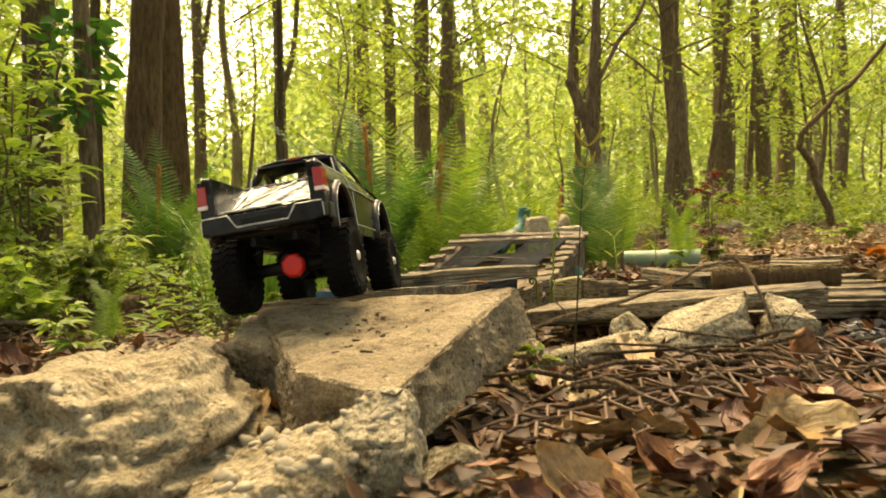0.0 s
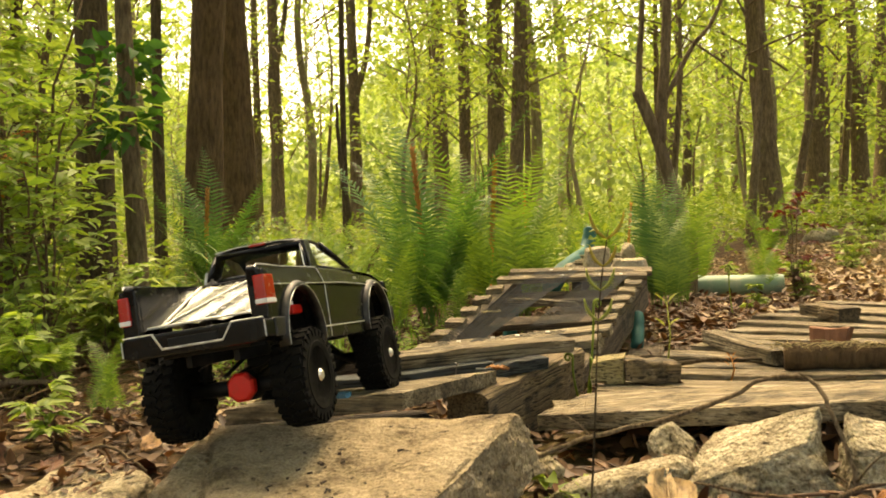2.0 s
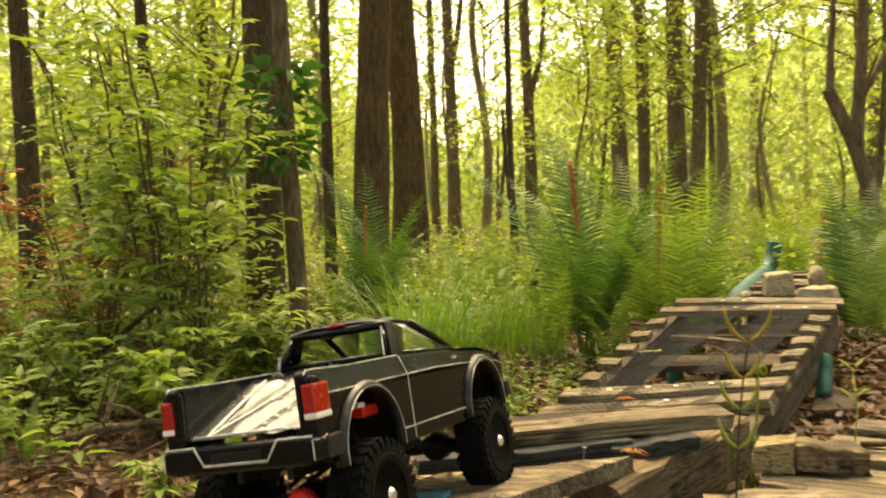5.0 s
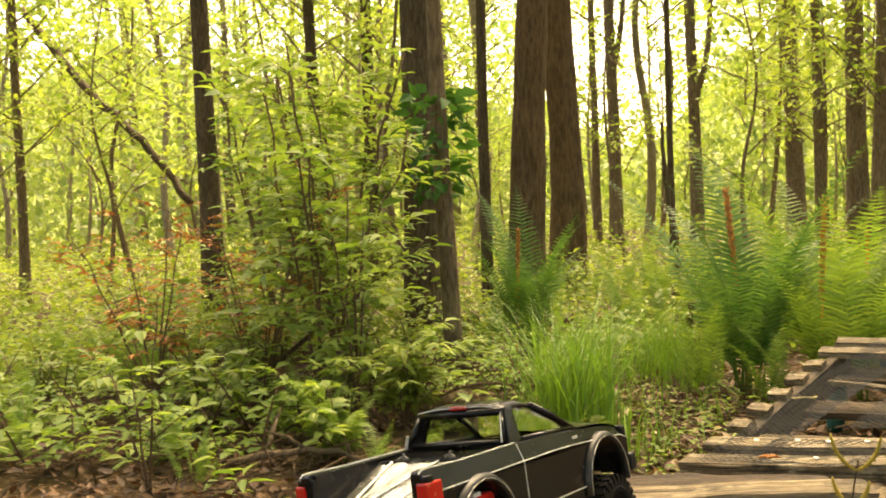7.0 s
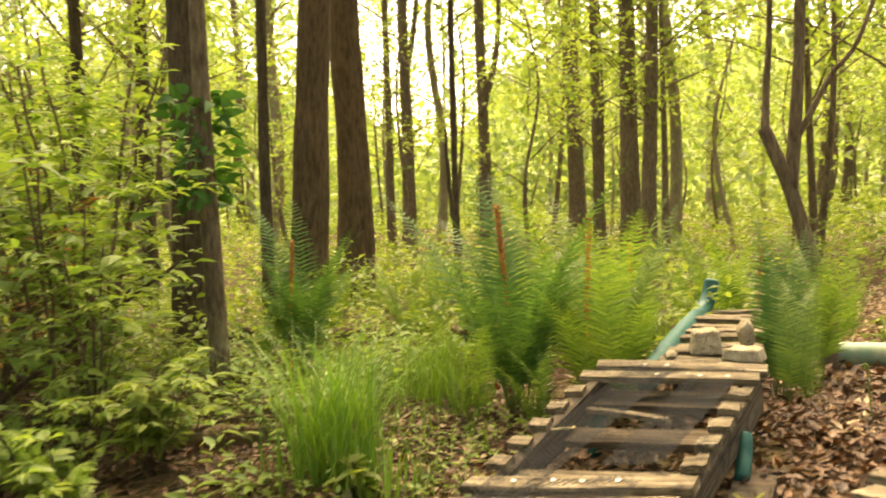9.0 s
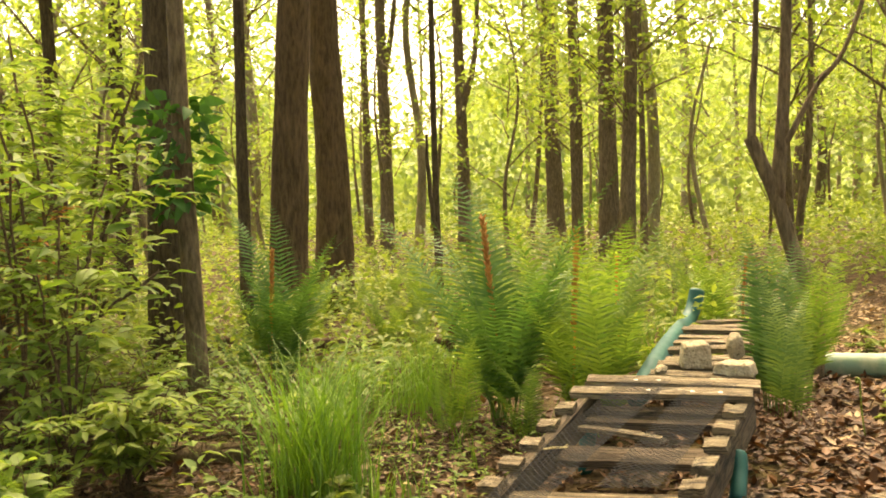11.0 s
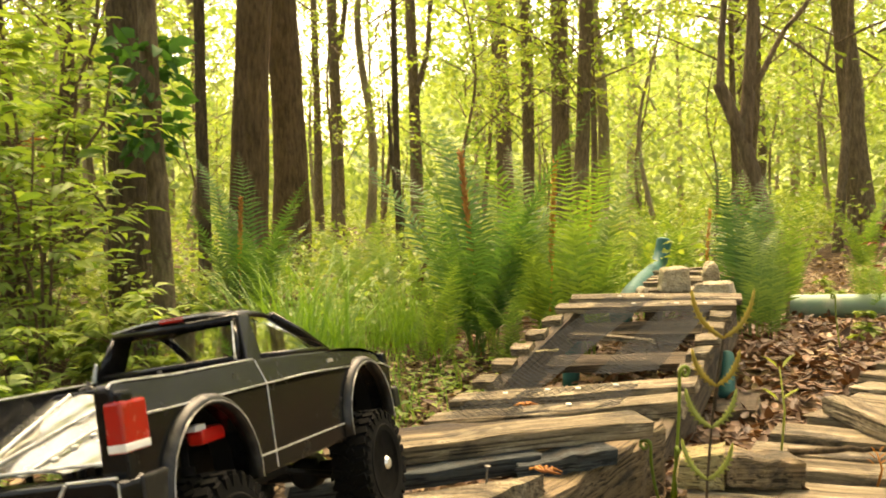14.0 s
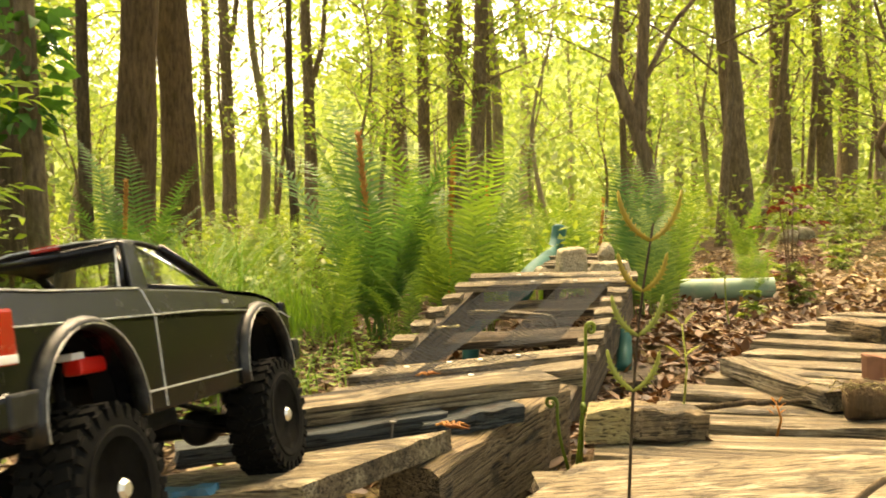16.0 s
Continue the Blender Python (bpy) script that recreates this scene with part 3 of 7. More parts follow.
# lead-in boards between the slab and the ramp
thing("board", hexa_mesh([(-0.27, 1.47, 0.172), (0.0, 1.47, 0.200), (0.113, 1.75, 0.184), (-0.235, 1.565, 0.168),
                          (-0.27, 1.47, 0.200), (0.0, 1.47, 0.227), (0.113, 1.75, 0.211), (-0.235, 1.565, 0.196)], 14, 0.002, 30.0, 2, 0.004, False), WOOD_GREY, None,
      "wide weathered grey board lying on a timber beam", "board")
board("timber_beam", (0.066, 1.685, 0.183), (0.232, 2.10, 0.197), 0.075, 0.115, WOOD_BROWN, 3, "thick brown timber beam with bold grain", 0, category="beam", segs=10)
board("plank", (-0.22, 1.725, 0.198), (0.085, 1.860, 0.207), 0.050, 0.023, WOOD_BLUE, 4, "dark blue-grey plank in front of the ramp")
board("plank", (0.06, 1.830, 0.204), (0.185, 1.880, 0.211), 0.055, 0.022, WOOD_BLUE, 5, "plank with chipped blue-grey paint")
board("plank", (-0.13, 1.810, 0.222), (0.232, 1.955, 0.237), 0.070, 0.025, WOOD_GREY, 6, "weathered grey plank laid across the ramp's foot")
board("plank", (-0.24, 1.96, 0.185), (0.16, 2.12, 0.195), 0.08, 0.034, WOOD_DARK, 7, "dark plank under the ramp's foot")
board("plank", (-0.30, 1.53, 0.150), (0.00, 1.66, 0.160), 0.06, 0.045, WOOD_DARK, 8, "dark timber under a wide board")
board("plank", (-0.16, 1.478, 0.219), (-0.085, 1.482, 0.2255), 0.016, 0.012, plain_material("bright_blue_paint", (0.02, 0.14, 0.22), 0.5, 0, (0.15, 0.12, 0.08), 0.5, 50.0), 9, "short plank end with bright blue paint")
g = Geo().tube([(0.045, 1.71, 0.205), (0.047, 1.711, 0.226)], [0.0014, 0.0014], 6).tube([(0.047, 1.711, 0.226), (0.0472, 1.711, 0.228)], [0.004, 0.004], 8)
thing("nail", g.mesh("nail"), WIRE, None, "rusty nail standing out of a board", "nail")


# ---- the slatted ramp ----
RA0, RB0, RA1, RB1 = Vector((-0.182, 2.557, 0.124)), Vector((0.333, 2.426, 0.194)), Vector((0.003, 3.165, 0.271)), Vector((0.488, 3.105, 0.281))


def on_ramp(u, v, dz=0.0):
    a, b = RA0.lerp(RA1, v), RB0.lerp(RB1, v)
    return a.lerp(b, u) + Vector((0, 0, dz))


def across(name, u0, u1, v, width, thick, mat, seed, dz=0.0, label=""):
    """A slat across the ramp whose front edge is at v."""
    a, b = on_ramp(u0, v, dz), on_ramp(u1, v, dz)
    along = (on_ramp(0.5, v + 0.1) - on_ramp(0.5, v)).normalized()
    x = (b - a).normalized()
    y = (along - x * along.dot(x)).normalized()
    z = x.cross(y)
    m = Matrix((x, y, z)).transposed().to_4x4()
    m.translation = a + y * width / 2
    ob = part(name, board_mesh((b - a).length, width, thick, seed, 5, 0.002, 0.003), mat, ramp, label)
    ob.matrix_world = m
    return ob


ramp = thing("slatted_ramp", None, None, None, "weathered wooden slatted ramp with cut slats and wire mesh", "ramp")
STEP = 1 / 6.0
across("slat", 0.0, 1.0, 0.0, 0.055, 0.020, WOOD_GREY, 41)
across("slat", -0.01, 0.985, -0.155, 0.060, 0.036, WOOD_GREY, 42)
across("slat", 0.0, 1.0, 6 * STEP, 0.055, 0.018, WOOD_GREY, 43)
across("slat", 0.03, 1.01, 6.72 * STEP, 0.060, 0.018, WOOD_GREY, 44)
for i in range(1, 6):
    across("slat_stub", 0.0 + 0.006 * (i % 2), 0.105, i * STEP, 0.050, 0.020, WOOD_GREY, 50 + i)
    across("slat_stub", 0.895, 0.995 + 0.006 * (i % 2), i * STEP, 0.050, 0.020, WOOD_GREY, 60 + i)
across("cross_board", 0.10, 0.92, 0.20, 0.05, 0.02, WOOD_GREY, 71, -0.045)
across("cross_board", 0.12, 0.90, 0.62, 0.09, 0.02, WOOD_RAIL, 72, -0.075)
across("cross_board", 0.10, 0.90, 0.93, 0.12, 0.02, WOOD_RAIL, 73, -0.06)
board("rail", on_ramp(0.085, -0.05, -0.021), on_ramp(0.085, 1.12, -0.021), 0.032, 0.085, WOOD_RAIL, 74, "", parent=ramp, segs=9)
board("rail", on_ramp(0.945, -0.30, -0.026), on_ramp(0.945, 1.14, -0.020), 0.032, 0.10, WOOD_RAIL, 75, "", parent=ramp, segs=9)
board("stick", on_ramp(0.22, 0.70, -0.012), on_ramp(0.66, 0.66, -0.022), 0.030, 0.012, WOOD_GREY, 76, "loose pale stick under the mesh", parent=ramp)
board("chip", on_ramp(0.16, 0.48, -0.008), on_ramp(0.24, 0.53, -0.008), 0.014, 0.004, WOOD_END, 77, "pale splinter on the mesh", parent=ramp)


def mesh_sheet(u0, u1, v0, v1, pitch, skew, dz):
    """Wire cloth over part of the ramp, with a little sag; slanted edges by skew."""
    g = Geo()
    wid, lon = (on_ramp(u1, 0.5) - on_ramp(u0, 0.5)).length, (on_ramp(0.5, v1) - on_ramp(0.5, v0)).length
    nu, nv = int(wid / pitch), int(lon / pitch)

    def at(a, b):
        u, v = u0 + (u1 - u0) * a + skew * (b - 0.5), v0 + (v1 - v0) * b
        return on_ramp(u, v, dz - 0.012 * math.sin(math.pi * a) * math.sin(math.pi * b) + 0.003 * noise.noise((u * 9, v * 9, 1.0)))

    turn = nu + nv
    for k in range(1, turn):
        for s in (0, 1):
            lo, hi = max(0, k - nv), min(k, nu)
            pts = []
            for j in range(7):
                i = lo + (hi - lo) * j / 6
                a, b = i / nu, (k - i) / nv
                pts.append(at(1 - a if s else a, b))
            if hi > lo:
                g.tube(pts, [0.0008] * 7, 3, False)
    me = g.mesh("mesh")
    return part("wire_mesh", me, WIRE, ramp, "grey wire mesh")


mesh_sheet(0.16, 0.44, -0.16, 1.14, 0.0165, 0.16, 0.003)
mesh_sheet(0.60, 0.86, 0.16, 1.14, 0.0165, 0.07, 0.003)
mesh_sheet(0.30, 0.78, -0.16, 0.05, 0.0165, 0.02, 0.003)
for u, v in ((0.24, 0.03), (0.42, 0.035), (0.55, 0.03), (0.70, 0.035), (0.44, 1.03), (0.68, 1.03), (0.83, 1.03), (0.32, 1.14), (0.45, 1.145), (0.57, -0.11)):
    p = on_ramp(u, v, 0.0035)
    g = Geo().tube([p, p + Vector((0, 0, 0.0018))], [0.0062, 0.0058], 10)
    part("screw", g.mesh("screw"), SCREW, ramp, "zinc screw with a washer")

# far deck behind the ramp's top
upper = thing("upper_deck", None, None, None, "narrow deck of weathered slats behind the ramp", "deck")
for k in range(9):
    s = k / 8
    y = 3.42 + 1.24 * s
    x0, x1 = 0.215 + 0.10 * s, 0.515 + 0.05 * s
    z = 0.283 + 0.01 * s + 0.006 * math.sin(k * 2.3)
    board("slat", (x0, y + 0.01, z), (x1, y + 0.015 * math.sin(k), z + 0.004), 0.085, 0.018, WOOD_GREY, 90 + k, "", parent=upper, segs=4)
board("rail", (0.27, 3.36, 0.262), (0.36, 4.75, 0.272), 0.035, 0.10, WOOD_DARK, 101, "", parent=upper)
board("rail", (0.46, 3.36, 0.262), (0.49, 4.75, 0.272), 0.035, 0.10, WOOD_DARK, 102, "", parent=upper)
def chunk(c, size, turn, seed, mat, label):
    """A broken block-like stone resting on its underside."""
    x, y, z = size
    low = [(-x, -y, 0), (x, -y * 0.9, 0), (x * 0.9, y, 0), (-x * 0.95, y, 0)]
    top = [(-x * 0.9, -y * 0.85, z * 0.92), (x * 0.82, -y, z), (x * 0.75, y * 0.8, z * 1.06), (-x * 0.7, y * 0.9, z * 0.95)]
    return thing("stone", hexa_mesh(low + top, 12, 0.004, 30.0, seed, 0.006), mat, pose(*c, 0, 0, turn), label, "stone")


chunk((0.347, 3.53, 0.283), (0.048, 0.045, 0.078), 12, 41, UPPER_STONE, "tan squarish stone on the upper deck")
chunk((0.462, 3.42, 0.283), (0.060, 0.040, 0.038), -20, 42, UPPER_STONE, "pale flat stone on the upper deck")
thing("stone", rock_mesh(43, (0.038, 0.04, 0.056), 20, 0.05), UPPER_STONE, pose(0.472, 3.70, 0.330, 0, 0, 60), "pale upright stone on the upper deck", "stone")
thing("stone", rock_mesh(44, (0.032, 0.03, 0.02), 20, 0.05), UPPER_STONE, pose(0.245, 3.40, 0.296, 0, 0, 60), "small tan stone at the ramp's top", "stone")


def swept(name, pts, rx, rz, mat, label, category, sides=10):
    """A rounded bar of oval section along points."""
    g = Geo()
    pts = [Vector(p) for p in pts]
    verts, n = [], len(pts)
    for i, p in enumerate(pts):
        d = (pts[min(i + 1, n - 1)] - pts[max(i - 1, 0)]).normalized()
        side = (Vector((1, 0, 0)) - d * d.x).normalized()
        up = side.cross(d)
        k0 = 0.7 if i in (0, n - 1) else 1.0
        for k in range(sides):
            a = 2 * math.pi * k / sides
            verts.append(p + (side * math.cos(a) * rx + up * math.sin(a) * rz) * k0)
    faces = [(i * sides + k, i * sides + (k + 1) % sides, (i + 1) * sides + (k + 1) % sides, (i + 1) * sides + k) for i in range(n - 1) for k in range(sides)]
    faces += [tuple(range(sides))[::-1], tuple(range((n - 1) * sides, n * sides))]
    return thing(name, g.add(verts, faces).mesh(name, True), mat, None, label, category)


def curve_points(ctrl, n):
    """A smooth curve through control points."""
    c = [Vector(p) for p in ctrl]
    c = [c[0] * 2 - c[1]] + c + [c[-1] * 2 - c[-2]]
    out = []
    for s in range(len(c) - 3):
        for i in range(n):
            t = i / n
            a, b, d, e = c[s : s + 4]
            out.append(0.5 * (2 * b + (d - a) * t + (2 * a - 5 * b + 4 * d - e) * t * t + (3 * b - a - 3 * d + e) * t**3))
    return out + [c[-2]]


swept("curved_rail", curve_points([(0.175, 3.30, 0.225), (0.205, 3.52, 0.255), (0.232, 3.90, 0.264), (0.282, 4.40, 0.276), (0.318, 4.64, 0.290), (0.342, 4.715, 0.335), (0.355, 4.74, 0.385), (0.362, 4.75, 0.422)], 5),
      0.034, 0.036, TEAL, "curved teal plastic rail beside the upper deck", "rail")
swept("bent_post", curve_points([(0.446, 2.95, 0.176), (0.446, 2.93, 0.155), (0.444, 2.91, 0.130), (0.440, 2.88, 0.105), (0.436, 2.86, 0.082)], 5), 0.019, 0.021, TEAL, "bent teal plastic leg along the ramp's side", "post")
swept("bent_post", curve_points([(0.045, 3.22, 0.235), (0.05, 3.20, 0.17), (0.04, 3.16, 0.03)], 4), 0.024, 0.024, TEAL, "bent teal plastic leg behind the ramp", "post")
thing("wooden_block", hexa_mesh([(0.398, 2.72, 0.0), (0.500, 2.74, 0.0), (0.535, 2.97, 0.0), (0.42, 2.97, 0.0), (0.400, 2.72, 0.080), (0.500, 2.74, 0.086), (0.530, 2.97, 0.088), (0.42, 2.97, 0.084)], 6, 0.003, 20.0, 7, 0.004, False),
      WOOD_RAIL, None, "dull grey-brown block under the ramp's leg", "block")
g = Geo()
px = curve_points([(0.80, 4.47, 0.140), (0.93, 4.45, 0.142), (1.07, 4.43, 0.145), (1.22, 4.41, 0.148)], 3)
g.tube(px, [0.048] * len(px), 20, False).tube(px, [0.042] * len(px), 20, False)
thing("pipe", g.mesh("pipe", True), PIPE_GREEN, None, "pale green plastic pipe lying on leaf litter", "pipe")

# ---- the plank deck ----
deck = thing("plank_deck", None, None, None, "low deck of loose weathered pallet planks", "deck")
DECK = [  # left end x, y, z; width; thickness
    (0.285, 1.825, 0.166, 0.060, 0.022), (0.300, 1.900, 0.165, 0.070, 0.022), (0.415, 1.995, 0.170, 0.072, 0.024), (0.400, 2.085, 0.168, 0.066, 0.020), (0.445, 2.170, 0.173, 0.078, 0.022),
    (0.520, 2.268, 0.176, 0.070, 0.022), (0.600, 2.350, 0.180, 0.068, 0.022), (0.625, 2.435, 0.182, 0.074, 0.022), (0.660, 2.530, 0.186, 0.078, 0.022), (0.700, 2.630, 0.192, 0.082, 0.024),
    (0.760, 2.735, 0.194, 0.078, 0.022), (0.850, 2.830, 0.198, 0.076, 0.022), (0.930, 2.925, 0.202, 0.078, 0.022), (1.000, 3.020, 0.205, 0.085, 0.022),
]
for k, (x0, y0, z0, w, th) in enumerate(DECK):
    turn = radians(min(44, 10 + 45 * max(0, y0 - 1.83)))
    ln = 0.66 - 0.02 * k
    board("plank", (x0, y0, z0), (x0 + ln * math.cos(turn), y0 - ln * math.sin(turn), z0 + 0.012 + 0.005 * (k % 3)), w, th, WOOD_GREY, 110 + k, "", tilt=1.5 * math.sin(k * 1.9), parent=deck, segs=10)
part("plank", hexa_mesh([(0.184, 1.592, 0.142), (0.715, 1.500, 0.188), (0.760, 1.655, 0.188), (0.262, 1.755, 0.150),
                         (0.184, 1.592, 0.168), (0.715, 1.500, 0.217), (0.760, 1.655, 0.217), (0.262, 1.755, 0.172)], 20, 0.0026, 26.0, 5, 0.003, False), WOOD_GREY, deck)
board("plank", (0.215, 1.715, 0.150), (0.94, 1.780, 0.166), 0.115, 0.020, WOOD_GREY, 128, "", parent=deck, segs=10)
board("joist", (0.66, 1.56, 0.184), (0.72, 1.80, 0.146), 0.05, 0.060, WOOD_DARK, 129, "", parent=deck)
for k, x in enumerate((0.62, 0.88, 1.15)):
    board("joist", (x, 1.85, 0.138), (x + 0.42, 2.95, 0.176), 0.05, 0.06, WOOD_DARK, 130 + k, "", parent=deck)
board("timber_block", (0.332, 1.872, 0.208), (0.430, 1.895, 0.208), 0.050, 0.040, WOOD_BROWN, 140, "sawn brown timber block on the plank deck", category="block")
thing("timber_block", hexa_mesh([(0.272, 1.832, 0.168), (0.334, 1.842, 0.168), (0.344, 1.912, 0.168), (0.282, 1.910, 0.168), (0.276, 1.836, 0.210), (0.334, 1.846, 0.217), (0.342, 1.906, 0.218), (0.284, 1.905, 0.211)], 6, 0.003, 40.0, 4, 0.003, False),
      WOOD_END, None, "pale yellow fresh-cut wood chunk on the plank deck", "block")
board("timber_block", (0.553, 2.240, 0.214), (0.640, 1.985, 0.212), 0.042, 0.030, WOOD_GREY, 141, "weathered timber offcut lying on the plank deck", category="block")
board("timber_block", (0.748, 2.190, 0.232), (0.805, 2.130, 0.232), 0.022, 0.040, plain_material("red_brown_offcut", (0.20, 0.085, 0.045), 0.8, 0, (0.10, 0.05, 0.03), 0.6, 40.0), 142, "red-brown offcut standing on the plank deck", category="block")
board("timber_block", (0.868, 2.650, 0.236), (0.922, 2.505, 0.232), 0.060, 0.034, WOOD_BROWN, 143, "pale sawn timber offcut lying on the plank deck", category="block")
g = Geo()
lp = curve_points([(0.635, 1.950, 0.203), (0.73, 1.935, 0.205), (0.82, 1.93, 0.206), (0.90, 1.92, 0.207)], 4)
g.tube(lp, [0.026 + 0.003 * math.sin(i * 1.7) for i in range(len(lp))], 12)
log = thing("log", None, None, None, "short log with shaggy bark on the plank deck", "log")
part("trunk_piece", g.mesh("trunk_piece", True), BARK_BROWN, log)
g = Geo()
rng = random.Random(4)
for i in range(110):
    p = lp[rng.randrange(len(lp))] + Vector((rng.uniform(-0.03, 0.03), rng.uniform(-0.03, 0.01), 0.02))
    q = p + Vector((rng.uniform(-0.05, 0.05), rng.uniform(-0.02, 0.012), rng.uniform(-0.008, 0.010)))
    g.tube([p, (p + q) / 2 + Vector((0, 0, 0.006)), q], [0.0012, 0.0011, 0.0006], 4)
tagged(part("shaggy_bark", g.mesh("shaggy_bark", True), WOOD_END, log, "pale shaggy bark fibres"), kind="stuff")


def stick(name, ctrl, r0, r1, mat, label, n=5, sides=7, twigs=0, seed=0):
    g = Geo()
    p = curve_points(ctrl, n)
    rr = random.Random(seed)
    p = [q + Vector((rr.uniform(-1, 1), rr.uniform(-1, 1), rr.uniform(-1, 1))) * r0 * 0.5 for q in p]
    g.tube(p, [r0 + (r1 - r0) * i / (len(p) - 1) for i in range(len(p))], sides)
    for _ in range(twigs):
        a = p[rr.randrange(1, len(p) - 1)]
        d = Vector((rr.uniform(-1, 1), rr.uniform(-1, 1), rr.uniform(0.1, 1))).normalized() * rr.uniform(8, 22) * r0
        g.tube([a, a + d * 0.5 + Vector((0, 0, r0)), a + d], [r0 * 0.5, r0 * 0.4, r0 * 0.2], 5)
    return thing(name, g.mesh(name, True), mat, None, label, "stick")


stick("vine", [(0.150, 1.405, 0.118), (0.196, 1.40, 0.156), (0.261, 1.40, 0.183), (0.345, 1.40, 0.205), (0.426, 1.40, 0.232), (0.479, 1.40, 0.259), (0.508, 1.395, 0.265), (0.530, 1.37, 0.262), (0.544, 1.34, 0.231), (0.555, 1.325, 0.196), (0.562, 1.315, 0.160), (0.566, 1.31, 0.12)], 0.0034, 0.0026, VINE_BARK, "bent dry vine arching over the stones", 5, 7, 3, 14)
stick("stick", [(0.44, 2.02, 0.176), (0.50, 1.98, 0.190), (0.57, 2.01, 0.186), (0.66, 2.00, 0.190)], 0.005, 0.003, BARK_DARK, "dark crooked stick lying on the plank deck", 4, 7)
stick("stick", [(0.28, 1.26, 0.140), (0.45, 1.24, 0.152), (0.65, 1.27, 0.155), (0.90, 1.36, 0.18)], 0.0028, 0.002, BARK_DARK, "long thin dark stick lying on leaf litter", 5)
stick("stick", [(-1.35, 2.15, 0.05), (-1.15, 2.25, 0.09), (-1.02, 2.33, 0.06)], 0.012, 0.006, BARK_GREY, "pale crooked branch lying on leaf litter", 4, 8, 4, 5)
stick("stick", [(-0.95, 3.1, 0.05), (-0.75, 3.25, 0.07), (-0.55, 3.3, 0.06)], 0.010, 0.005, BARK_GREY, "grey fallen branch on leaf litter", 4, 8, 3, 6)
stick("stick", [(-2.2, 4.9, 0.10), (-1.4, 5.0, 0.14), (-0.7, 5.1, 0.10)], 0.04, 0.03, BARK_BROWN, "fallen brown trunk half hidden by ferns", 4, 10, 2, 7)
stick("stick", [(-0.62, 1.55, 0.06), (-0.55, 1.62, 0.10), (-0.47, 1.62, 0.06)], 0.004, 0.002, BARK_GREY, "thin pale bent twig beside the boulder", 5)
stick("stick", [(-2.1, 3.0, 0.05), (-1.8, 3.25, 0.35), (-1.5, 3.45, 0.62)], 0.012, 0.006, BARK_DARK, "dark leaning dead branch among shrubs", 5, 7, 5, 9)


# ---- the model truck ----
def truck_wheel(parent, x, y, z, side):
    """A wheel on the truck's side -1 or 1: tyre with lugs, rim, hub nut."""
    prof = [(-0.016, 0.027), (-0.0200, 0.036), (-0.0210, 0.046), (-0.0180, 0.0535), (-0.009, 0.0555), (0.009, 0.0555), (0.0180, 0.0535), (0.0210, 0.046), (0.0200, 0.036), (0.016, 0.027)]
    tyre = part("tyre", Geo().lathe(prof, 44).mesh("tyre", True), RUBBER, parent, "black rubber off-road tyre", pose(x, y, z))
    g = Geo()
    for k in range(28):
        for s in (-1, 1):
            a = 2 * math.pi * (k + 0.5 * (s > 0)) / 28
            r = Matrix.Rotation(a, 4, "X")
            g.box((s * 0.0045, 0, 0.0560), (0.0080, 0.0060, 0.0040), r @ pose(0, 0, 0, 0, 0, 38 * s))
            g.box((s * 0.0130, 0, 0.0553), (0.0110, 0.0078, 0.0046), r @ pose(0, 0, 0, 0, 0, 12 * s))
            g.box((s * 0.0196, 0, 0.0505), (0.0036, 0.0074 if k % 2 else 0.0050, 0.0085), r)
    tagged(part("tread", g.mesh("tread"), RUBBER, tyre, "chunky rubber lugs"), kind="stuff")
    g = Geo().lathe([(0.0205 * side, 0.0345), (0.0212 * side, 0.0390), (0.0216 * side, 0.0405), (0.0205 * side, 0.0420)], 36)
    part("sidewall_ring", g.mesh("sidewall_ring", True), RUBBER, tyre)
    rim = Geo().lathe([(-0.016 * side, 0.010), (-0.016 * side, 0.028), (0.012 * side, 0.026), (0.017 * side, 0.0300), (0.0195 * side, 0.0292), (0.0185 * side, 0.0262), (0.006 * side, 0.0235), (-0.002 * side, 0.0205), (-0.006 * side, 0.004)], 28).mesh("rim", True)
    part("rim", rim, PLASTIC, tyre, "deep black plastic rim")
    for k in range(6):
        a = 2 * math.pi * k / 6
        c = Vector((0, 0.0150 * math.cos(a), 0.0150 * math.sin(a)))
        part("rim_bolt", Geo().tube([c + Vector((-0.006 * side, 0, 0)), c + Vector((0.0015 * side, 0, 0))], [0.0022, 0.0020], 6).mesh("rim_bolt"), PLASTIC, tyre)
    hub = Geo().lathe([(-0.008 * side, 0.0095), (0.004 * side, 0.0095), (0.006 * side, 0.0080), (0.0205 * side, 0.0076), (0.0235 * side, 0.0050)], 8).mesh("hub_nut")
    part("hub_nut", hub, SCREW, tyre, "silver hub nut")


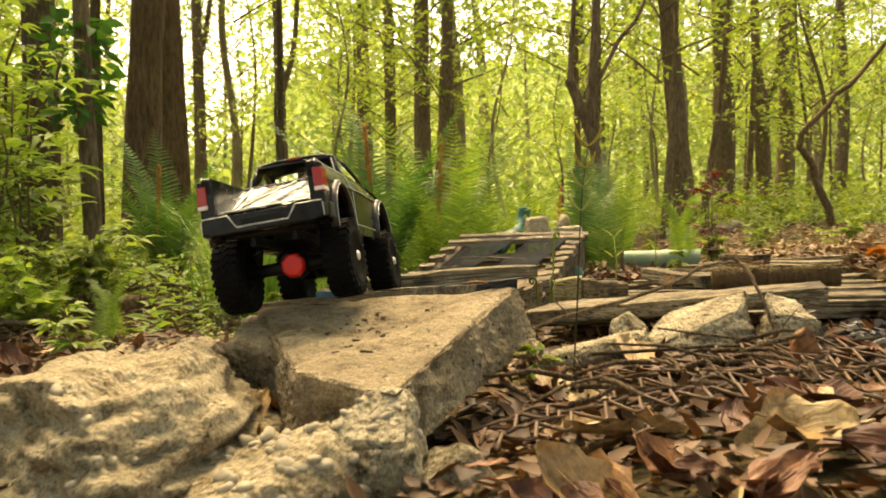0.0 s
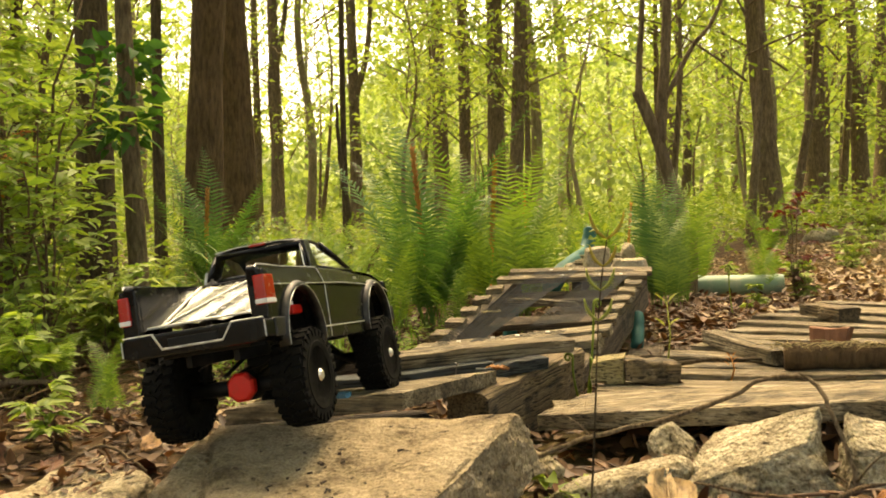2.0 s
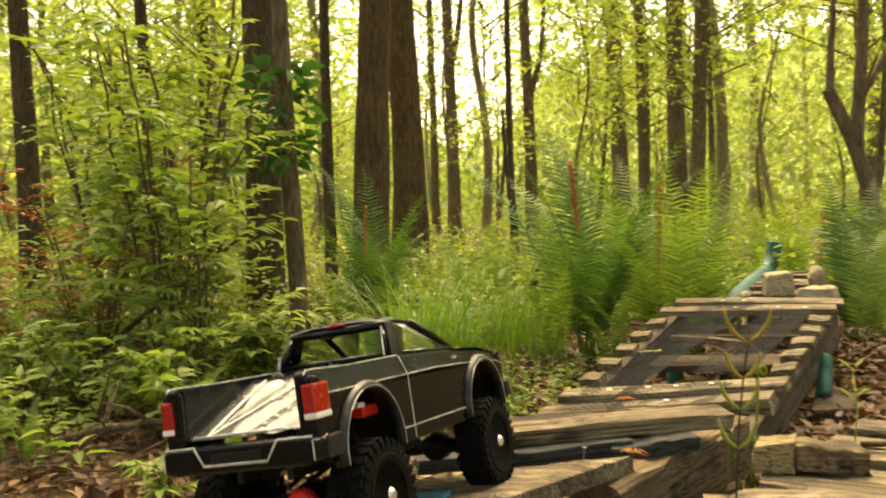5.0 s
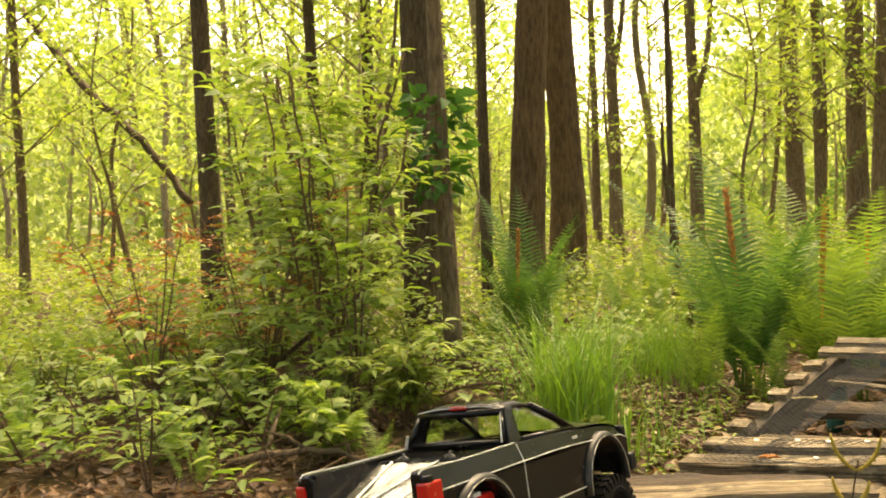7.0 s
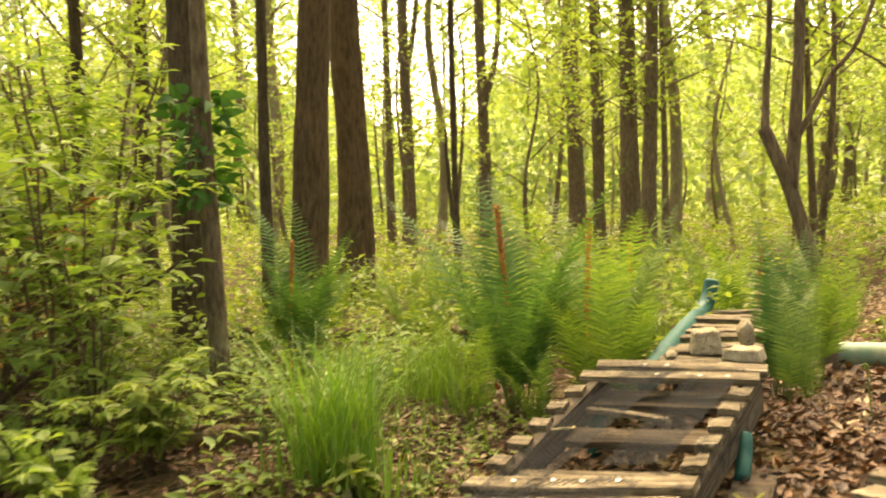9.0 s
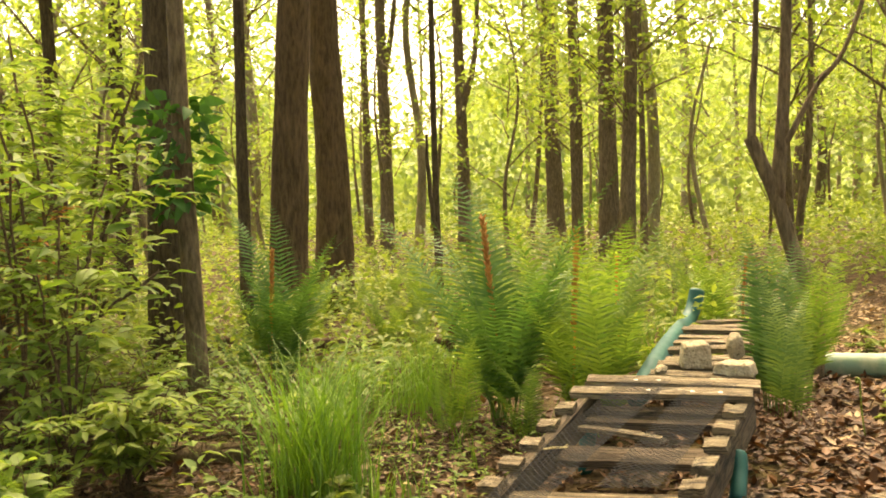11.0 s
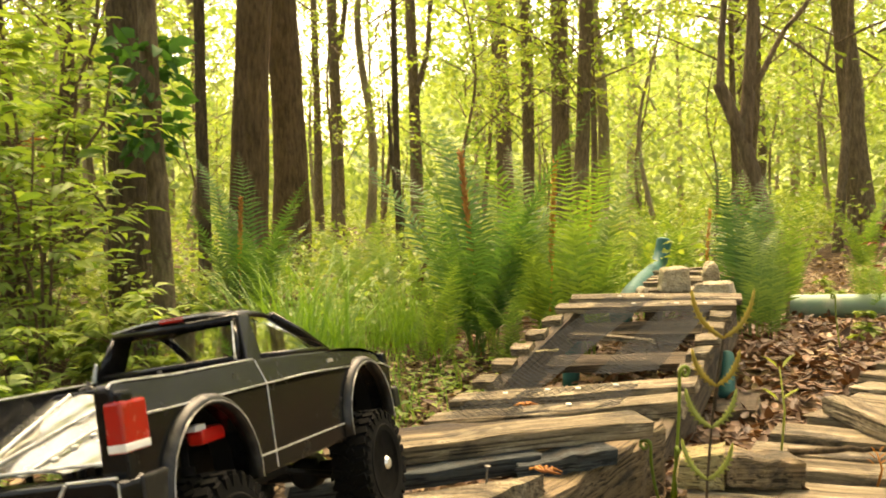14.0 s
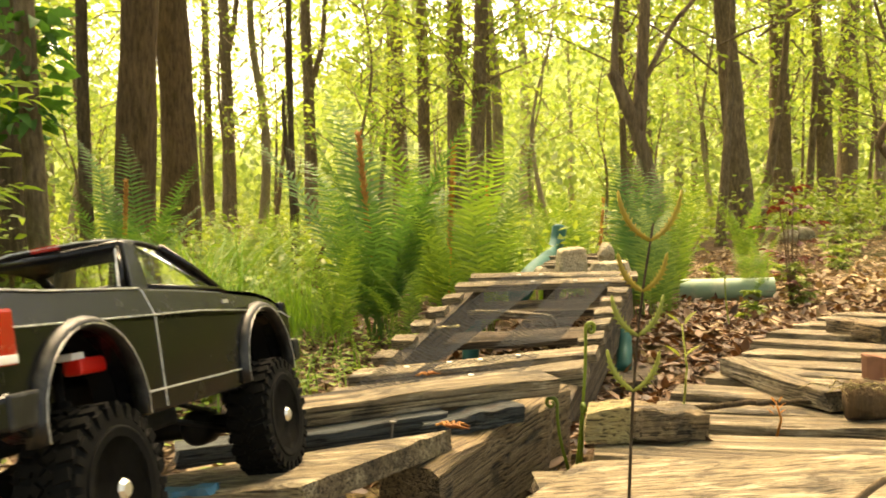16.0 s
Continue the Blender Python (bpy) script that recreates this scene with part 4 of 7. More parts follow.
def build_truck(m):
    truck = thing("model_truck", None, None, m, "dark grey radio-controlled model pickup truck standing across a slab and boards", "model truck")
    zc, ax, ra = 0.050, 0.1555, 0.060
    BELT, WB, WT = 0.1125, 0.0895, 0.0815

    def arch(y, r=ra, n=12):
        return [(y + r * math.cos(math.pi * k / n), zc + r * math.sin(math.pi * k / n)) for k in range(n + 1)]

    lower = [(-0.243, 0.060)] + [(-ax - ra, 0.044)] + arch(-ax)[::-1] + [(-ax + ra, 0.040), (ax - ra, 0.038)] + arch(ax)[::-1] + [(ax + ra, 0.046), (0.236, 0.060)]
    rail = [(-0.2520, 0.1330), (-0.2480, 0.1362), (-0.2350, 0.1365), (-0.180, 0.1345), (-0.062, 0.1345), (0.020, 0.1325), (0.093, 0.1290), (0.170, 0.1235), (0.215, 0.1170), (0.236, 0.1060)]
    crease = [(-0.2500, BELT), (-0.2480, BELT), (-0.2350, BELT), (-0.180, BELT), (-0.062, BELT), (0.020, BELT), (0.093, 0.1100), (0.170, 0.1065), (0.215, 0.1030), (0.240, 0.0960)]
    body = None
    for s in (-1, 1):
        g = Geo()
        out = lower + [(0.240, 0.0960)] + crease[-2::-1]
        n = len(out)
        g.add([(s * WB, y, z) for y, z in out] + [(s * 0.070, y, z) for y, z in out], [(i, (i + 1) % n, n + (i + 1) % n, n + i) for i in range(n)] + [tuple(range(n)), tuple(range(n, 2 * n))[::-1]])
        k = len(crease)
        vs = [(s * WB, y, z) for y, z in crease] + [(s * WT, y, z) for y, z in rail] + [(s * 0.070, y, z) for y, z in rail] + [(s * 0.070, y, z) for y, z in crease]
        fs = [(r * k + i, r * k + i + 1, (r + 1) * k + i + 1, (r + 1) * k + i) for r in range(3) for i in range(k - 1)] + [(0, k, 2 * k, 3 * k), (k - 1, 2 * k - 1, 3 * k - 1, 4 * k - 1)]
        g.add(vs, fs)
        me = soft(g.mesh("body_side"), 0.0022, 2)
        me.polygons.foreach_set("use_smooth", [False] * len(me.polygons))
        if body is None:
            body = part("body", me, PAINT, truck, "glossy dark grey painted shell with scuffed edges")
        else:
            part("body_side", me, PAINT, body)
    # bonnet, nose and cowl
    g, nu, nv = Geo(), 8, 10
    for j in range(nv + 1):
        y = 0.090 + 0.150 * j / nv
        zt = 0.1300 - 0.0060 * (j / nv) - 0.018 * (j / nv) ** 4
        for i in range(nu + 1):
            u = 2 * i / nu - 1
            g.v.append((0.0835 * u, y, zt + 0.0055 * (1 - u * u) + (0.003 if abs(u) < 0.45 else 0.0)))
    g.f = [(j * (nu + 1) + i, j * (nu + 1) + i + 1, (j + 1) * (nu + 1) + i + 1, (j + 1) * (nu + 1) + i) for j in range(nv) for i in range(nu)]
    part("bonnet", g.mesh("bonnet", True), PAINT, body, "dark bonnet")
    part("nose", soft(Geo().box((0, 0.236, 0.085), (0.176, 0.012, 0.058)).mesh("nose"), 0.004), PAINT, body)
    # cab
    A, B, C, D = (0.0785, 0.0930, 0.1300), (0.0620, 0.0180, 0.1705), (0.0640, -0.0460, 0.1735), (0.0730, -0.0640, 0.1345)
    roof, nr = Geo(), 8
    for k in range(nr + 1):
        f = k / nr
        y = B[1] + 0.004 + (C[1] - 0.003 - B[1] - 0.004) * f
        zz = B[2] + (C[2] - B[2]) * f + 0.004 * math.sin(math.pi * f)
        hw = B[0] + (C[0] - B[0]) * f + 0.0015
        for j in range(nr + 1):
            u = 2 * j / nr - 1
            roof.v.append((hw * u, y, zz + 0.0075 * (1 - u**4)))
        for j in range(nr + 1):
            u = 2 * j / nr - 1
            roof.v.append((hw * u, y, zz - 0.004 + 0.006 * (1 - u**4)))
    w = 2 * nr + 2
    for k in range(nr):
        for j in range(nr):
            roof.f += [(k * w + j, k * w + j + 1, (k + 1) * w + j + 1, (k + 1) * w + j), (k * w + nr + 1 + j, (k + 1) * w + nr + 1 + j, (k + 1) * w + nr + 2 + j, k * w + nr + 2 + j)]
        for j, i in ((0, nr + 1), (nr, w - 1)):
            roof.f.append((k * w + j, (k + 1) * w + j, (k + 1) * w + i, k * w + i))
    for k in (0, nr):
        for j in range(nr):
            roof.f.append((k * w + j, k * w + j + 1, k * w + nr + 2 + j, k * w + nr + 1 + j))
    part("roof", roof.mesh("roof", True), PAINT, truck, "dark painted cab roof")

    def plate(corners, thick):
        """A flat piece between four corners, thickened towards the cab's middle."""
        c = [Vector(p) for p in corners]
        nrm = (c[1] - c[0]).cross(c[3] - c[0]).normalized() * thick
        if nrm.x * c[0].x > 0:
            nrm = -nrm
        return Geo().add(c + [p + nrm for p in c], [(0, 1, 2, 3), (7, 6, 5, 4), (0, 4, 5, 1), (1, 5, 6, 2), (2, 6, 7, 3), (3, 7, 4, 0)])

    for s in (-1, 1):
        g = Geo().tube([(s * A[0], A[1] + 0.004, A[2] - 0.003), (s * (A[0] + B[0]) / 2, (A[1] + B[1]) / 2 + 0.003, (A[2] + B[2]) / 2 + 0.002), (s * B[0], B[1], B[2] + 0.001)], [0.0050, 0.0042, 0.0042], 8)
        part("front_pillar", g.mesh("front_pillar", True), PAINT, truck)
        q = plate([(s * (D[0] + 0.0055), D[1] - 0.002, D[2] - 0.001), (s * (D[0] + 0.0055), D[1] + 0.026, D[2] - 0.001), (s * (C[0] + 0.002), C[1] + 0.016, C[2] + 0.001), (s * (C[0] + 0.001), C[1] - 0.002, C[2] + 0.001)], 0.009)
        part("rear_pillar", soft(q.mesh("rear_pillar"), 0.0016), PAINT, truck, "broad dark rear pillar")
        part("door_frame", Geo().tube([(s * (D[0] + 0.004), D[1] + 0.026, D[2] + 0.001), (s * (A[0] + 0.001), A[1] - 0.004, A[2] + 0.002)], [0.0030, 0.0026], 8).mesh("door_frame", True), PAINT, truck)
        g = Geo().add([(s * A[0], A[1] - 0.006, A[2] + 0.001), (s * B[0], B[1] - 0.002, B[2]), (s * C[0], C[1] + 0.014, C[2]), (s * D[0], D[1] + 0.022, D[2])], [(0, 1, 2, 3)])
        part("side_window", g.mesh("side_window"), GLASS, truck, "clear tinted side window")
        # scuffed edges of the shell
        part("body_line", Geo().tube([(s * (WB + 0.0003), y, z + 0.0003) for y, z in crease], [0.0008] * len(crease), 5).mesh("body_line"), TRIM, body, "scuffed silver crease")
        part("body_line", Geo().tube([(s * (WB + 0.0003), -ax + ra + 0.004, 0.0560), (s * (WB + 0.0003), ax - ra - 0.003, 0.0545)], [0.0009, 0.0008], 5).mesh("body_line"), TRIM, body, "scuffed silver rocker crease")
        part("door_seam", Geo().tube([(s * (WB + 0.0002), -0.058, 0.042), (s * (WB + 0.0002), -0.058, BELT), (s * (WT + 0.0006), -0.060, 0.1335)], [0.0007] * 3, 5).mesh("door_seam"), TRIM, body, "silver door seam")
        part("worn_edge", Geo().tube([(s * (WT + 0.0002), y, z + 0.0003) for y, z in rail[:5]], [0.0009] * 5, 5).mesh("worn_edge"), TRIM, body, "scuffed silver bed rail edge")
        part("emblem", Geo().box((s * (WB - 0.0030), 0.083, 0.1195), (0.0010, 0.013, 0.0035)).mesh("emblem"), TRIM, body, "small silver badge bar")
        for y in (-ax, ax):
            g, n = Geo(), 16
            sec = [(0.0845, 0.0580), (0.0950, 0.0583), (0.0965, 0.0605), (0.0950, 0.0640), (0.0905, 0.0665), (0.0845, 0.0665)]
            for k in range(n + 1):
                a = math.radians(-8 + 196 * k / n)
                g.v += [(s * x, y + r * math.cos(a), zc + r * math.sin(a)) for x, r in sec]
            g.f = [(k * 6 + j, k * 6 + (j + 1) % 6, (k + 1) * 6 + (j + 1) % 6, (k + 1) * 6 + j) for k in range(n) for j in range(6)] + [tuple(range(6))[::-1], tuple(range(n * 6, n * 6 + 6))]
            flare = part("fender_flare", g.mesh("fender_flare", True), FLARE, body, "scuffed grey fender flare")
            turns = [math.radians(-8 + 196 * k / n) for k in range(n + 1)]
            g = Geo().tube([(s * 0.0965, y + 0.0606 * math.cos(t), zc + 0.0606 * math.sin(t)) for t in turns], [max(0.0001, 0.0005 + 0.0006 * noise.noise((k * 0.6, y * 9, s))) for k in range(n + 1)], 4)
            part("worn_edge", g.mesh("worn_edge"), TRIM, flare, "worn silver flare edge")
            g, n = Geo(), 12
            for k in range(n + 1):
                a = math.pi * k / n
                g.v += [(s * 0.052, y + 0.0605 * math.cos(a), zc + 0.0605 * math.sin(a)), (s * 0.085, y + 0.0605 * math.cos(a), zc + 0.0605 * math.sin(a))]
            g.f = [(2 * k, 2 * k + 1, 2 * k + 3, 2 * k + 2) for k in range(n)]
            part("wheel_well", g.mesh("wheel_well", True), PLASTIC, body, "black wheel well")
        lamp = part("tail_light", soft(Geo().box((s * 0.0838, -0.2395, 0.1075), (0.0140, 0.0270, 0.0335)).mesh("tail_light"), 0.0022), RED_LENS, truck, "red tail light")
        part("reverse_lens", soft(Geo().box((s * 0.0842, -0.2400, 0.0945), (0.0142, 0.0268, 0.0055)).mesh("reverse_lens"), 0.001), WHITE_LENS, lamp, "white reversing lens")
        part("corner_post", soft(Geo().box((s * 0.0790, -0.2440, 0.0940), (0.0215, 0.0120, 0.0740)).mesh("corner_post"), 0.0025), PAINT, body)
    for lo, hi, nm in ((A, B, "windshield"), (D, C, "rear_window")):
        g = Geo().add([(-lo[0] + 0.003, lo[1], lo[2]), (lo[0] - 0.003, lo[1], lo[2]), (hi[0] - 0.003, hi[1], hi[2] + 0.003), (-hi[0] + 0.003, hi[1], hi[2] + 0.003)], [(0, 1, 2, 3)])
        part(nm, g.mesh(nm), GLASS, truck, "clear tinted window")
    # frame round the rear window, worn to silver on its edges
    fr = [(-D[0] + 0.003, D[1] - 0.003, D[2] + 0.003), (-C[0] + 0.003, C[1] - 0.002, C[2] - 0.002), (C[0] - 0.003, C[1] - 0.002, C[2] - 0.002), (D[0] - 0.003, D[1] - 0.003, D[2] + 0.003)]
    g = Geo().tube(fr[:2], [0.0038, 0.0032], 6).tube(fr[1:3], [0.0050, 0.0050], 6).tube(fr[2:], [0.0032, 0.0038], 6).tube([fr[3], fr[0]], [0.0030, 0.0030], 6)
    frame_part = part("window_frame", g.mesh("window_frame", True), PAINT, truck, "dark frame round the rear window")
    g = Geo().tube([(fr[2][0] + 0.0005, fr[2][1] - 0.0036, fr[2][2] - 0.002), (fr[3][0] + 0.0005, fr[3][1] - 0.0038, fr[3][2])], [0.0010, 0.0014], 5)
    part("worn_edge", g.mesh("worn_edge"), TRIM, frame_part, "worn silver edge")
    g = Geo().tube([(fr[0][0] - 0.002, fr[0][1] - 0.0042, fr[0][2] - 0.002), (fr[0][0] + 0.002, fr[0][1] - 0.0034, fr[0][2] + 0.014)], [0.0022, 0.0016], 6)
    part("worn_edge", g.mesh("worn_edge"), TRIM, frame_part, "worn silver edge")
    g = Geo().tube([(-C[0] + 0.002, C[1] - 0.0050, C[2] + 0.0030), (-0.03, C[1] - 0.0055, C[2] + 0.0062), (0.03, C[1] - 0.0055, C[2] + 0.0062), (C[0] - 0.002, C[1] - 0.0050, C[2] + 0.0030)], [0.0007] * 4, 5)
    part("worn_edge", g.mesh("worn_edge"), TRIM, frame_part, "worn silver roof edge")
    part("brake_light", soft(Geo().box((0, -0.0495, 0.1790), (0.024, 0.005, 0.0042)).mesh("brake_light"), 0.001), RED_LENS, truck, "small red roof brake light")
    part("dashboard", soft(Geo().box((0, 0.066, 0.118), (0.12, 0.05, 0.016)).mesh("dashboard"), 0.004), PLASTIC, truck, "black interior")
    part("cab_floor", Geo().box((0, 0.01, 0.105), (0.138, 0.15, 0.004)).mesh("cab_floor"), PLASTIC, truck, "black interior")
    # ribbed bed lid behind the cab
    lid = part("bed_lid", soft(Geo().box((0, -0.0975, 0.1270), (0.139, 0.068, 0.003)).mesh("bed_lid"), 0.001), PAINT, truck, "ribbed dark bed lid")
    for k in range(15):
        part("lid_rib", soft(Geo().box((-0.063 + 0.009 * k, -0.0975, 0.1292), (0.0030, 0.062, 0.0022)).mesh("lid_rib"), 0.0006), PAINT, lid)
    for x in (-0.034, 0.034):
        part("lid_clip", Geo().tube([(x - 0.007, -0.128, 0.1315), (x, -0.126, 0.1345), (x + 0.007, -0.128, 0.1315)], [0.0014] * 3, 6).tube([(x, -0.126, 0.130), (x, -0.126, 0.138)], [0.0022, 0.0016], 6).mesh("lid_clip"), WIRE, lid, "small metal body clip")
    # sloping glossy panel in place of a tailgate
    g, nu, nv = Geo(), 30, 16

    def slope(u, v):
        """A place on the sloping panel: u across, v from the bumper up to the lid."""
        return Vector((-0.068 + 0.136 * u, -0.2430 + 0.113 * v, 0.0830 + 0.0460 * v))

    for j in range(nv + 1):
        for i in range(nu + 1):
            u, v = i / nu, j / nv
            p = slope(u, v)
            wrinkle = 0.0024 * noise.noise((u * 6, v * 3, 3.0)) + 0.0016 * noise.noise((u * 13 + v * 9, v * 5, 1.0)) if u > 0.16 else 0.0
            g.v.append((p.x, p.y, p.z + wrinkle))
    g.f = [(j * (nu + 1) + i, j * (nu + 1) + i + 1, (j + 1) * (nu + 1) + i + 1, (j + 1) * (nu + 1) + i) for j in range(nv) for i in range(nu)]
    panel = part("sloping_panel", g.mesh("sloping_panel", True), FILM, truck, "crumpled glossy smoke-coloured plastic panel")

    def strip(name, u0, v0, u1, v1, r, label="", mat=TRIM):
        a, b = slope(u0, v0) + Vector((0, 0, 0.0012)), slope(u1, v1) + Vector((0, 0, 0.0012))
        return part(name, Geo().tube([a, a.lerp(b, 0.5) + Vector((0, 0, 0.0004)), b], [r] * 3, 6).mesh(name), mat, panel, label)

    strip("panel_rib", 0.155, 0.02, 0.155, 0.98, 0.0016, "worn silver rib")
    strip("panel_rib", 0.17, 0.03, 0.66, 0.97, 0.0011, "worn silver rib")
    strip("panel_rib", 0.52, 0.03, 0.86, 0.97, 0.0011, "worn silver rib")
    strip("panel_rib", 0.965, 0.02, 0.965, 0.98, 0.0011, "worn silver rib")
    strip("panel_rib", 0.03, 0.02, 0.97, 0.02, 0.0013, "worn silver lower edge")
    strip("panel_rib", 0.03, 0.98, 0.97, 0.98, 0.0013, "dark upper edge", PAINT)
    for k in range(7):
        c = slope(0.60 + 0.045 * k, 0.14 + 0.115 * k) + Vector((0, 0, 0.001))
        part("rivet", Geo().lathe([(-0.0008, 0.0030), (0.0008, 0.0027), (0.0012, 0.0012)], 10, "y", Matrix.Translation(c) @ pose(0, 0, 0, 100, 0, 0)).mesh("rivet"), TRIM, panel, "silver rivet")
    for s in (-1, 1):
        part("bed_wall", soft(Geo().prism([(-0.243, 0.080), (-0.130, 0.126), (-0.062, 0.126), (-0.062, 0.1335), (-0.243, 0.1345)], s * 0.0675, s * 0.0710).mesh("bed_wall"), 0.0006), PAINT, body)
    # bumper
    out = [(-0.0935, 0.0000), (-0.0935, 0.0200), (-0.088, 0.0240), (0.088, 0.0240), (0.0935, 0.0200), (0.0935, 0.0000), (0.082, -0.0035), (-0.082, -0.0035)]
    g = Geo().add([(x, -0.236, 0.0540 + z) for x, z in out] + [(x * 0.93, -0.2600, 0.0545 + z * 0.95) for x, z in out], [(i, (i + 1) % 8, 8 + (i + 1) % 8, 8 + i) for i in range(8)] + [tuple(range(8))[::-1], tuple(range(8, 16))])
    bump = part("bumper", soft(g.mesh("bumper"), 0.0028), PAINT, truck, "dark step bumper with worn edges")
    part("recess", soft(Geo().box((0, -0.2596, 0.0655), (0.060, 0.0030, 0.0100)).mesh("recess"), 0.001), PLASTIC, bump, "black plate recess")
    part("recess_frame", Geo().tube([(-0.048, -0.2605, 0.0765), (-0.037, -0.2618, 0.0595), (0.037, -0.2618, 0.0595), (0.048, -0.2605, 0.0765)], [0.0013] * 4, 6).mesh("recess_frame"), TRIM, bump, "worn silver recess edge")
    for s in (-1, 1):
        # silver tubes stand in for the reflection along the bumper's top
        part("worn_edge", Geo().tube([(s * 0.048, -0.2592, 0.0775), (s * 0.086, -0.2585, 0.0772)], [0.0010] * 2, 6).mesh("worn_edge"), TRIM, bump, "silver top edge standing in for a reflection")
        part("worn_edge", Geo().tube([(s * 0.0873, -0.2602, 0.056), (s * 0.0873, -0.2602, 0.074)], [0.0008] * 2, 5).mesh("worn_edge"), TRIM, bump, "worn silver corner")
        part("bumper_end", soft(Geo().box((s * 0.0900, -0.2280, 0.0645), (0.0075, 0.030, 0.0210)).mesh("bumper_end"), 0.002), FLARE, bump, "scuffed grey bumper end")
    part("front_bumper", soft(Geo().box((0, 0.250, 0.060), (0.18, 0.020, 0.024)).mesh("front_bumper"), 0.004), PLASTIC, truck)
    # chassis, axles and wheels
    for s in (-1, 1):
        part("chassis_rail", soft(Geo().box((s * 0.030, 0, 0.040), (0.008, 0.44, 0.014)).mesh("chassis_rail"), 0.002), PLASTIC, truck, "black chassis rail")
        part("body_post", Geo().tube([(s * 0.030, -0.205, 0.045), (s * 0.030, -0.205, 0.078)], [0.003, 0.003], 8).mesh("body_post", True), PLASTIC, truck)
        for y in (-ax, ax):
            sg = 1 if y > 0 else -1
            part("shock", Geo().tube([(s * 0.056, y - 0.012 * sg, 0.0), (s * 0.046, y - 0.030 * sg, 0.085)], [0.0036, 0.0036], 8).tube([(s * 0.0545, y - 0.014 * sg, 0.012), (s * 0.049, y - 0.025 * sg, 0.060)], [0.0075, 0.0075], 10).mesh("shock", True), PLASTIC, truck, "black shock absorber")
            part("spring", Geo().tube([Vector((s * 0.053, y - 0.016 * sg, 0.016 + 0.0025 * k)) + Vector((0.0085 * math.cos(k * 0.9), 0.0085 * math.sin(k * 0.9), 0)) for k in range(18)], [0.0010] * 18, 5).mesh("spring", True), WIRE, truck, "dark coil spring")
            part("link_rod", Geo().tube([(s * 0.042, y, -0.006), (s * 0.024, y * 0.22, 0.026)], [0.0032, 0.0032], 6).mesh("link_rod"), PLASTIC, truck, "black suspension link")
            part("link_rod", Geo().tube([(s * 0.020, y, 0.014), (s * 0.030, y * 0.30, 0.040)], [0.0028, 0.0028], 6).mesh("link_rod"), PLASTIC, truck, "black suspension link")
            truck_wheel(truck, s * 0.0820, y, 0.0, s)
    part("skid_plate", soft(Geo().box((0, 0, 0.024), (0.066, 0.13, 0.016)).mesh("skid_plate"), 0.004), PLASTIC, truck, "black gearbox skid")
    part("battery_tray", soft(Geo().box((0, 0.02, 0.058), (0.070, 0.26, 0.026)).mesh("battery_tray"), 0.004), PLASTIC, truck, "black battery tray")
    part("rear_plate", soft(Geo().box((0, -0.212, 0.050), (0.110, 0.040, 0.006)).mesh("rear_plate"), 0.002), PLASTIC, truck, "black plate under the bed")
    part("drive_shaft", Geo().tube([(0.008, -0.14, 0.002), (0.004, -0.03, 0.024)], [0.004, 0.004], 8).mesh("drive_shaft", True), PLASTIC, truck)
    for y in (-ax, ax):
        g = Geo().tube([(-0.070, y, 0), (-0.02, y, 0), (0.035, y, 0), (0.070, y, 0)], [0.0085, 0.0100, 0.0100, 0.0085], 12)
        g.lathe([(-0.020, 0.012), (-0.012, 0.018), (0.010, 0.019), (0.020, 0.012), (0.034, 0.007)], 16, "y", pose(0.010, y, 0))
        axle = part("axle", g.mesh("axle", True), PLASTIC, truck, "black axle housing")
        if y < 0:
            part("differential_cover", soft(Geo().lathe([(-0.016, 0.0185), (-0.024, 0.0185), (-0.027, 0.0150), (-0.0275, 0.002)], 8, "y", pose(0.010, y, 0, 0, 22.5, 0)).mesh("differential_cover"), 0.0008), RED_METAL, axle, "bright red differential cover")
    # red part and white plug above the rear axle
    part("servo", soft(Geo().box((0.066, -0.122, 0.083), (0.014, 0.034, 0.012)).mesh("servo"), 0.003), RED_METAL, truck, "red part behind the rear wheel arch")
    part("plug", soft(Geo().box((0.066, -0.138, 0.0905), (0.012, 0.015, 0.005)).mesh("plug"), 0.001), WHITE_LENS, truck, "white plug")
    return truck


build_truck(pose(-0.1498, 1.4224, 0.2621, -3.82, -8.97, -3.43))


# ---- trees ----
def trunk_geo(g, ctrl, r0, r1, sides=12, flare=0.35, seed=0, n=6):
    """A tapered, slightly uneven trunk through control points, with a flared foot."""
    p = curve_points(ctrl, n)
    k = len(p) - 1
    base = len(g.v)
    radii = [(r0 + (r1 - r0) * i / k) * (1 + flare * math.exp(-6.0 * i / k)) for i in range(k + 1)]
    g.tube(p, radii, sides)
    for i in range(base, len(g.v)):
        v = Vector(g.v[i])
        c = p[min(k, (i - base) // sides)]
        w = 1 + 0.10 * noise.noise((v.x * 9 + seed, v.y * 9, v.z * 2.2)) + 0.05 * noise.noise((v.x * 30, v.y * 30 + seed, v.z * 5))
        g.v[i] = tuple(c + (v - c) * w)
    return p


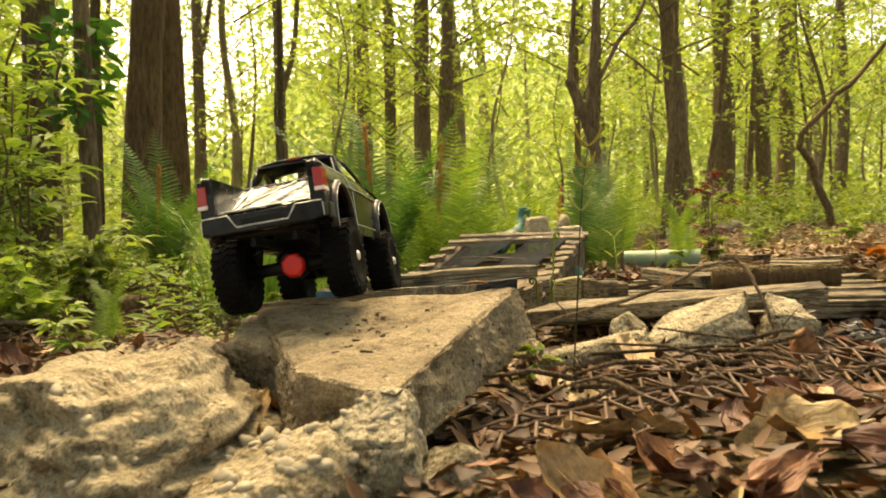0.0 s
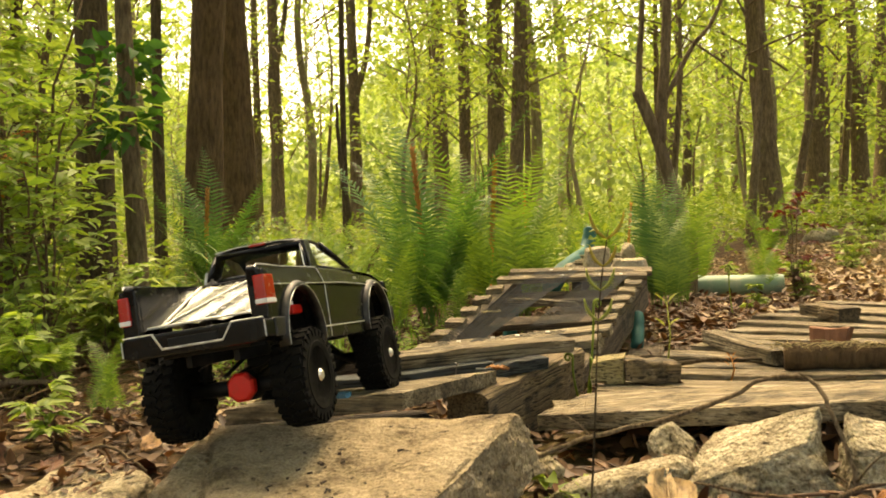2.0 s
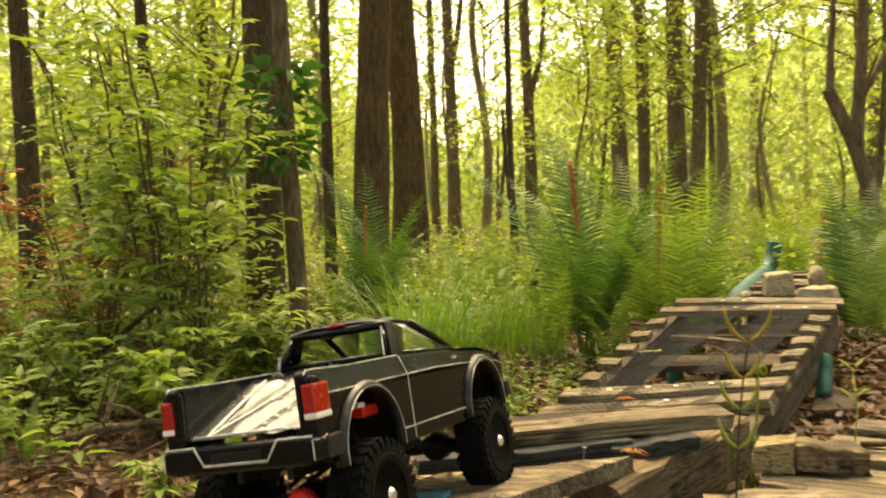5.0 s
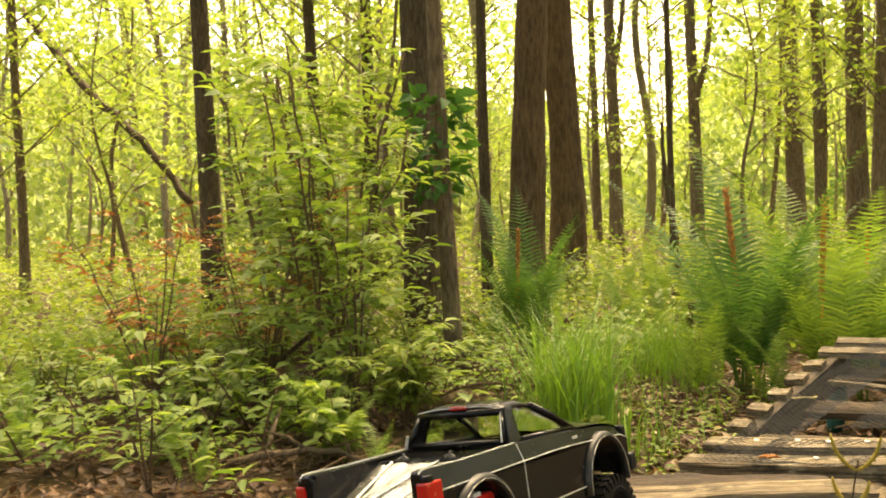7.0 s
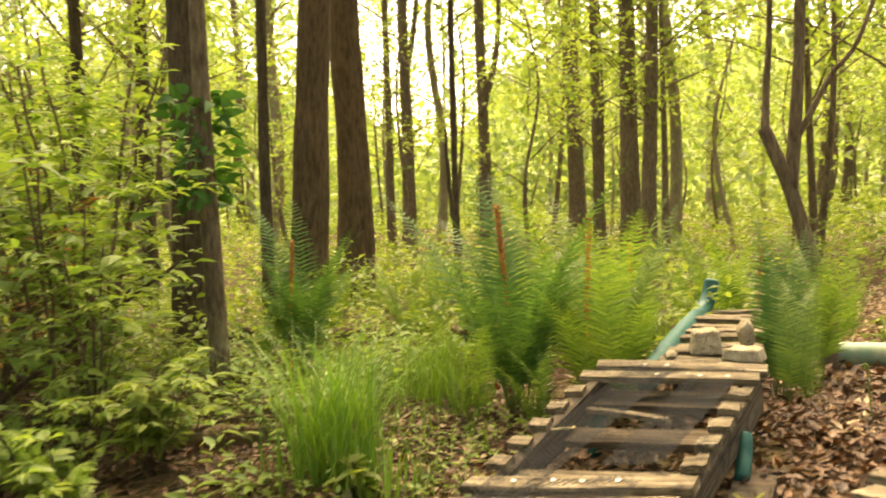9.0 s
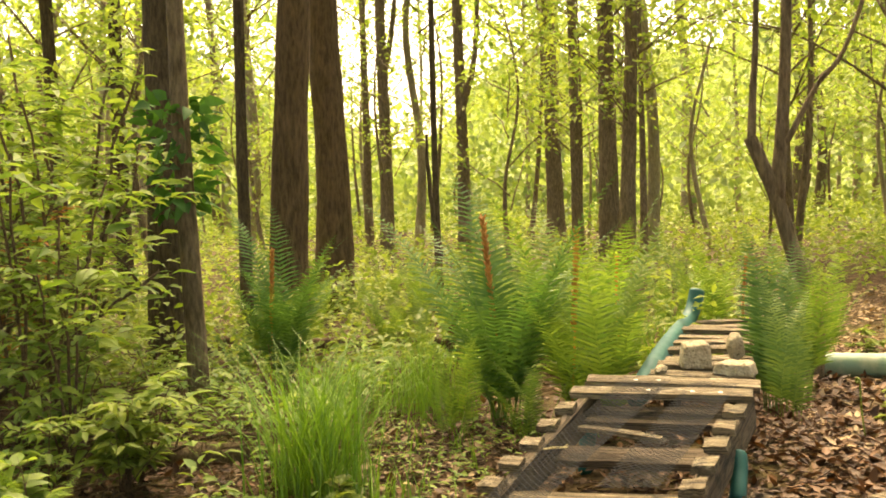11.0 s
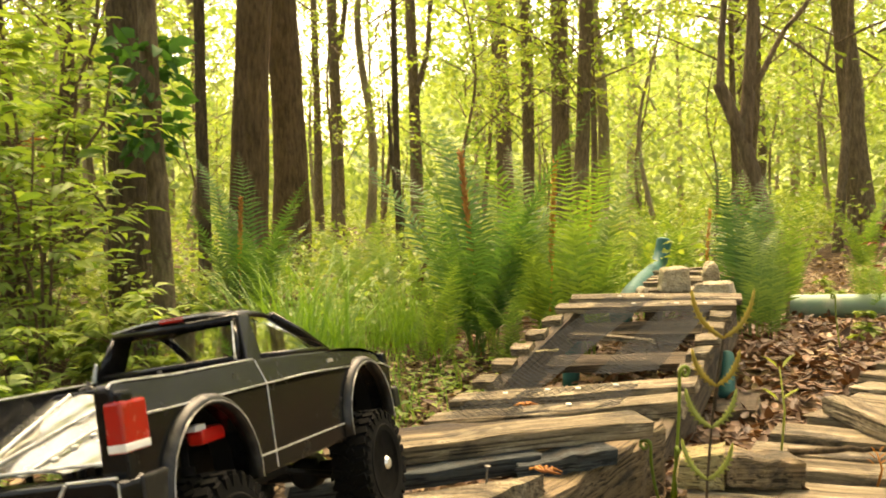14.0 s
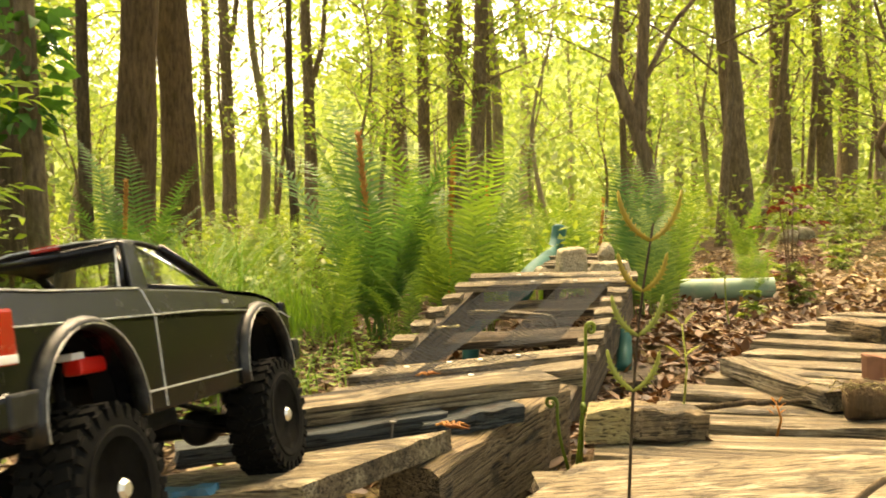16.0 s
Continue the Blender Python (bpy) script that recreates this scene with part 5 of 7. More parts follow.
def crown_mesh(seed, n_limbs, z0, z1, reach, per, leaf, spread, rich=False):
    """Limbs and leaves round an upright axis: returns the limb mesh and the leaf mesh."""
    rng = np.random.default_rng(seed)
    g = Geo()
    bases, ways = [], []
    for k in range(n_limbs):
        z = z0 + (z1 - z0) * (k + rng.random()) / n_limbs
        a = k * 2.4 + rng.normal(0, 0.5)
        d = np.array([math.cos(a), math.sin(a), 0.45 + 0.7 * rng.random()])
        ln = reach * (0.55 + 0.6 * rng.random()) * (1.0 - 0.45 * (z - z0) / (z1 - z0))
        pts = []
        for s in np.linspace(0, 1, 6):
            p = np.array([0, 0, z]) + d * ln * s + np.array([0, 0, -0.18 * ln * s * s]) + rng.normal(0, 0.03 * ln * s, 3)
            pts.append(p)
        g.tube([tuple(p) for p in pts], [0.007 * reach * (1 - 0.8 * i / 5) + 0.002 for i in range(6)], 5)
        for _ in range(per):
            s = 0.25 + 0.75 * rng.random() ** 0.8
            i = min(4, int(s * 5))
            p = pts[i] + (pts[i + 1] - pts[i]) * (s * 5 - i)
            twig = p + rng.normal(0, spread, 3) * np.array([1, 1, 0.55])
            w = twig - p
            m = rng.integers(3, 7)
            for j in range(m):
                bases.append(p + w * (0.4 + 0.7 * j / m) + rng.normal(0, leaf * 0.5, 3))
                ways.append(unit(w[None])[0] + rng.normal(0, 0.8, 3) * np.array([1, 1, 0.5]))
    bases, ways = np.array(bases), np.array(ways)
    n = len(bases)
    ln = leaf * rng.uniform(0.7, 1.35, n)
    v, f = leaves(rng, bases, ways, ln, ln * rng.uniform(0.42, 0.62, n), 0.62, 0.2, 0.15, rich)
    return g.mesh("limbs", True), array_mesh("crown", v, f)


HIGH = [crown_mesh(70 + k, 20, 4.2, 10.0, 2.6, 22, 0.095, 0.36) for k in range(3)]
for limbs, crown in HIGH:
    limbs.materials.append(BARK_BROWN)
    crown.materials.append(LEAF_CANOPY)
LOWC = [crown_mesh(80 + k, 11, 1.5, 4.0, 1.3, 20, 0.080, 0.24) for k in range(3)]
for limbs, crown in LOWC:
    limbs.materials.append(BARK_GREY)
    crown.materials.append(LEAF_CANOPY)
count = 0


def tree(x, y, r, lean=(0, 0), mat=BARK_BROWN, label="", height=10.0, high=True, low=False, ctrl=None, taper=0.55, extra=(), turn=None):
    """A tree whose trunk stands at x, y: trunk (and limbs of its own), and crowns of leaves."""
    global count
    count += 1
    z = ground_z(x, y) - 0.05
    root = thing("tree", None, None, pose(x, y, z), label, "tree")
    g = Geo()
    if ctrl is None:
        wob = random.Random(count)
        ctrl = [(0, 0, 0)] + [(lean[0] * h + wob.uniform(-1, 1) * min(0.02, r * 0.5), lean[1] * h + wob.uniform(-1, 1) * min(0.02, r * 0.5), h) for h in (1.2, 2.6, 4.5, 7.0, height)]
    trunk_geo(g, ctrl, r, r * taper, 14 if r > 0.06 else 9, 0.3, count)
    part("trunk", g.mesh("trunk", True), mat, root)
    for pts, ra, rb in extra:
        e = Geo()
        trunk_geo(e, pts, ra, rb, 8, 0.1, count)
        part("limb", e.mesh("limb", True), mat, root)
    turn = count * 77 if turn is None else turn
    if high:
        limbs, crown = HIGH[count % 3]
        at = pose(lean[0] * 5, lean[1] * 5, 0, 0, 0, turn)
        tagged(part("branchwork", limbs, BARK_BROWN, root, "", at), kind="stuff")
        part("crown", crown, LEAF_CANOPY, root, "fresh green leaves", at)
    if low:
        limbs, crown = LOWC[count % 3]
        at = pose(lean[0] * 2.5, lean[1] * 2.5, 0, 0, 0, turn)
        tagged(part("branchwork", limbs, BARK_GREY, root, "", at), kind="stuff")
        part("crown", crown, LEAF_CANOPY, root, "fresh green leaves", at)
    return root


tree(-2.355, 6.19, 0.122, (0.052, 0), BARK_BROWN, "thick brown-barked tree leaning beside its twin", taper=0.62)
tree(-2.71, 7.82, 0.149, (0.004, 0), BARK_BROWN, "thick brown-barked tree standing beside its twin", taper=0.62)
tree(-2.59, 6.05, 0.040, (0.01, 0), BARK_DARK, "slim dark straight forest tree", taper=0.6)
tree(-1.655, 3.93, 0.037, (-0.020, 0), BARK_GREY, "slim grey-brown tree before a thick dark trunk", high=False, taper=0.7, extra=[([(-0.04, 0, 1.9), (0.12, 0.02, 2.3), (0.28, 0.05, 2.9)], 0.016, 0.006)])
tree(-2.32, 4.72, 0.092, (0.0, 0), BARK_DARK, "thick dark tree behind a slim trunk", taper=0.7)
# trunks beyond 9 m take lighter grey bark in place of haze
tree(-3.08, 13.9, 0.10, (0.0, 0), BARK_GREY, "grey-brown forked tree in the woods", extra=[([(0, 0, 2.4), (0.25, 0, 3.3), (0.35, 0, 5.0)], 0.06, 0.03)])
tree(-1.45, 6.85, 0.024, (0.0, 0), BARK_DARK, "thin dark sapling standing among ferns", high=False, low=False, height=6, extra=[([(0, 0, 2.4), (-0.12, 0.02, 2.9), (-0.2, 0.05, 3.6)], 0.010, 0.004)])
tree(-2.08, 16.9, 0.16, (-0.01, 0), BARK_GREY, "straight grey-brown forest tree", low=True)
tree(-1.31, 13.9, 0.085, (0, 0), BARK_GREY, "straight grey-brown forest tree", low=True)
tree(-0.67, 12.0, 0.125, (0, 0), BARK_GREY, "straight grey-brown tree in the woods")
tree(-0.36, 10.6, 0.085, (0.03, 0), BARK_GREY, "grey-brown tree beside a thicker one", low=True)
tree(2.43, 9.84, 0.112, (-0.085, 0), BARK_GREY, "brown tree leaning over the bank")
tree(4.10, 14.36, 0.16, (-0.02, 0), BARK_GREY, "straight grey-brown tree behind the bank", low=True)
tree(4.62, 14.1, 0.13, (0, 0), BARK_GREY, "grey-brown forked tree behind the bank", height=2.1, high=False, taper=0.9,
     extra=[([(0, 0, 1.9), (0.30, 0, 2.8), (0.36, 0.1, 5.5)], 0.09, 0.04), ([(0, 0, 1.9), (-0.10, 0, 2.9), (-0.12, 0, 5.5)], 0.10, 0.05)], ctrl=[(0.06, 0, 0), (0.03, 0, 0.7), (0, 0, 1.4), (0, 0, 2.1)])
tree(5.75, 16.5, 0.17, (0.03, 0), BARK_GREY, "pale grey tree behind the bank", low=True)
tree(-4.53, 7.4, 0.066, (0.0, 0), BARK_DARK, "dark tree behind shrubs", low=True)
tree(-4.76, 6.9, 0.062, (-0.03, 0), BARK_DARK, "dark tree leaning behind shrubs", low=True)
tree(-4.77, 5.5, 0.085, (-0.01, 0), BARK_DARK, "dark tapering tree behind shrubs", taper=0.45)
tree(-8.0, 6.0, 0.05, (0.0, 0), BARK_GREY, "slim grey-brown forest tree", low=True)
tree(-4.90, 15.4, 0.12, (0.0, 0), BARK_GREY, "pale forked tree in the woods", extra=[([(0, 0, 3.2), (0.2, 0, 4.0), (0.45, 0, 6.0)], 0.07, 0.03)])
tree(-5.42, 15.9, 0.08, (0.0, 0), BARK_GREY, "pale slim tree in the woods", low=True)
# the crooked tree with three stems behind the upper deck
tree(0.86, 4.4, 0.034, (0, 0), BARK_GREY, "crooked grey-brown tree with three stems", high=False, height=6, taper=0.78,
     ctrl=[(-0.07, 0, 0), (-0.055, 0, 0.24), (-0.085, 0, 0.43), (-0.12, 0, 0.52), (-0.19, 0, 0.77), (-0.245, 0, 0.92), (-0.287, 0, 1.02)],
     extra=[([(-0.28, 0, 1.00), (-0.272, 0, 1.20), (-0.258, 0, 1.43), (-0.24, 0.02, 2.2)], 0.017, 0.009),
            ([(-0.19, 0, 0.77), (-0.162, 0.02, 1.08), (-0.143, 0.03, 1.42), (-0.10, 0.05, 2.6), (-0.05, 0.1, 4.2)], 0.027, 0.014),
            ([(-0.160, 0.02, 0.98), (-0.13, 0, 1.03), (-0.035, 0, 1.21), (0.09, 0, 1.40), (0.30, 0, 2.1)], 0.014, 0.007)])
stick("dead_stub", [(-1.39, 6.6, 0.02), (-1.36, 6.57, 0.45), (-1.42, 6.57, 0.95), (-1.44, 6.57, 1.36)], 0.030, 0.010, BARK_DARK, "blackened dead sapling stub among ferns", 5, 8)
stick("leaning_branch", [(-9.6, 7.2, 3.6), (-8.4, 7.1, 2.5), (-7.3, 7.0, 1.75), (-6.5, 6.9, 1.05)], 0.05, 0.038, BARK_DARK, "bare branch leaning down through the woods", 6, 8)
stick("bare_branch", [(3.0, 7.2, 0.25), (2.75, 7.0, 0.75), (2.62, 6.9, 1.0), (3.0, 6.7, 1.45), (3.5, 6.5, 2.1)], 0.035, 0.012, BARK_GREY, "bare crooked sapling with a kink", 6, 8)


# saplings: a thin stem with sprays of leaves
def sapling(seed, h, leaf, per, mat, bark, reach):
    rng = np.random.default_rng(seed)
    limbs, crown = crown_mesh(seed, 13, h * 0.22, h, reach, per, leaf, 0.16 * reach + 0.05)
    g = Geo()
    rr = random.Random(seed)
    trunk_geo(g, [(0, 0, -0.1)] + [(rr.uniform(-1, 1) * 0.05 * h, rr.uniform(-1, 1) * 0.05 * h, h * s) for s in (0.3, 0.6, 1.0)], 0.007 * h + 0.004, 0.004, 7, 0.2, seed)
    root = thing("sapling", None, None, pose(0, 0, 0), "young broad-leaved tree with fresh leaves", "sapling", "saplings in the woods")
    part("stem", g.mesh("stem", True), bark, root)
    tagged(part("branchwork", limbs, bark, root), kind="stuff")
    part("foliage", crown, mat, root, "fresh yellow-green leaves")
    return root


KINDS = [sapling(200, 4.2, 0.075, 16, LEAF_CANOPY, BARK_GREY, 1.1), sapling(201, 5.5, 0.085, 18, LEAF_CANOPY, BARK_GREY, 1.5), sapling(202, 3.2, 0.068, 16, LEAF_CANOPY, BARK_GREY, 0.9), sapling(203, 6.5, 0.09, 19, LEAF_CANOPY, BARK_HAZED, 1.7)]
rng = random.Random(17)
placed = []


def clear_of(x, y, gap):
    return all((x - a) ** 2 + (y - b) ** 2 > gap * gap for a, b in placed)


def polar(az, r):
    """A place at an azimuth, degrees to the left of straight ahead."""
    return -math.sin(radians(az)) * r + 0.25, math.cos(radians(az)) * r + 0.4


spots = []
for _ in range(900):
    az = rng.uniform(-46, 82)
    r = rng.uniform(7.0, 27.0)
    if r < 13 and 12 < az < 26 and rng.random() < 0.8:
        continue
    x, y = polar(az, r)
    if clear_of(x, y, 1.15 if r < 14 else 1.5):
        placed.append((x, y))
        spots.append((x, y))
    if len(spots) >= 130:
        break
used = set()
for i, (x, y) in enumerate(spots):
    k = rng.randrange(4)
    m = pose(x, y, ground_z(x, y), 0, 0, rng.uniform(0, 360)) @ Matrix.Diagonal((*([rng.uniform(0.8, 1.25)] * 3), 1))
    bearing = (0.25 - x) / max(0.4, y - 0.4)
    if k in used and ((0.20 < bearing < 0.42 and i % 2) or (0.75 < bearing and i % 3 == 0) or i % 7 == 0):
        continue  # gaps in the young trees let the sky through
    if k not in used:
        used.add(k)
        KINDS[k].matrix_world = m
    else:
        copy_thing(KINDS[k], m)

# far slim trees
FAR = []
for k in range(4):
    wob = random.Random(300 + k)
    root = thing("tree", None, None, pose(0, 0, 0), "slim forest tree far off in the woods", "tree", "far forest trees")
    g = Geo()
    trunk_geo(g, [(0, 0, -0.2)] + [(wob.uniform(-0.25, 0.25), wob.uniform(-0.25, 0.25), h) for h in (2, 4.5, 7.5, 12)], 0.09 + 0.035 * k, 0.045, 9, 0.3, k)
    part("trunk", g.mesh("trunk", True), (BARK_HAZED, BARK_GREY, BARK_HAZED, BARK_HAZED)[k], root)
    limbs, crown = HIGH[k % 3]
    tagged(part("branchwork", limbs, BARK_BROWN, root), kind="stuff")
    part("crown", crown, LEAF_CANOPY, root, "fresh green leaves")
    FAR.append(root)
n_far, used = 0, set()
for _ in range(2500):
    # after the first 100, trees are added all round, mostly unseen, for reflections and shade
    az = rng.uniform(-48, 84) if n_far < 100 else rng.uniform(0, 360)
    r = rng.uniform(13, 46) if n_far < 100 else rng.uniform(6, 22)
    x, y = polar(az, r)
    if not clear_of(x, y, 0.8 if n_far < 100 else 3.0):
        continue
    placed.append((x, y))
    k = rng.randrange(4)
    s = rng.uniform(0.8, 1.3)
    near = n_far < 100 and (0.09 + 0.035 * k) * s / r > 0.0085
    m = pose(x, y, ground_z(x, y), rng.uniform(-3, 3), rng.uniform(-3, 3), rng.uniform(0, 360)) @ Matrix.Diagonal((s, s, s, 1))
    if k not in used:
        used.add(k)
        FAR[k].matrix_world = m
    elif not near:
        copy_thing(FAR[k], m)
    n_far += 1
    if n_far >= 128:
        break

# the woods beyond: clumps of leaves too far to count
rng2 = np.random.default_rng(5)
cl = []
for _ in range(1150):
    az, r = rng2.uniform(-60, 95), rng2.uniform(26, 60)
    x, y = polar(az, r)
    if 14 < az < 23:
        cl.append((x, y, rng2.uniform(0.2, 2.5), r))
    else:
        cl.append((x, y, abs(rng2.normal(0, 5.5)) + 0.3, r))
cl = np.array(cl)
reps = 120
c = np.repeat(cl, reps, 0)
p = c[:, :3] + rng2.normal(0, 1, (len(c), 3)) * np.array([1.7, 1.7, 1.0])
p[:, 2] = np.maximum(p[:, 2], 0.1)
ln = rng2.uniform(0.22, 0.42, len(p))
v, f = leaves(rng2, p, rng2.normal(0, 1, (len(p), 3)), ln, ln * 0.6, 0.4, 0.1, 0.1, False)
thing("far_woods", array_mesh("far_woods", v, f), LEAF_HAZED, None, "bright green foliage of the woods beyond", "foliage", kind="stuff")

# distance: a plain glowing sheet behind all trees, lit leaves and haze painted in
n = Nodes("glowing_green_haze", "Generated")
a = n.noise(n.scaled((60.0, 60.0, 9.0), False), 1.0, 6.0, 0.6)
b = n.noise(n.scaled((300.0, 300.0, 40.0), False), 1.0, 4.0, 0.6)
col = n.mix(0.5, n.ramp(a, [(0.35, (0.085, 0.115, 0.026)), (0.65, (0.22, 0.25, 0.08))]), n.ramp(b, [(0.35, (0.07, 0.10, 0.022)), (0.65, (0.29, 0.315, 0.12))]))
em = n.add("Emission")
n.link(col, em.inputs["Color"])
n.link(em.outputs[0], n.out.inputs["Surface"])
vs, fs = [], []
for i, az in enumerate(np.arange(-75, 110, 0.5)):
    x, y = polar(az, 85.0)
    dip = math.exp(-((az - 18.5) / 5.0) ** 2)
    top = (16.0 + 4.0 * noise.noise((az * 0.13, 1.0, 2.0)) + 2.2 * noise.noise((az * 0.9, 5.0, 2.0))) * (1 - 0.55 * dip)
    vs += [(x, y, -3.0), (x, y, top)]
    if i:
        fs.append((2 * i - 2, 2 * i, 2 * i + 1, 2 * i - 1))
thing("backdrop", array_mesh("backdrop", np.array(vs), np.array(fs)), n.mat, None, "distant green woods as a plain glowing haze", "backdrop", kind="structure")

# added trees around the camera, outside the view; their boughs shade the course
SHADE_CROWN = crown_mesh(90, 26, 4.6, 8.5, 4.4, 52, 0.17, 0.5)
SHADE_CROWN[0].materials.append(BARK_BROWN)
SHADE_CROWN[1].materials.append(LEAF_CANOPY)
for k, (x, y) in enumerate(((2.9, 1.0), (1.6, -1.9), (-1.3, -2.2), (-3.2, -0.4), (3.9, 3.4))):
    root = thing("tree", None, None, pose(x, y, ground_z(x, y) - 0.05), "added unseen tree whose leafy boughs shade the course", "tree")
    g = Geo()
    trunk_geo(g, [(0, 0, 0), (0.05, 0, 2.0), (0, 0.06, 4.5), (0, 0, 9.0)], 0.14, 0.07, 12, 0.3, k)
    part("trunk", g.mesh("trunk", True), BARK_BROWN, root)
    at = pose(0, 0, 0, 0, 0, 75 * k)
    tagged(part("branchwork", SHADE_CROWN[0], BARK_BROWN, root, "", at), kind="stuff")
    part("crown", SHADE_CROWN[1], LEAF_CANOPY, root, "fresh green leaves", at)

# low undergrowth over the woodland floor
p, sz = [], []
for _ in range(8000):
    az, r = rng2.uniform(-44, 80), 4.2 + 22 * rng2.random() ** 1.5
    x, y = polar(az, r)
    if x > 0.7 and r < 7.5:
        continue
    h = rng2.uniform(0.10, 0.45) * (1 + 0.03 * r) * (1 + 0.6 * noise.noise((x * 0.5, y * 0.5, 2.0)))
    z = ground_z(x, y)
    for _ in range(9):
        p.append((x + rng2.normal(0, 0.12), y + rng2.normal(0, 0.12), z + h * (0.25 + 0.75 * rng2.random())))
        sz.append(0.030 + 0.0038 * r)
p, sz = np.array(p), np.array(sz)
w = rng2.normal(0, 1, (len(p), 3)) * np.array([1, 1, 0.35]) + np.array([0, 0, 0.2])
sz = sz * rng2.uniform(0.7, 1.4, len(sz))
v, f = leaves(rng2, p, w, sz, sz * 0.5, 0.6, 0.2, 0.15, False)
thing("undergrowth", array_mesh("undergrowth", v, f), LEAF_LIME, None, "low lime-green undergrowth covering the woodland floor", "undergrowth", kind="stuff")


# ---- ferns ----
def frond_mesh(seed, length, pairs=34, bend=62, wide=0.150):
    """One fern frond that rises from the origin and arches towards +x."""
    rng = np.random.default_rng(seed)
    g = Geo()
    n = 26
    pts, ang = [np.zeros(3)], radians(rng.uniform(6, 14))
    for i in range(n):
        s = i / n
        a = ang + radians(bend) * s**1.7
        pts.append(pts[-1] + np.array([math.sin(a), 0.02 * math.sin(5 * s + seed), math.cos(a)]) * length / n)
    g.tube([tuple(p) for p in pts[::2]], [0.0035 * (1 - 0.85 * i / 13) for i in range(len(pts[::2]))], 4)
    for k in range(pairs):
        s = 0.16 + 0.83 * k / (pairs - 1)
        i = min(n - 1, int(s * n))
        p = pts[i] + (pts[i + 1] - pts[i]) * (s * n - i)
        d = unit((pts[i + 1] - pts[i])[None])[0]
        ln = length * wide * math.sin(math.pi * min(1.0, 0.22 + 0.78 * s) ** 0.9) ** 0.75 * rng.uniform(0.9, 1.05)
        wd = ln * 0.105 + 0.0025
        for sd in (-1, 1):
            out = unit((np.array([0, sd, 0]) + d * 0.55 + np.array([0, 0, rng.uniform(-0.12, 0.10)]))[None])[0]
            nor = np.cross(out, d)
            cross = unit(np.cross(nor, out)[None])[0]
            verts, faces, m = [], [], 5
            for j in range(m + 1):
                t = j / m
                c = p + out * ln * t - np.array([0, 0, 0.20 * ln * t * t])
                w0 = wd * 0.5 * (1 - t) ** 0.6 * (1.0 if j % 2 else 0.55)
                verts += [c - cross * w0, c + cross * w0]
            for j in range(m):
                faces.append((2 * j, 2 * j + 1, 2 * j + 3, 2 * j + 2))
            g.add(verts, faces)
    me = bpy.data.meshes.new("frond")
    me.from_pydata(g.v, [], g.f)
    return me


FRONDS = [frond_mesh(1, 0.86, 36, 52), frond_mesh(2, 0.72, 32, 66), frond_mesh(3, 0.60, 28, 46), frond_mesh(4, 0.95, 38, 34)]
for me in FRONDS:
    me.materials.append(LEAF_FERN)
DARK_FRONDS = [me.copy() for me in FRONDS]
for me in DARK_FRONDS:
    me.materials[0] = LEAF_FERN_DARK
g = Geo()
g.tube([(0, 0, 0), (0.004, 0, 0.3), (0.0, 0, 0.62)], [0.004, 0.0035, 0.0025], 5)
for k in range(70):
    z = 0.30 + 0.33 * k / 70
    a = k * 2.4
    g.tube([(0, 0, z), (0.012 * math.cos(a), 0.012 * math.sin(a), z + 0.016)], [0.006, 0.002], 4)
FERTILE = g.mesh("fertile_frond")
FERTILE.materials.append(SPORE)


def fern(x, y, size, n, seed, fertile=0, aim=None, label="tall green fern with arching fronds", squeeze=1.0, dark=False):
    rr = random.Random(seed)
    root = thing("fern", None, None, pose(x, y, ground_z(x, y)), label, "fern", "ferns round the course")
    for k in range(n):
        a = 360 * k / n + rr.uniform(-18, 18)
        if aim is not None:
            a = aim + (a - 180) * squeeze
        s = size * rr.uniform(0.78, 1.1)
        m = pose(rr.uniform(-0.04, 0.04), rr.uniform(-0.04, 0.04), 0, 0, rr.uniform(-9, 9), a) @ Matrix.Diagonal((s, s, s, 1))
        part("frond", (DARK_FRONDS if dark else FRONDS)[rr.randrange(4)], LEAF_FERN, root, "", m)
    for k in range(fertile):
        s = size * rr.uniform(0.9, 1.2)
        m = pose(rr.uniform(-0.1, 0.1), rr.uniform(-0.08, 0.08), 0, rr.uniform(-5, 5), rr.uniform(-5, 5), 0) @ Matrix.Diagonal((s, s, s, 1))
        part("fertile_frond", FERTILE, SPORE, root, "rust-orange upright spore frond", m)
    return root


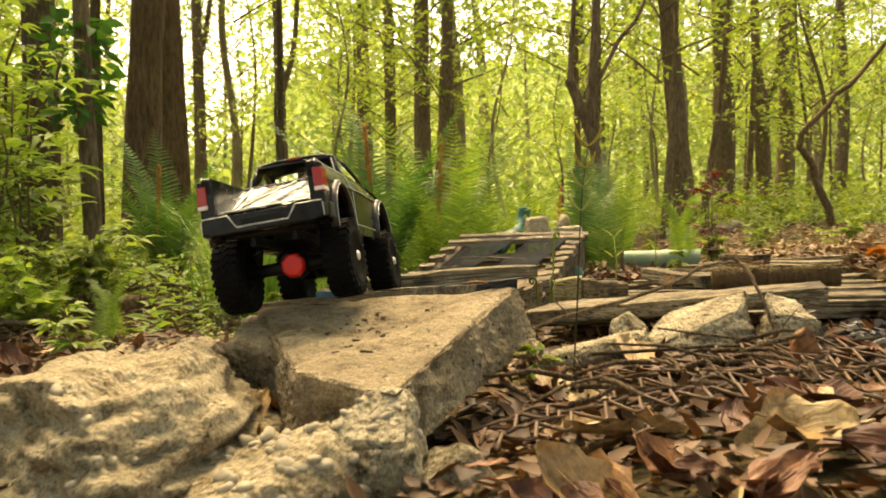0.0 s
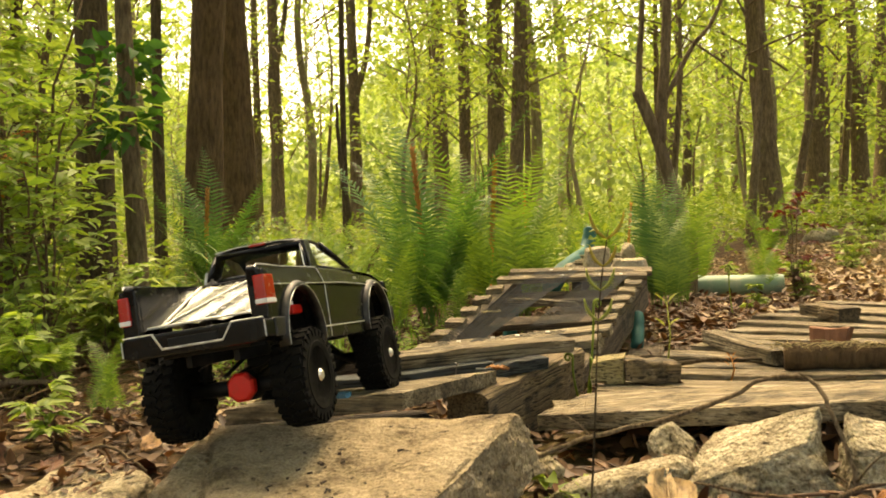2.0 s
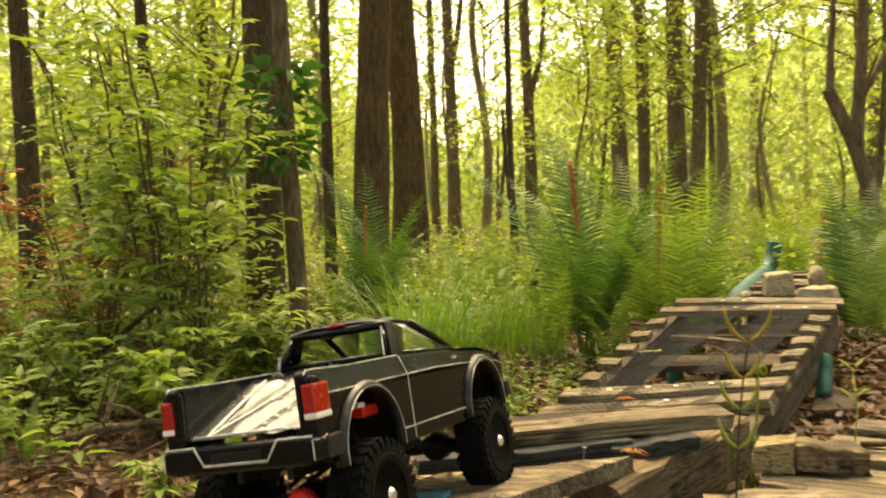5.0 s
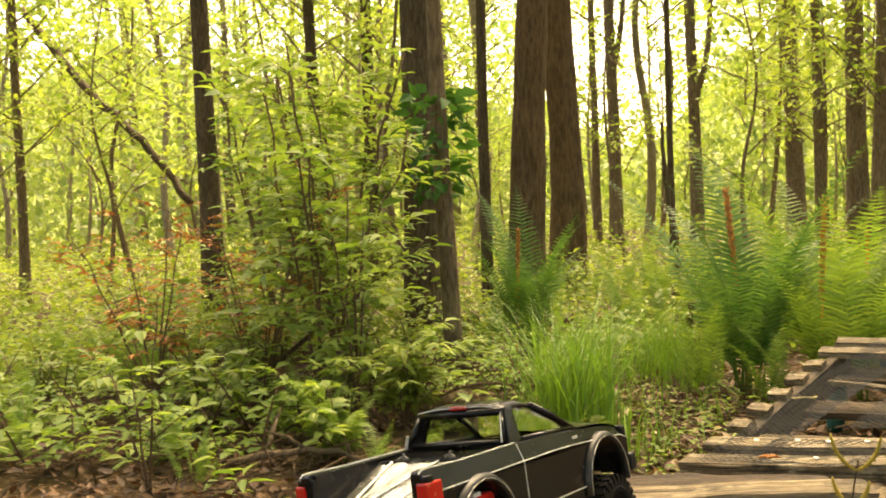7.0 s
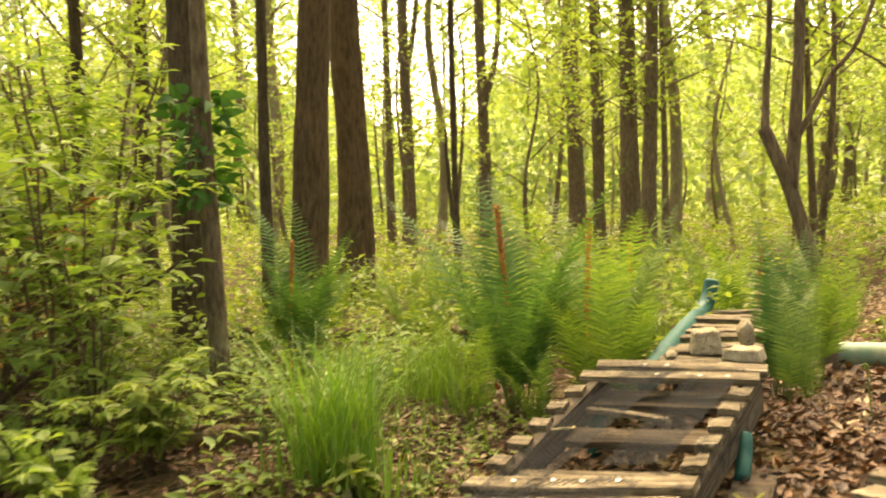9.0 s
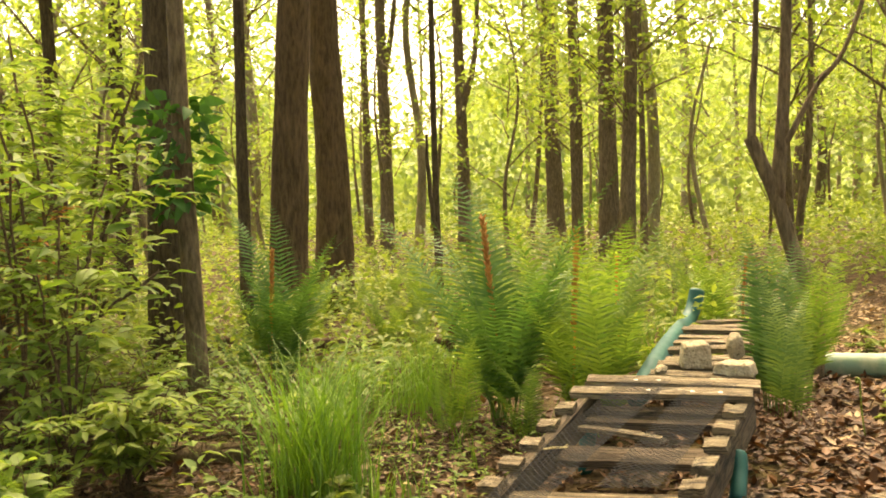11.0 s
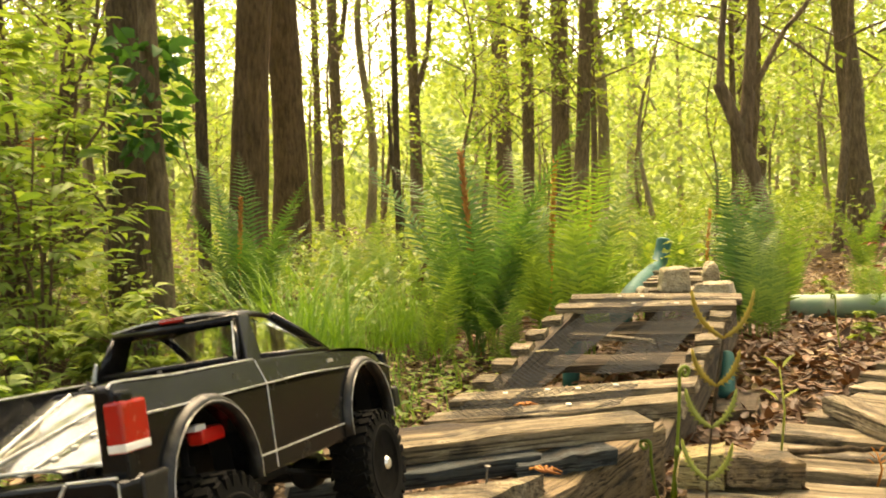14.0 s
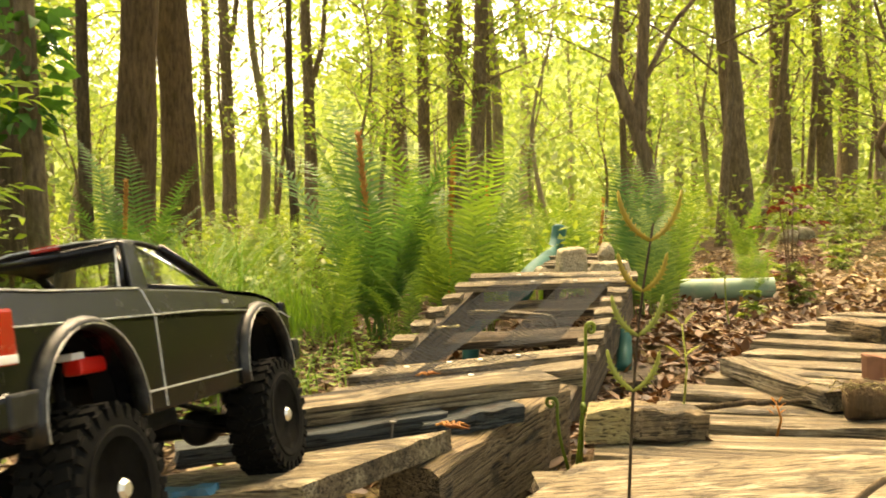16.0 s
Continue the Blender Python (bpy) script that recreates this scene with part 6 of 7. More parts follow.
FERNS = [(-0.08, 3.85, 0.98, 11, 2, 1), (0.07, 3.62, 0.82, 10, 3, 0), (-0.42, 3.45, 0.52, 6, 4, 0), (-0.15, 3.45, 0.50, 6, 5, 0), (0.02, 4.25, 0.95, 8, 6, 1),
         (0.72, 4.15, 0.66, 7, 9, 0), (0.45, 5.1, 0.8, 9, 10, 1), (0.95, 5.2, 0.62, 8, 11, 0),
         (-1.18, 4.95, 0.60, 10, 13, 0), (-1.72, 5.2, 0.60, 10, 14, 0), (-0.55, 5.0, 0.7, 9, 15, 0), (-0.85, 5.7, 0.7, 9, 16, 0), (-0.2, 5.6, 0.85, 9, 17, 0),
         (0.35, 6.0, 0.8, 9, 18, 0), (1.15, 4.42, 0.38, 8, 19, 0), (-2.9, 3.4, 0.42, 8, 20, 0), (-3.3, 3.0, 0.45, 8, 21, 0), (-3.6, 3.9, 0.5, 8, 22, 0), (-2.4, 3.05, 0.36, 8, 23, 0),
         (-1.05, 6.6, 0.8, 8, 24, 0), (1.6, 6.4, 0.7, 8, 25, 0), (-3.0, 5.6, 0.7, 8, 26, 0), (-4.3, 4.6, 0.6, 8, 27, 0), (-0.78, 2.05, 0.30, 7, 28, 0), (-1.12, 2.35, 0.32, 7, 29, 0)]
for x, y, s, n, seed, fert in FERNS:
    fern(x, y, s, n, seed, fert)
fern(-0.30, 3.72, 1.0, 17, 1, 1, label="dense dark green fern with upright fronds", dark=True)
fern(-1.45, 4.30, 0.92, 20, 12, 1, label="dark blue-green fern before twin trunks", dark=True)
for k, (x, y, size) in enumerate(((-2.04, 2.0, 0.26), (-2.3, 3.25, 0.46), (-2.75, 3.1, 0.40), (-3.1, 2.95, 0.42), (-2.55, 2.35, 0.30), (-1.25, 2.42, 0.24), (-1.62, 2.2, 0.26), (-2.9, 2.4, 0.34), (-1.95, 2.75, 0.34), (-2.45, 2.75, 0.36), (-1.55, 2.62, 0.28), (-3.4, 3.4, 0.44), (-2.7, 3.6, 0.46), (-1.35, 2.05, 0.22), (-2.25, 2.2, 0.28), (-3.3, 2.6, 0.36))):
    fern(x, y, size, 8, 40 + k, 0, label="low bright green fern among leaf litter")
fern(0.60, 3.72, 0.74, 9, 8, 0, aim=90, squeeze=0.16, label="tall dense green fern beside the upper deck", dark=True)
fern(0.615, 3.56, 0.58, 6, 7, 0, aim=85, squeeze=0.18)
fern(-1.75, 4.45, 0.55, 10, 33, 0, label="dark blue-green fern among shrubs", dark=True)
rr = random.Random(58)
for k in range(34):
    y = rr.uniform(4.7, 8.2)
    x = rr.uniform(-0.40 * y, 0.02 * y + 0.1)
    fern(x, y, rr.uniform(0.42, 0.66), rr.randrange(7, 10), 60 + k, 0, label="low light green fern on the woodland floor")


# ---- grass ----
def grass_tuft(x, y, n, h, spread, seed, label, lean=0.35):
    rg = np.random.default_rng(seed)
    verts, faces = [], []
    for k in range(n):
        bx, by = rg.normal(0, spread, 2)
        a, hh, w = rg.uniform(0, 6.28), h * rg.uniform(0.55, 1.1), rg.uniform(0.0016, 0.0034)
        d = np.array([math.cos(a), math.sin(a)]) * lean * rg.uniform(0.3, 1.4) * hh
        sx, sy = -math.sin(a) * w, math.cos(a) * w
        o = len(verts)
        for j in range(6):
            t = j / 5
            c = (bx + d[0] * t**2.0, by + d[1] * t**2.0, hh * (t - 0.22 * t**3))
            q = (1 - t) ** 0.7 + 0.04
            verts += [(c[0] - sx * q, c[1] - sy * q, c[2]), (c[0] + sx * q, c[1] + sy * q, c[2])]
        faces += [(o + 2 * j, o + 2 * j + 1, o + 2 * j + 3, o + 2 * j + 2) for j in range(5)]
    me = array_mesh("grass", np.array(verts), np.array(faces))
    return thing("grass_tuft", me, LEAF_GRASS, pose(x, y, ground_z(x, y) - 0.02), label, "grass", "grass tufts", "stuff")


grass_tuft(-0.63, 2.84, 360, 0.58, 0.070, 1, "tall bright green grass tuft beside the ramp", 0.62)
grass_tuft(-0.68, 3.95, 260, 0.38, 0.09, 2, "bright green grass tuft behind a taller one")
grass_tuft(-0.95, 3.75, 160, 0.30, 0.10, 3, "green grass tuft before ferns")
grass_tuft(-0.55, 3.75, 130, 0.26, 0.10, 4, "green grass tuft among leaf litter")
grass_tuft(-2.95, 2.75, 120, 0.22, 0.08, 5, "short grass tuft among seedlings")
grass_tuft(-0.42, 2.75, 40, 0.26, 0.05, 6, "thin grass stems beside the ramp")
for k, (x, y) in enumerate(((-0.36, 2.95), (-0.30, 3.22), (-0.48, 3.30), (-0.22, 2.72), (-0.62, 3.42), (-0.18, 3.42), (-0.78, 3.18), (-0.40, 2.62))):
    grass_tuft(x, y, 9, 0.17 + 0.02 * (k % 4), 0.05, 20 + k, "sparse grass stems growing through leaf litter", 0.5)
grass_tuft(0.30, 4.95, 120, 0.45, 0.15, 7, "green grass among ferns")


# ---- shrubs and seedlings ----
def shrub(x, y, h, stems, per, leaf, seed, mat, label, category="shrub", slim=0.34, spread=0.35, name="shrub"):
    rg = np.random.default_rng(seed)
    root = thing(name, None, None, pose(x, y, ground_z(x, y) - 0.01), label, category)
    bases, ways = [], []
    g = Geo()
    for k in range(stems):
        a = rg.uniform(0, 6.28)
        top = np.array([math.cos(a) * spread * h * rg.uniform(0.2, 1), math.sin(a) * spread * h * rg.uniform(0.2, 1), h * rg.uniform(0.6, 1.05)])
        pts = [top * s + rg.normal(0, 0.012 * h, 3) * s + np.array([0, 0, 0.05 * h * math.sin(3.1 * s)]) for s in np.linspace(0, 1, 7)]
        g.tube([tuple(p) for p in pts], [0.004 * h + 0.0022 - 0.0005 * i for i in range(7)], 5)
        for _ in range(per):
            s = 0.28 + 0.72 * rg.random()
            p = top * s
            b = rg.uniform(0, 6.28)
            d = np.array([math.cos(b), math.sin(b), rg.uniform(-0.05, 0.5)])
            ln = rg.uniform(0.10, 0.30) * h * (1.15 - 0.6 * s)
            q = p + d * ln
            g.tube([tuple(p), tuple((p + q) / 2 + np.array([0, 0, 0.03 * ln])), tuple(q)], [0.0022, 0.0017, 0.001], 4)
            m = 6
            for j in range(m):
                e = p + (q - p) * (0.25 + 0.75 * (j + rg.random() * 0.3) / m)
                bases.append(e)
                side = np.array([-d[1], d[0], 0]) * (1 if j % 2 else -1)
                ways.append(d * 0.6 + side * 0.8 + rg.normal(0, 0.2, 3))
            bases.append(q)
            ways.append(d)
    bases, ways = np.array(bases), np.array(ways)
    ln = leaf * rg.uniform(0.65, 1.25, len(bases))
    v, f = leaves(rg, bases, ways, ln, ln * slim, 0.72, 0.28, 0.18, True)
    tagged(part("branchwork", g.mesh("branchwork", True), TWIG, root), kind="stuff")
    part("foliage", array_mesh("foliage", v, f), mat, root, "pointed green leaves")
    return root


shrub(-1.86, 3.35, 1.35, 5, 22, 0.088, 1, LEAF_SHRUB, "tall leafy shrub before a slim trunk", spread=0.26)
shrub(-2.15, 3.75, 1.60, 5, 22, 0.092, 2, LEAF_SHRUB, "tall leafy shrub with pointed leaves", spread=0.28)
shrub(-2.85, 4.1, 1.6, 5, 18, 0.085, 3, LEAF_SHRUB, "green leafy shrub under dark trees", spread=0.32)
shrub(-1.95, 2.95, 0.62, 4, 9, 0.060, 4, LEAF_SHRUB, "leafy shrub among leaf litter", spread=0.35)
shrub(-3.4, 4.6, 1.5, 5, 12, 0.07, 5, LEAF_LIME, "lime-green shrub in the woods", spread=0.35)
shrub(-3.1, 4.7, 2.0, 5, 18, 0.09, 6, LEAF_SHRUB, "tall leafy shrub beside a thick trunk", spread=0.2)
shrub(-2.30, 2.95, 0.45, 4, 8, 0.05, 7, LEAF_SHRUB, "low green leafy seedling clump", spread=0.4)
shrub(-1.62, 3.12, 0.32, 4, 7, 0.06, 8, LEAF_SHRUB, "low seedling with broad leaves", slim=0.5)
shrub(-1.15, 2.75, 0.30, 5, 8, 0.055, 9, LEAF_LIME, "lime-green seedling on leaf litter", slim=0.4)
shrub(-1.30, 2.45, 0.26, 4, 7, 0.040, 10, LEAF_SHRUB, "broad-leaved seedling on leaf litter", slim=0.55)
shrub(-0.52, 2.72, 0.14, 4, 4, 0.05, 11, LEAF_LIME, "small lime-green seedling beside the ramp", slim=0.6)
shrub(-2.70, 2.55, 0.34, 6, 8, 0.040, 12, LEAF_LIME, "low clump of lime-green seedlings", slim=0.4)
shrub(-3.15, 3.45, 0.6, 6, 12, 0.040, 13, LEAF_LIME, "low leafy clump of lime-green leaves", slim=0.4, spread=0.5)
shrub(-1.85, 2.55, 0.28, 5, 7, 0.040, 14, LEAF_SHRUB, "broad-leaved seedling on leaf litter", slim=0.5)
shrub(-0.74, 1.80, 0.18, 3, 5, 0.042, 15, LEAF_SHRUB, "low green fern-leaved seedling beside the boulder", slim=0.35, spread=0.5)
shrub(-1.30, 2.60, 0.36, 3, 6, 0.05, 16, LEAF_SHRUB, "leafy seedling under shrubs", slim=0.35)
shrub(-1.42, 1.95, 0.5, 3, 6, 0.05, 17, LEAF_SHRUB, "leafy shrub beside the course", spread=0.3)
shrub(-1.42, 2.85, 0.9, 3, 9, 0.065, 22, LEAF_SHRUB, "slender leafy shrub with pointed leaves", spread=0.25)
shrub(-2.05, 3.05, 1.0, 5, 17, 0.045, 18, LEAF_RUST, "rusty-leaved dry shrub among green seedlings", spread=0.5)
shrub(-2.25, 2.70, 0.75, 5, 16, 0.042, 19, LEAF_RUST, "rusty-leaved dry shrub among seedlings", spread=0.6)
shrub(1.17, 4.00, 0.50, 4, 4, 0.042, 20, LEAF_RED, "dark red-leaved sapling beside the bank", spread=0.22, slim=0.5)
shrub(1.22, 4.0, 0.17, 5, 7, 0.035, 21, LEAF_LIME, "lime-green feathery plant beside the bank", spread=0.5)
shrub(0.92, 3.60, 0.12, 3, 3, 0.04, 23, LEAF_LIME, "small green seedling on leaf litter", slim=0.5)
shrub(1.9, 5.6, 0.25, 6, 6, 0.05, 24, LEAF_LIME, "lime-green seedlings on the bank", spread=0.7)
shrub(2.6, 7.4, 0.30, 7, 6, 0.06, 25, LEAF_LIME, "lime-green seedlings on the bank", spread=0.9)
shrub(-1.16, 2.80, 0.34, 3, 6, 0.060, 41, LEAF_SHRUB, "bright leafy seedling clump on leaf litter", slim=0.36, spread=0.5)
shrub(-1.48, 2.90, 0.46, 3, 6, 0.065, 42, LEAF_SHRUB, "bright leafy seedling clump under shrubs", slim=0.40, spread=0.45)
shrub(-1.12, 2.36, 0.24, 3, 6, 0.060, 43, LEAF_SHRUB, "low broad-leaved seedling beside the course", slim=0.5, spread=0.6)
shrub(-1.75, 2.45, 0.34, 3, 6, 0.055, 44, LEAF_LIME, "lime-green seedling clump on leaf litter", slim=0.42, spread=0.6)
shrub(1.15, 1.95, 0.20, 5, 6, 0.040, 45, LEAF_LIME, "yellow-green seedlings on the litter mound", slim=0.45, spread=0.8)
shrub(1.05, 1.75, 0.16, 4, 5, 0.040, 46, LEAF_RUST, "dry rusty seedling on the litter mound", slim=0.45, spread=0.8)
shrub(1.30, 2.15, 0.26, 5, 6, 0.045, 47, LEAF_SHRUB, "green seedlings on the litter mound", slim=0.45, spread=0.8)
shrub(0.225, 1.40, 0.06, 4, 2, 0.035, 26, LEAF_LIME, "tiny bright seedling beside the slab", slim=0.6, spread=0.8)


vine_leaves = np.random.default_rng(44)
n = 150
hz = vine_leaves.uniform(0.82, 1.32, n)
an = vine_leaves.uniform(0, 6.28, n)
b = np.stack([-1.715 + 0.04 * np.cos(an), 3.93 + 0.04 * np.sin(an), hz], 1)
w = np.stack([np.cos(an), np.sin(an), vine_leaves.uniform(-0.5, 0.3, n)], 1)
v, f = leaves(vine_leaves, b + w * vine_leaves.uniform(0, 0.10, (n, 1)), w + vine_leaves.normal(0, 0.4, (n, 3)), vine_leaves.uniform(0.06, 0.11, n), vine_leaves.uniform(0.035, 0.055, n), 0.5, 0.3, 0.15, True)
thing("climbing_vine", array_mesh("climbing_vine", v, f), leaf_material("dark_vine_leaf", (0.03, 0.10, 0.02), (0.075, 0.19, 0.04), 0.35, 0.75), None, "dark green climbing vine leaves on a slim trunk", "vine", kind="stuff")

# seedlings too many to count on the litter beside the course
b, w, s = [], [], []
for _ in range(1250):
    x, y = vine_leaves.uniform(-4.6, -0.75), vine_leaves.uniform(1.7, 4.6)
    if x > -1.35 and y < 3.0 and noise.noise((x * 2, y * 2, 7.0)) < 0.18:
        continue
    if noise.noise((x * 1.3, y * 1.3, 3.0)) < -0.25:
        continue
    z, h, tilt = ground_z(x, y), vine_leaves.uniform(0.05, 0.24), vine_leaves.uniform(0, 6.28)
    m = vine_leaves.integers(5, 10)
    for j in range(m):
        a = tilt + 2.4 * j
        b.append((x + 0.01 * math.cos(a), y + 0.01 * math.sin(a), z + h * (0.3 + 0.7 * j / m)))
        w.append((math.cos(a), math.sin(a), vine_leaves.uniform(0.0, 0.6)))
        s.append(vine_leaves.uniform(0.035, 0.075))
for _ in range(260):
    y = vine_leaves.uniform(2.1, 3.7)
    x = vine_leaves.uniform(-0.85, -0.22 + 0.12 * (y - 2.1))
    z, tilt = ground_z(x, y), vine_leaves.uniform(0, 6.28)
    h = vine_leaves.uniform(0.02, 0.09)
    for j in range(5):
        a = tilt + 2.4 * j
        b.append((x, y, z + h * (0.3 + 0.17 * j)))
        w.append((math.cos(a), math.sin(a), vine_leaves.uniform(0.0, 0.6)))
        s.append(vine_leaves.uniform(0.015, 0.036))
b, w, s = np.array(b), np.array(w), np.array(s)
v, f = leaves(vine_leaves, b, w, s, s * 0.38, 0.7, 0.25, 0.2, True)
thing("seedling_carpet", array_mesh("seedling_carpet", v, f), LEAF_SHRUB, None, "many small green seedlings growing through litter", "seedlings", kind="stuff")


def seedling(x, y, z0, h, pairs, seed, label, mat, leaf=0.045):
    """An upright shoot with pairs of raised young leaves."""
    rg = np.random.default_rng(seed)
    root = thing("seedling", None, None, pose(x, y, z0), label, "seedling")
    g = Geo().tube([(0, 0, 0), (0.006, 0, h * 0.5), (0.0, 0.004, h)], [0.0018, 0.0015, 0.001], 6)
    part("stem", g.mesh("stem", True), mat, root)
    for k in range(pairs):
        z = h * (0.62 + 0.37 * k / max(1, pairs - 1))
        for s in (-1, 1):
            a = k * 0.5 + rg.normal(0, 0.2)
            w = np.array([(s * math.cos(a), s * math.sin(a) * 0.6, 1.0)])
            v, f = leaves(rg, np.array([(0.003 * s, 0, z)]), w, [leaf], [leaf * 0.24], 0.8, 0.12, 0.35, True)
            part("leaf", array_mesh("leaf", v, f), mat, root, "folded young leaf")
    return root


def toothed_shoot(x, y, z0, h, lean, seed):
    """A dark thin stem whose few pairs of young leaves are long, toothed and curled upwards."""
    rg = random.Random(seed)
    root = thing("seedling", None, None, pose(x, y, z0), "slender dark-stemmed seedling with curled yellow-green leaves", "seedling")

    def stem(f):
        return Vector((lean * f * f + 0.004 * math.sin(5 * f), 0.003 * math.sin(4 * f), h * f))

    part("stem", Geo().tube([stem(k / 10) for k in range(11)], [0.0015 - 0.0008 * k / 10 for k in range(11)], 6).mesh("stem", True), BARK_DARK, root)
    for f, ln, mat in ((0.70, 0.026, LEAF_YOUNG), (0.80, 0.026, LEAF_YOUNG), (0.88, 0.024, LEAF_AMBER), (0.97, 0.032, LEAF_AMBER)):
        turn = rg.uniform(-0.4, 0.4)
        for s in (-1, 1):
            g, n = Geo(), 9
            pts = []
            for k in range(n + 1):
                t = k / n
                out = ln * (0.60 * t + 0.12 * math.sin(3.0 * t))
                pts.append(stem(f) + Vector((s * out * math.cos(turn), out * math.sin(turn) * s, ln * (0.45 * t + 0.50 * t**1.8))))
            g.tube(pts, [0.0009 + 0.0008 * math.sin(math.pi * (0.1 + 0.85 * k / n)) for k in range(n + 1)], 6)
            for k in range(1, n + 1):
                d = (pts[k] - pts[k - 1]).normalized()
                side = d.cross(Vector((0, 1, 0))).normalized()
                wd = 0.0036 * math.sin(math.pi * min(0.95, 0.15 + 0.8 * k / n))
                for e in (-1, 1):
                    q = pts[k]
                    tip = q + side * e * wd + d * wd * 0.7 + Vector((0, -0.0015, 0))
                    g.add([q - d * 0.0018, q + d * 0.0014, tip, q + Vector((0, 0.0012, 0))], [(0, 1, 2), (0, 3, 1), (0, 2, 3), (1, 3, 2)])
            part("leaf", g.mesh("leaf", True), mat, root, "curled toothed young leaf")
    return root


toothed_shoot(0.256, 1.275, 0.105, 0.350, 0.030, 3)
seedling(0.43, 2.02, 0.17, 0.13, 2, 4, "tiny yellow-green shoot between deck planks", LEAF_YOUNG, 0.03)
seedling(0.53, 1.90, 0.165, 0.045, 3, 5, "withered orange shoot between deck planks", LEAF_RUST, 0.013)
seedling(0.72, 1.95, 0.17, 0.055, 4, 6, "withered orange shoot on the deck", LEAF_RUST, 0.014)


def fiddlehead(x, y, z0, h, curl, seed):
    pts = [(0.012 * math.sin(2 * s), 0, h * s) for s in np.linspace(0, 1, 8)]
    for k in range(1, 15):
        a = k * 0.55
        r = curl * (1 - k / 18)
        pts.append((pts[7][0] + curl - r * math.cos(a), 0, h + r * math.sin(a)))
    g = Geo().tube(pts, [0.0023] * 8 + [0.0033 - 0.00013 * k for k in range(14)], 7)
    me = g.mesh("fiddlehead", True)
    return thing("fiddlehead", me, LEAF_LIME, pose(x, y, z0, 0, 3, seed * 40), "pale green curled fern fiddlehead", "fiddlehead", "fiddleheads")


fiddlehead(0.268, 1.925, 0.11, 0.195, 0.010, 1)
fiddlehead(0.258, 1.915, 0.11, 0.095, 0.009, 4)
fiddlehead(0.274, 1.930, 0.11, 0.090, 0.008, 7)
fiddlehead(0.800, 3.35, 0.12, 0.16, 0.010, 3)
g = Geo()
for k in range(9):
    a = k * 0.7
    g.tube([(0, 0, 0), (0.012 * math.cos(a), 0.008 * math.sin(a), 0.005), (0.022 * math.cos(a * 1.3), 0.012 * math.sin(a), 0.001)], [0.0018, 0.002, 0.0008], 5)
thing("withered_shoot", g.mesh("withered_shoot", True), LEAF_RUST, pose(0.112, 1.748, 0.212), "withered orange shoot on a beam", "withered plant", kind="stuff")
thing("withered_shoot", bpy.data.meshes["withered_shoot"], LEAF_RUST, pose(0.02, 2.30, 0.175, 0, 0, 50), "withered orange shoot under the ramp's foot", "withered plant", kind="stuff")


# ---- leaf litter and twigs ----
def dead_leaf(seed, ln):
    """One large curled dead leaf: a bowed, lobed blade with a midrib and stalk."""
    rr = random.Random(seed)
    g = Geo()
    n, m = 9, 4
    verts = []
    bow, cup = rr.uniform(-0.35, 0.55), rr.uniform(0.15, 0.6)
    for i in range(n + 1):
        t = i / n
        w = ln * (0.21 + 0.09 * (seed % 3) / 2) * math.sin(math.pi * min(1, 0.04 + 0.96 * t) ** 0.85) ** 0.8 * (1 + 0.14 * math.sin(i * 2.2 + seed))
        for j in range(-m, m + 1):
            s = j / m
            verts.append((ln * (t - 0.5), s * w, ln * bow * (t - 0.5) ** 2 + cup * abs(s) ** 1.6 * w + 0.011 * noise.noise((t * 3, s * 2.2, seed * 3.3)) + 0.004 * noise.noise((t * 11, s * 7, seed * 5.1))))
    k = 2 * m + 1
    faces = [(i * k + j, i * k + j + 1, (i + 1) * k + j + 1, (i + 1) * k + j) for i in range(n) for j in range(2 * m)]
    g.add(verts, faces)
    g.tube([(-0.62 * ln, 0.01 * ln, ln * bow * 0.36), (-0.5 * ln, 0, ln * bow * 0.25 + 0.001), (0, 0, 0.0015), (0.4 * ln, 0, ln * bow * 0.16 + 0.001)], [0.0011, 0.0012, 0.0009, 0.0004], 4)
    me = g.mesh("dead_leaf", True)
    me.materials.append(LITTER_BIG)
    return me


DEAD = [dead_leaf(k, 0.092) for k in range(1, 10)]
rr = random.Random(31)
for k in range(250):
    if k < 195:
        x, y = rr.uniform(0.10, 1.0), rr.uniform(0.50, 1.32)
        if x < 0.20 and y > 0.85:
            continue
    else:
        x, y = rr.uniform(-0.9, -0.45), rr.uniform(0.9, 1.9)
    if k % 9 == 0:
        x, y = rr.uniform(0.95, 1.5), rr.uniform(1.4, 2.4)
    s = rr.uniform(0.45, 1.25)
    m = pose(x, y, ground_z(x, y) + 0.012 + 0.02 * rr.random(), rr.gauss(0, 20), rr.gauss(0, 20), rr.uniform(0, 360)) @ Matrix.Diagonal((s, s, s, 1))
    thing("fallen_leaf", DEAD[rr.randrange(9)], LITTER_BIG, m, "curled tan dead leaf on the forest floor", "leaf", "large fallen leaves")
thing("fallen_leaf", DEAD[1], LITTER_BIG, pose(0.548, 1.205, 0.142, 78, 62, 100) @ Matrix.Diagonal((0.95, 0.95, 0.95, 1)), "upright orange-brown dead leaf before pale stones", "leaf", "large fallen leaves")

for k in range(16):
    x, y, s = rr.uniform(-0.215, -0.125), rr.uniform(0.95, 1.12), rr.uniform(0.35, 0.7)
    m = pose(x, y, 0.075 + 0.035 * rr.random(), rr.gauss(0, 35), rr.gauss(0, 35), rr.uniform(0, 360)) @ Matrix.Diagonal((s, s, s, 1))
    thing("fallen_leaf", DEAD[rr.randrange(9)], LITTER_BIG, m, "dead leaf in the hollow beside the slab", "leaf", "large fallen leaves")

rng3 = np.random.default_rng(17)
p = []
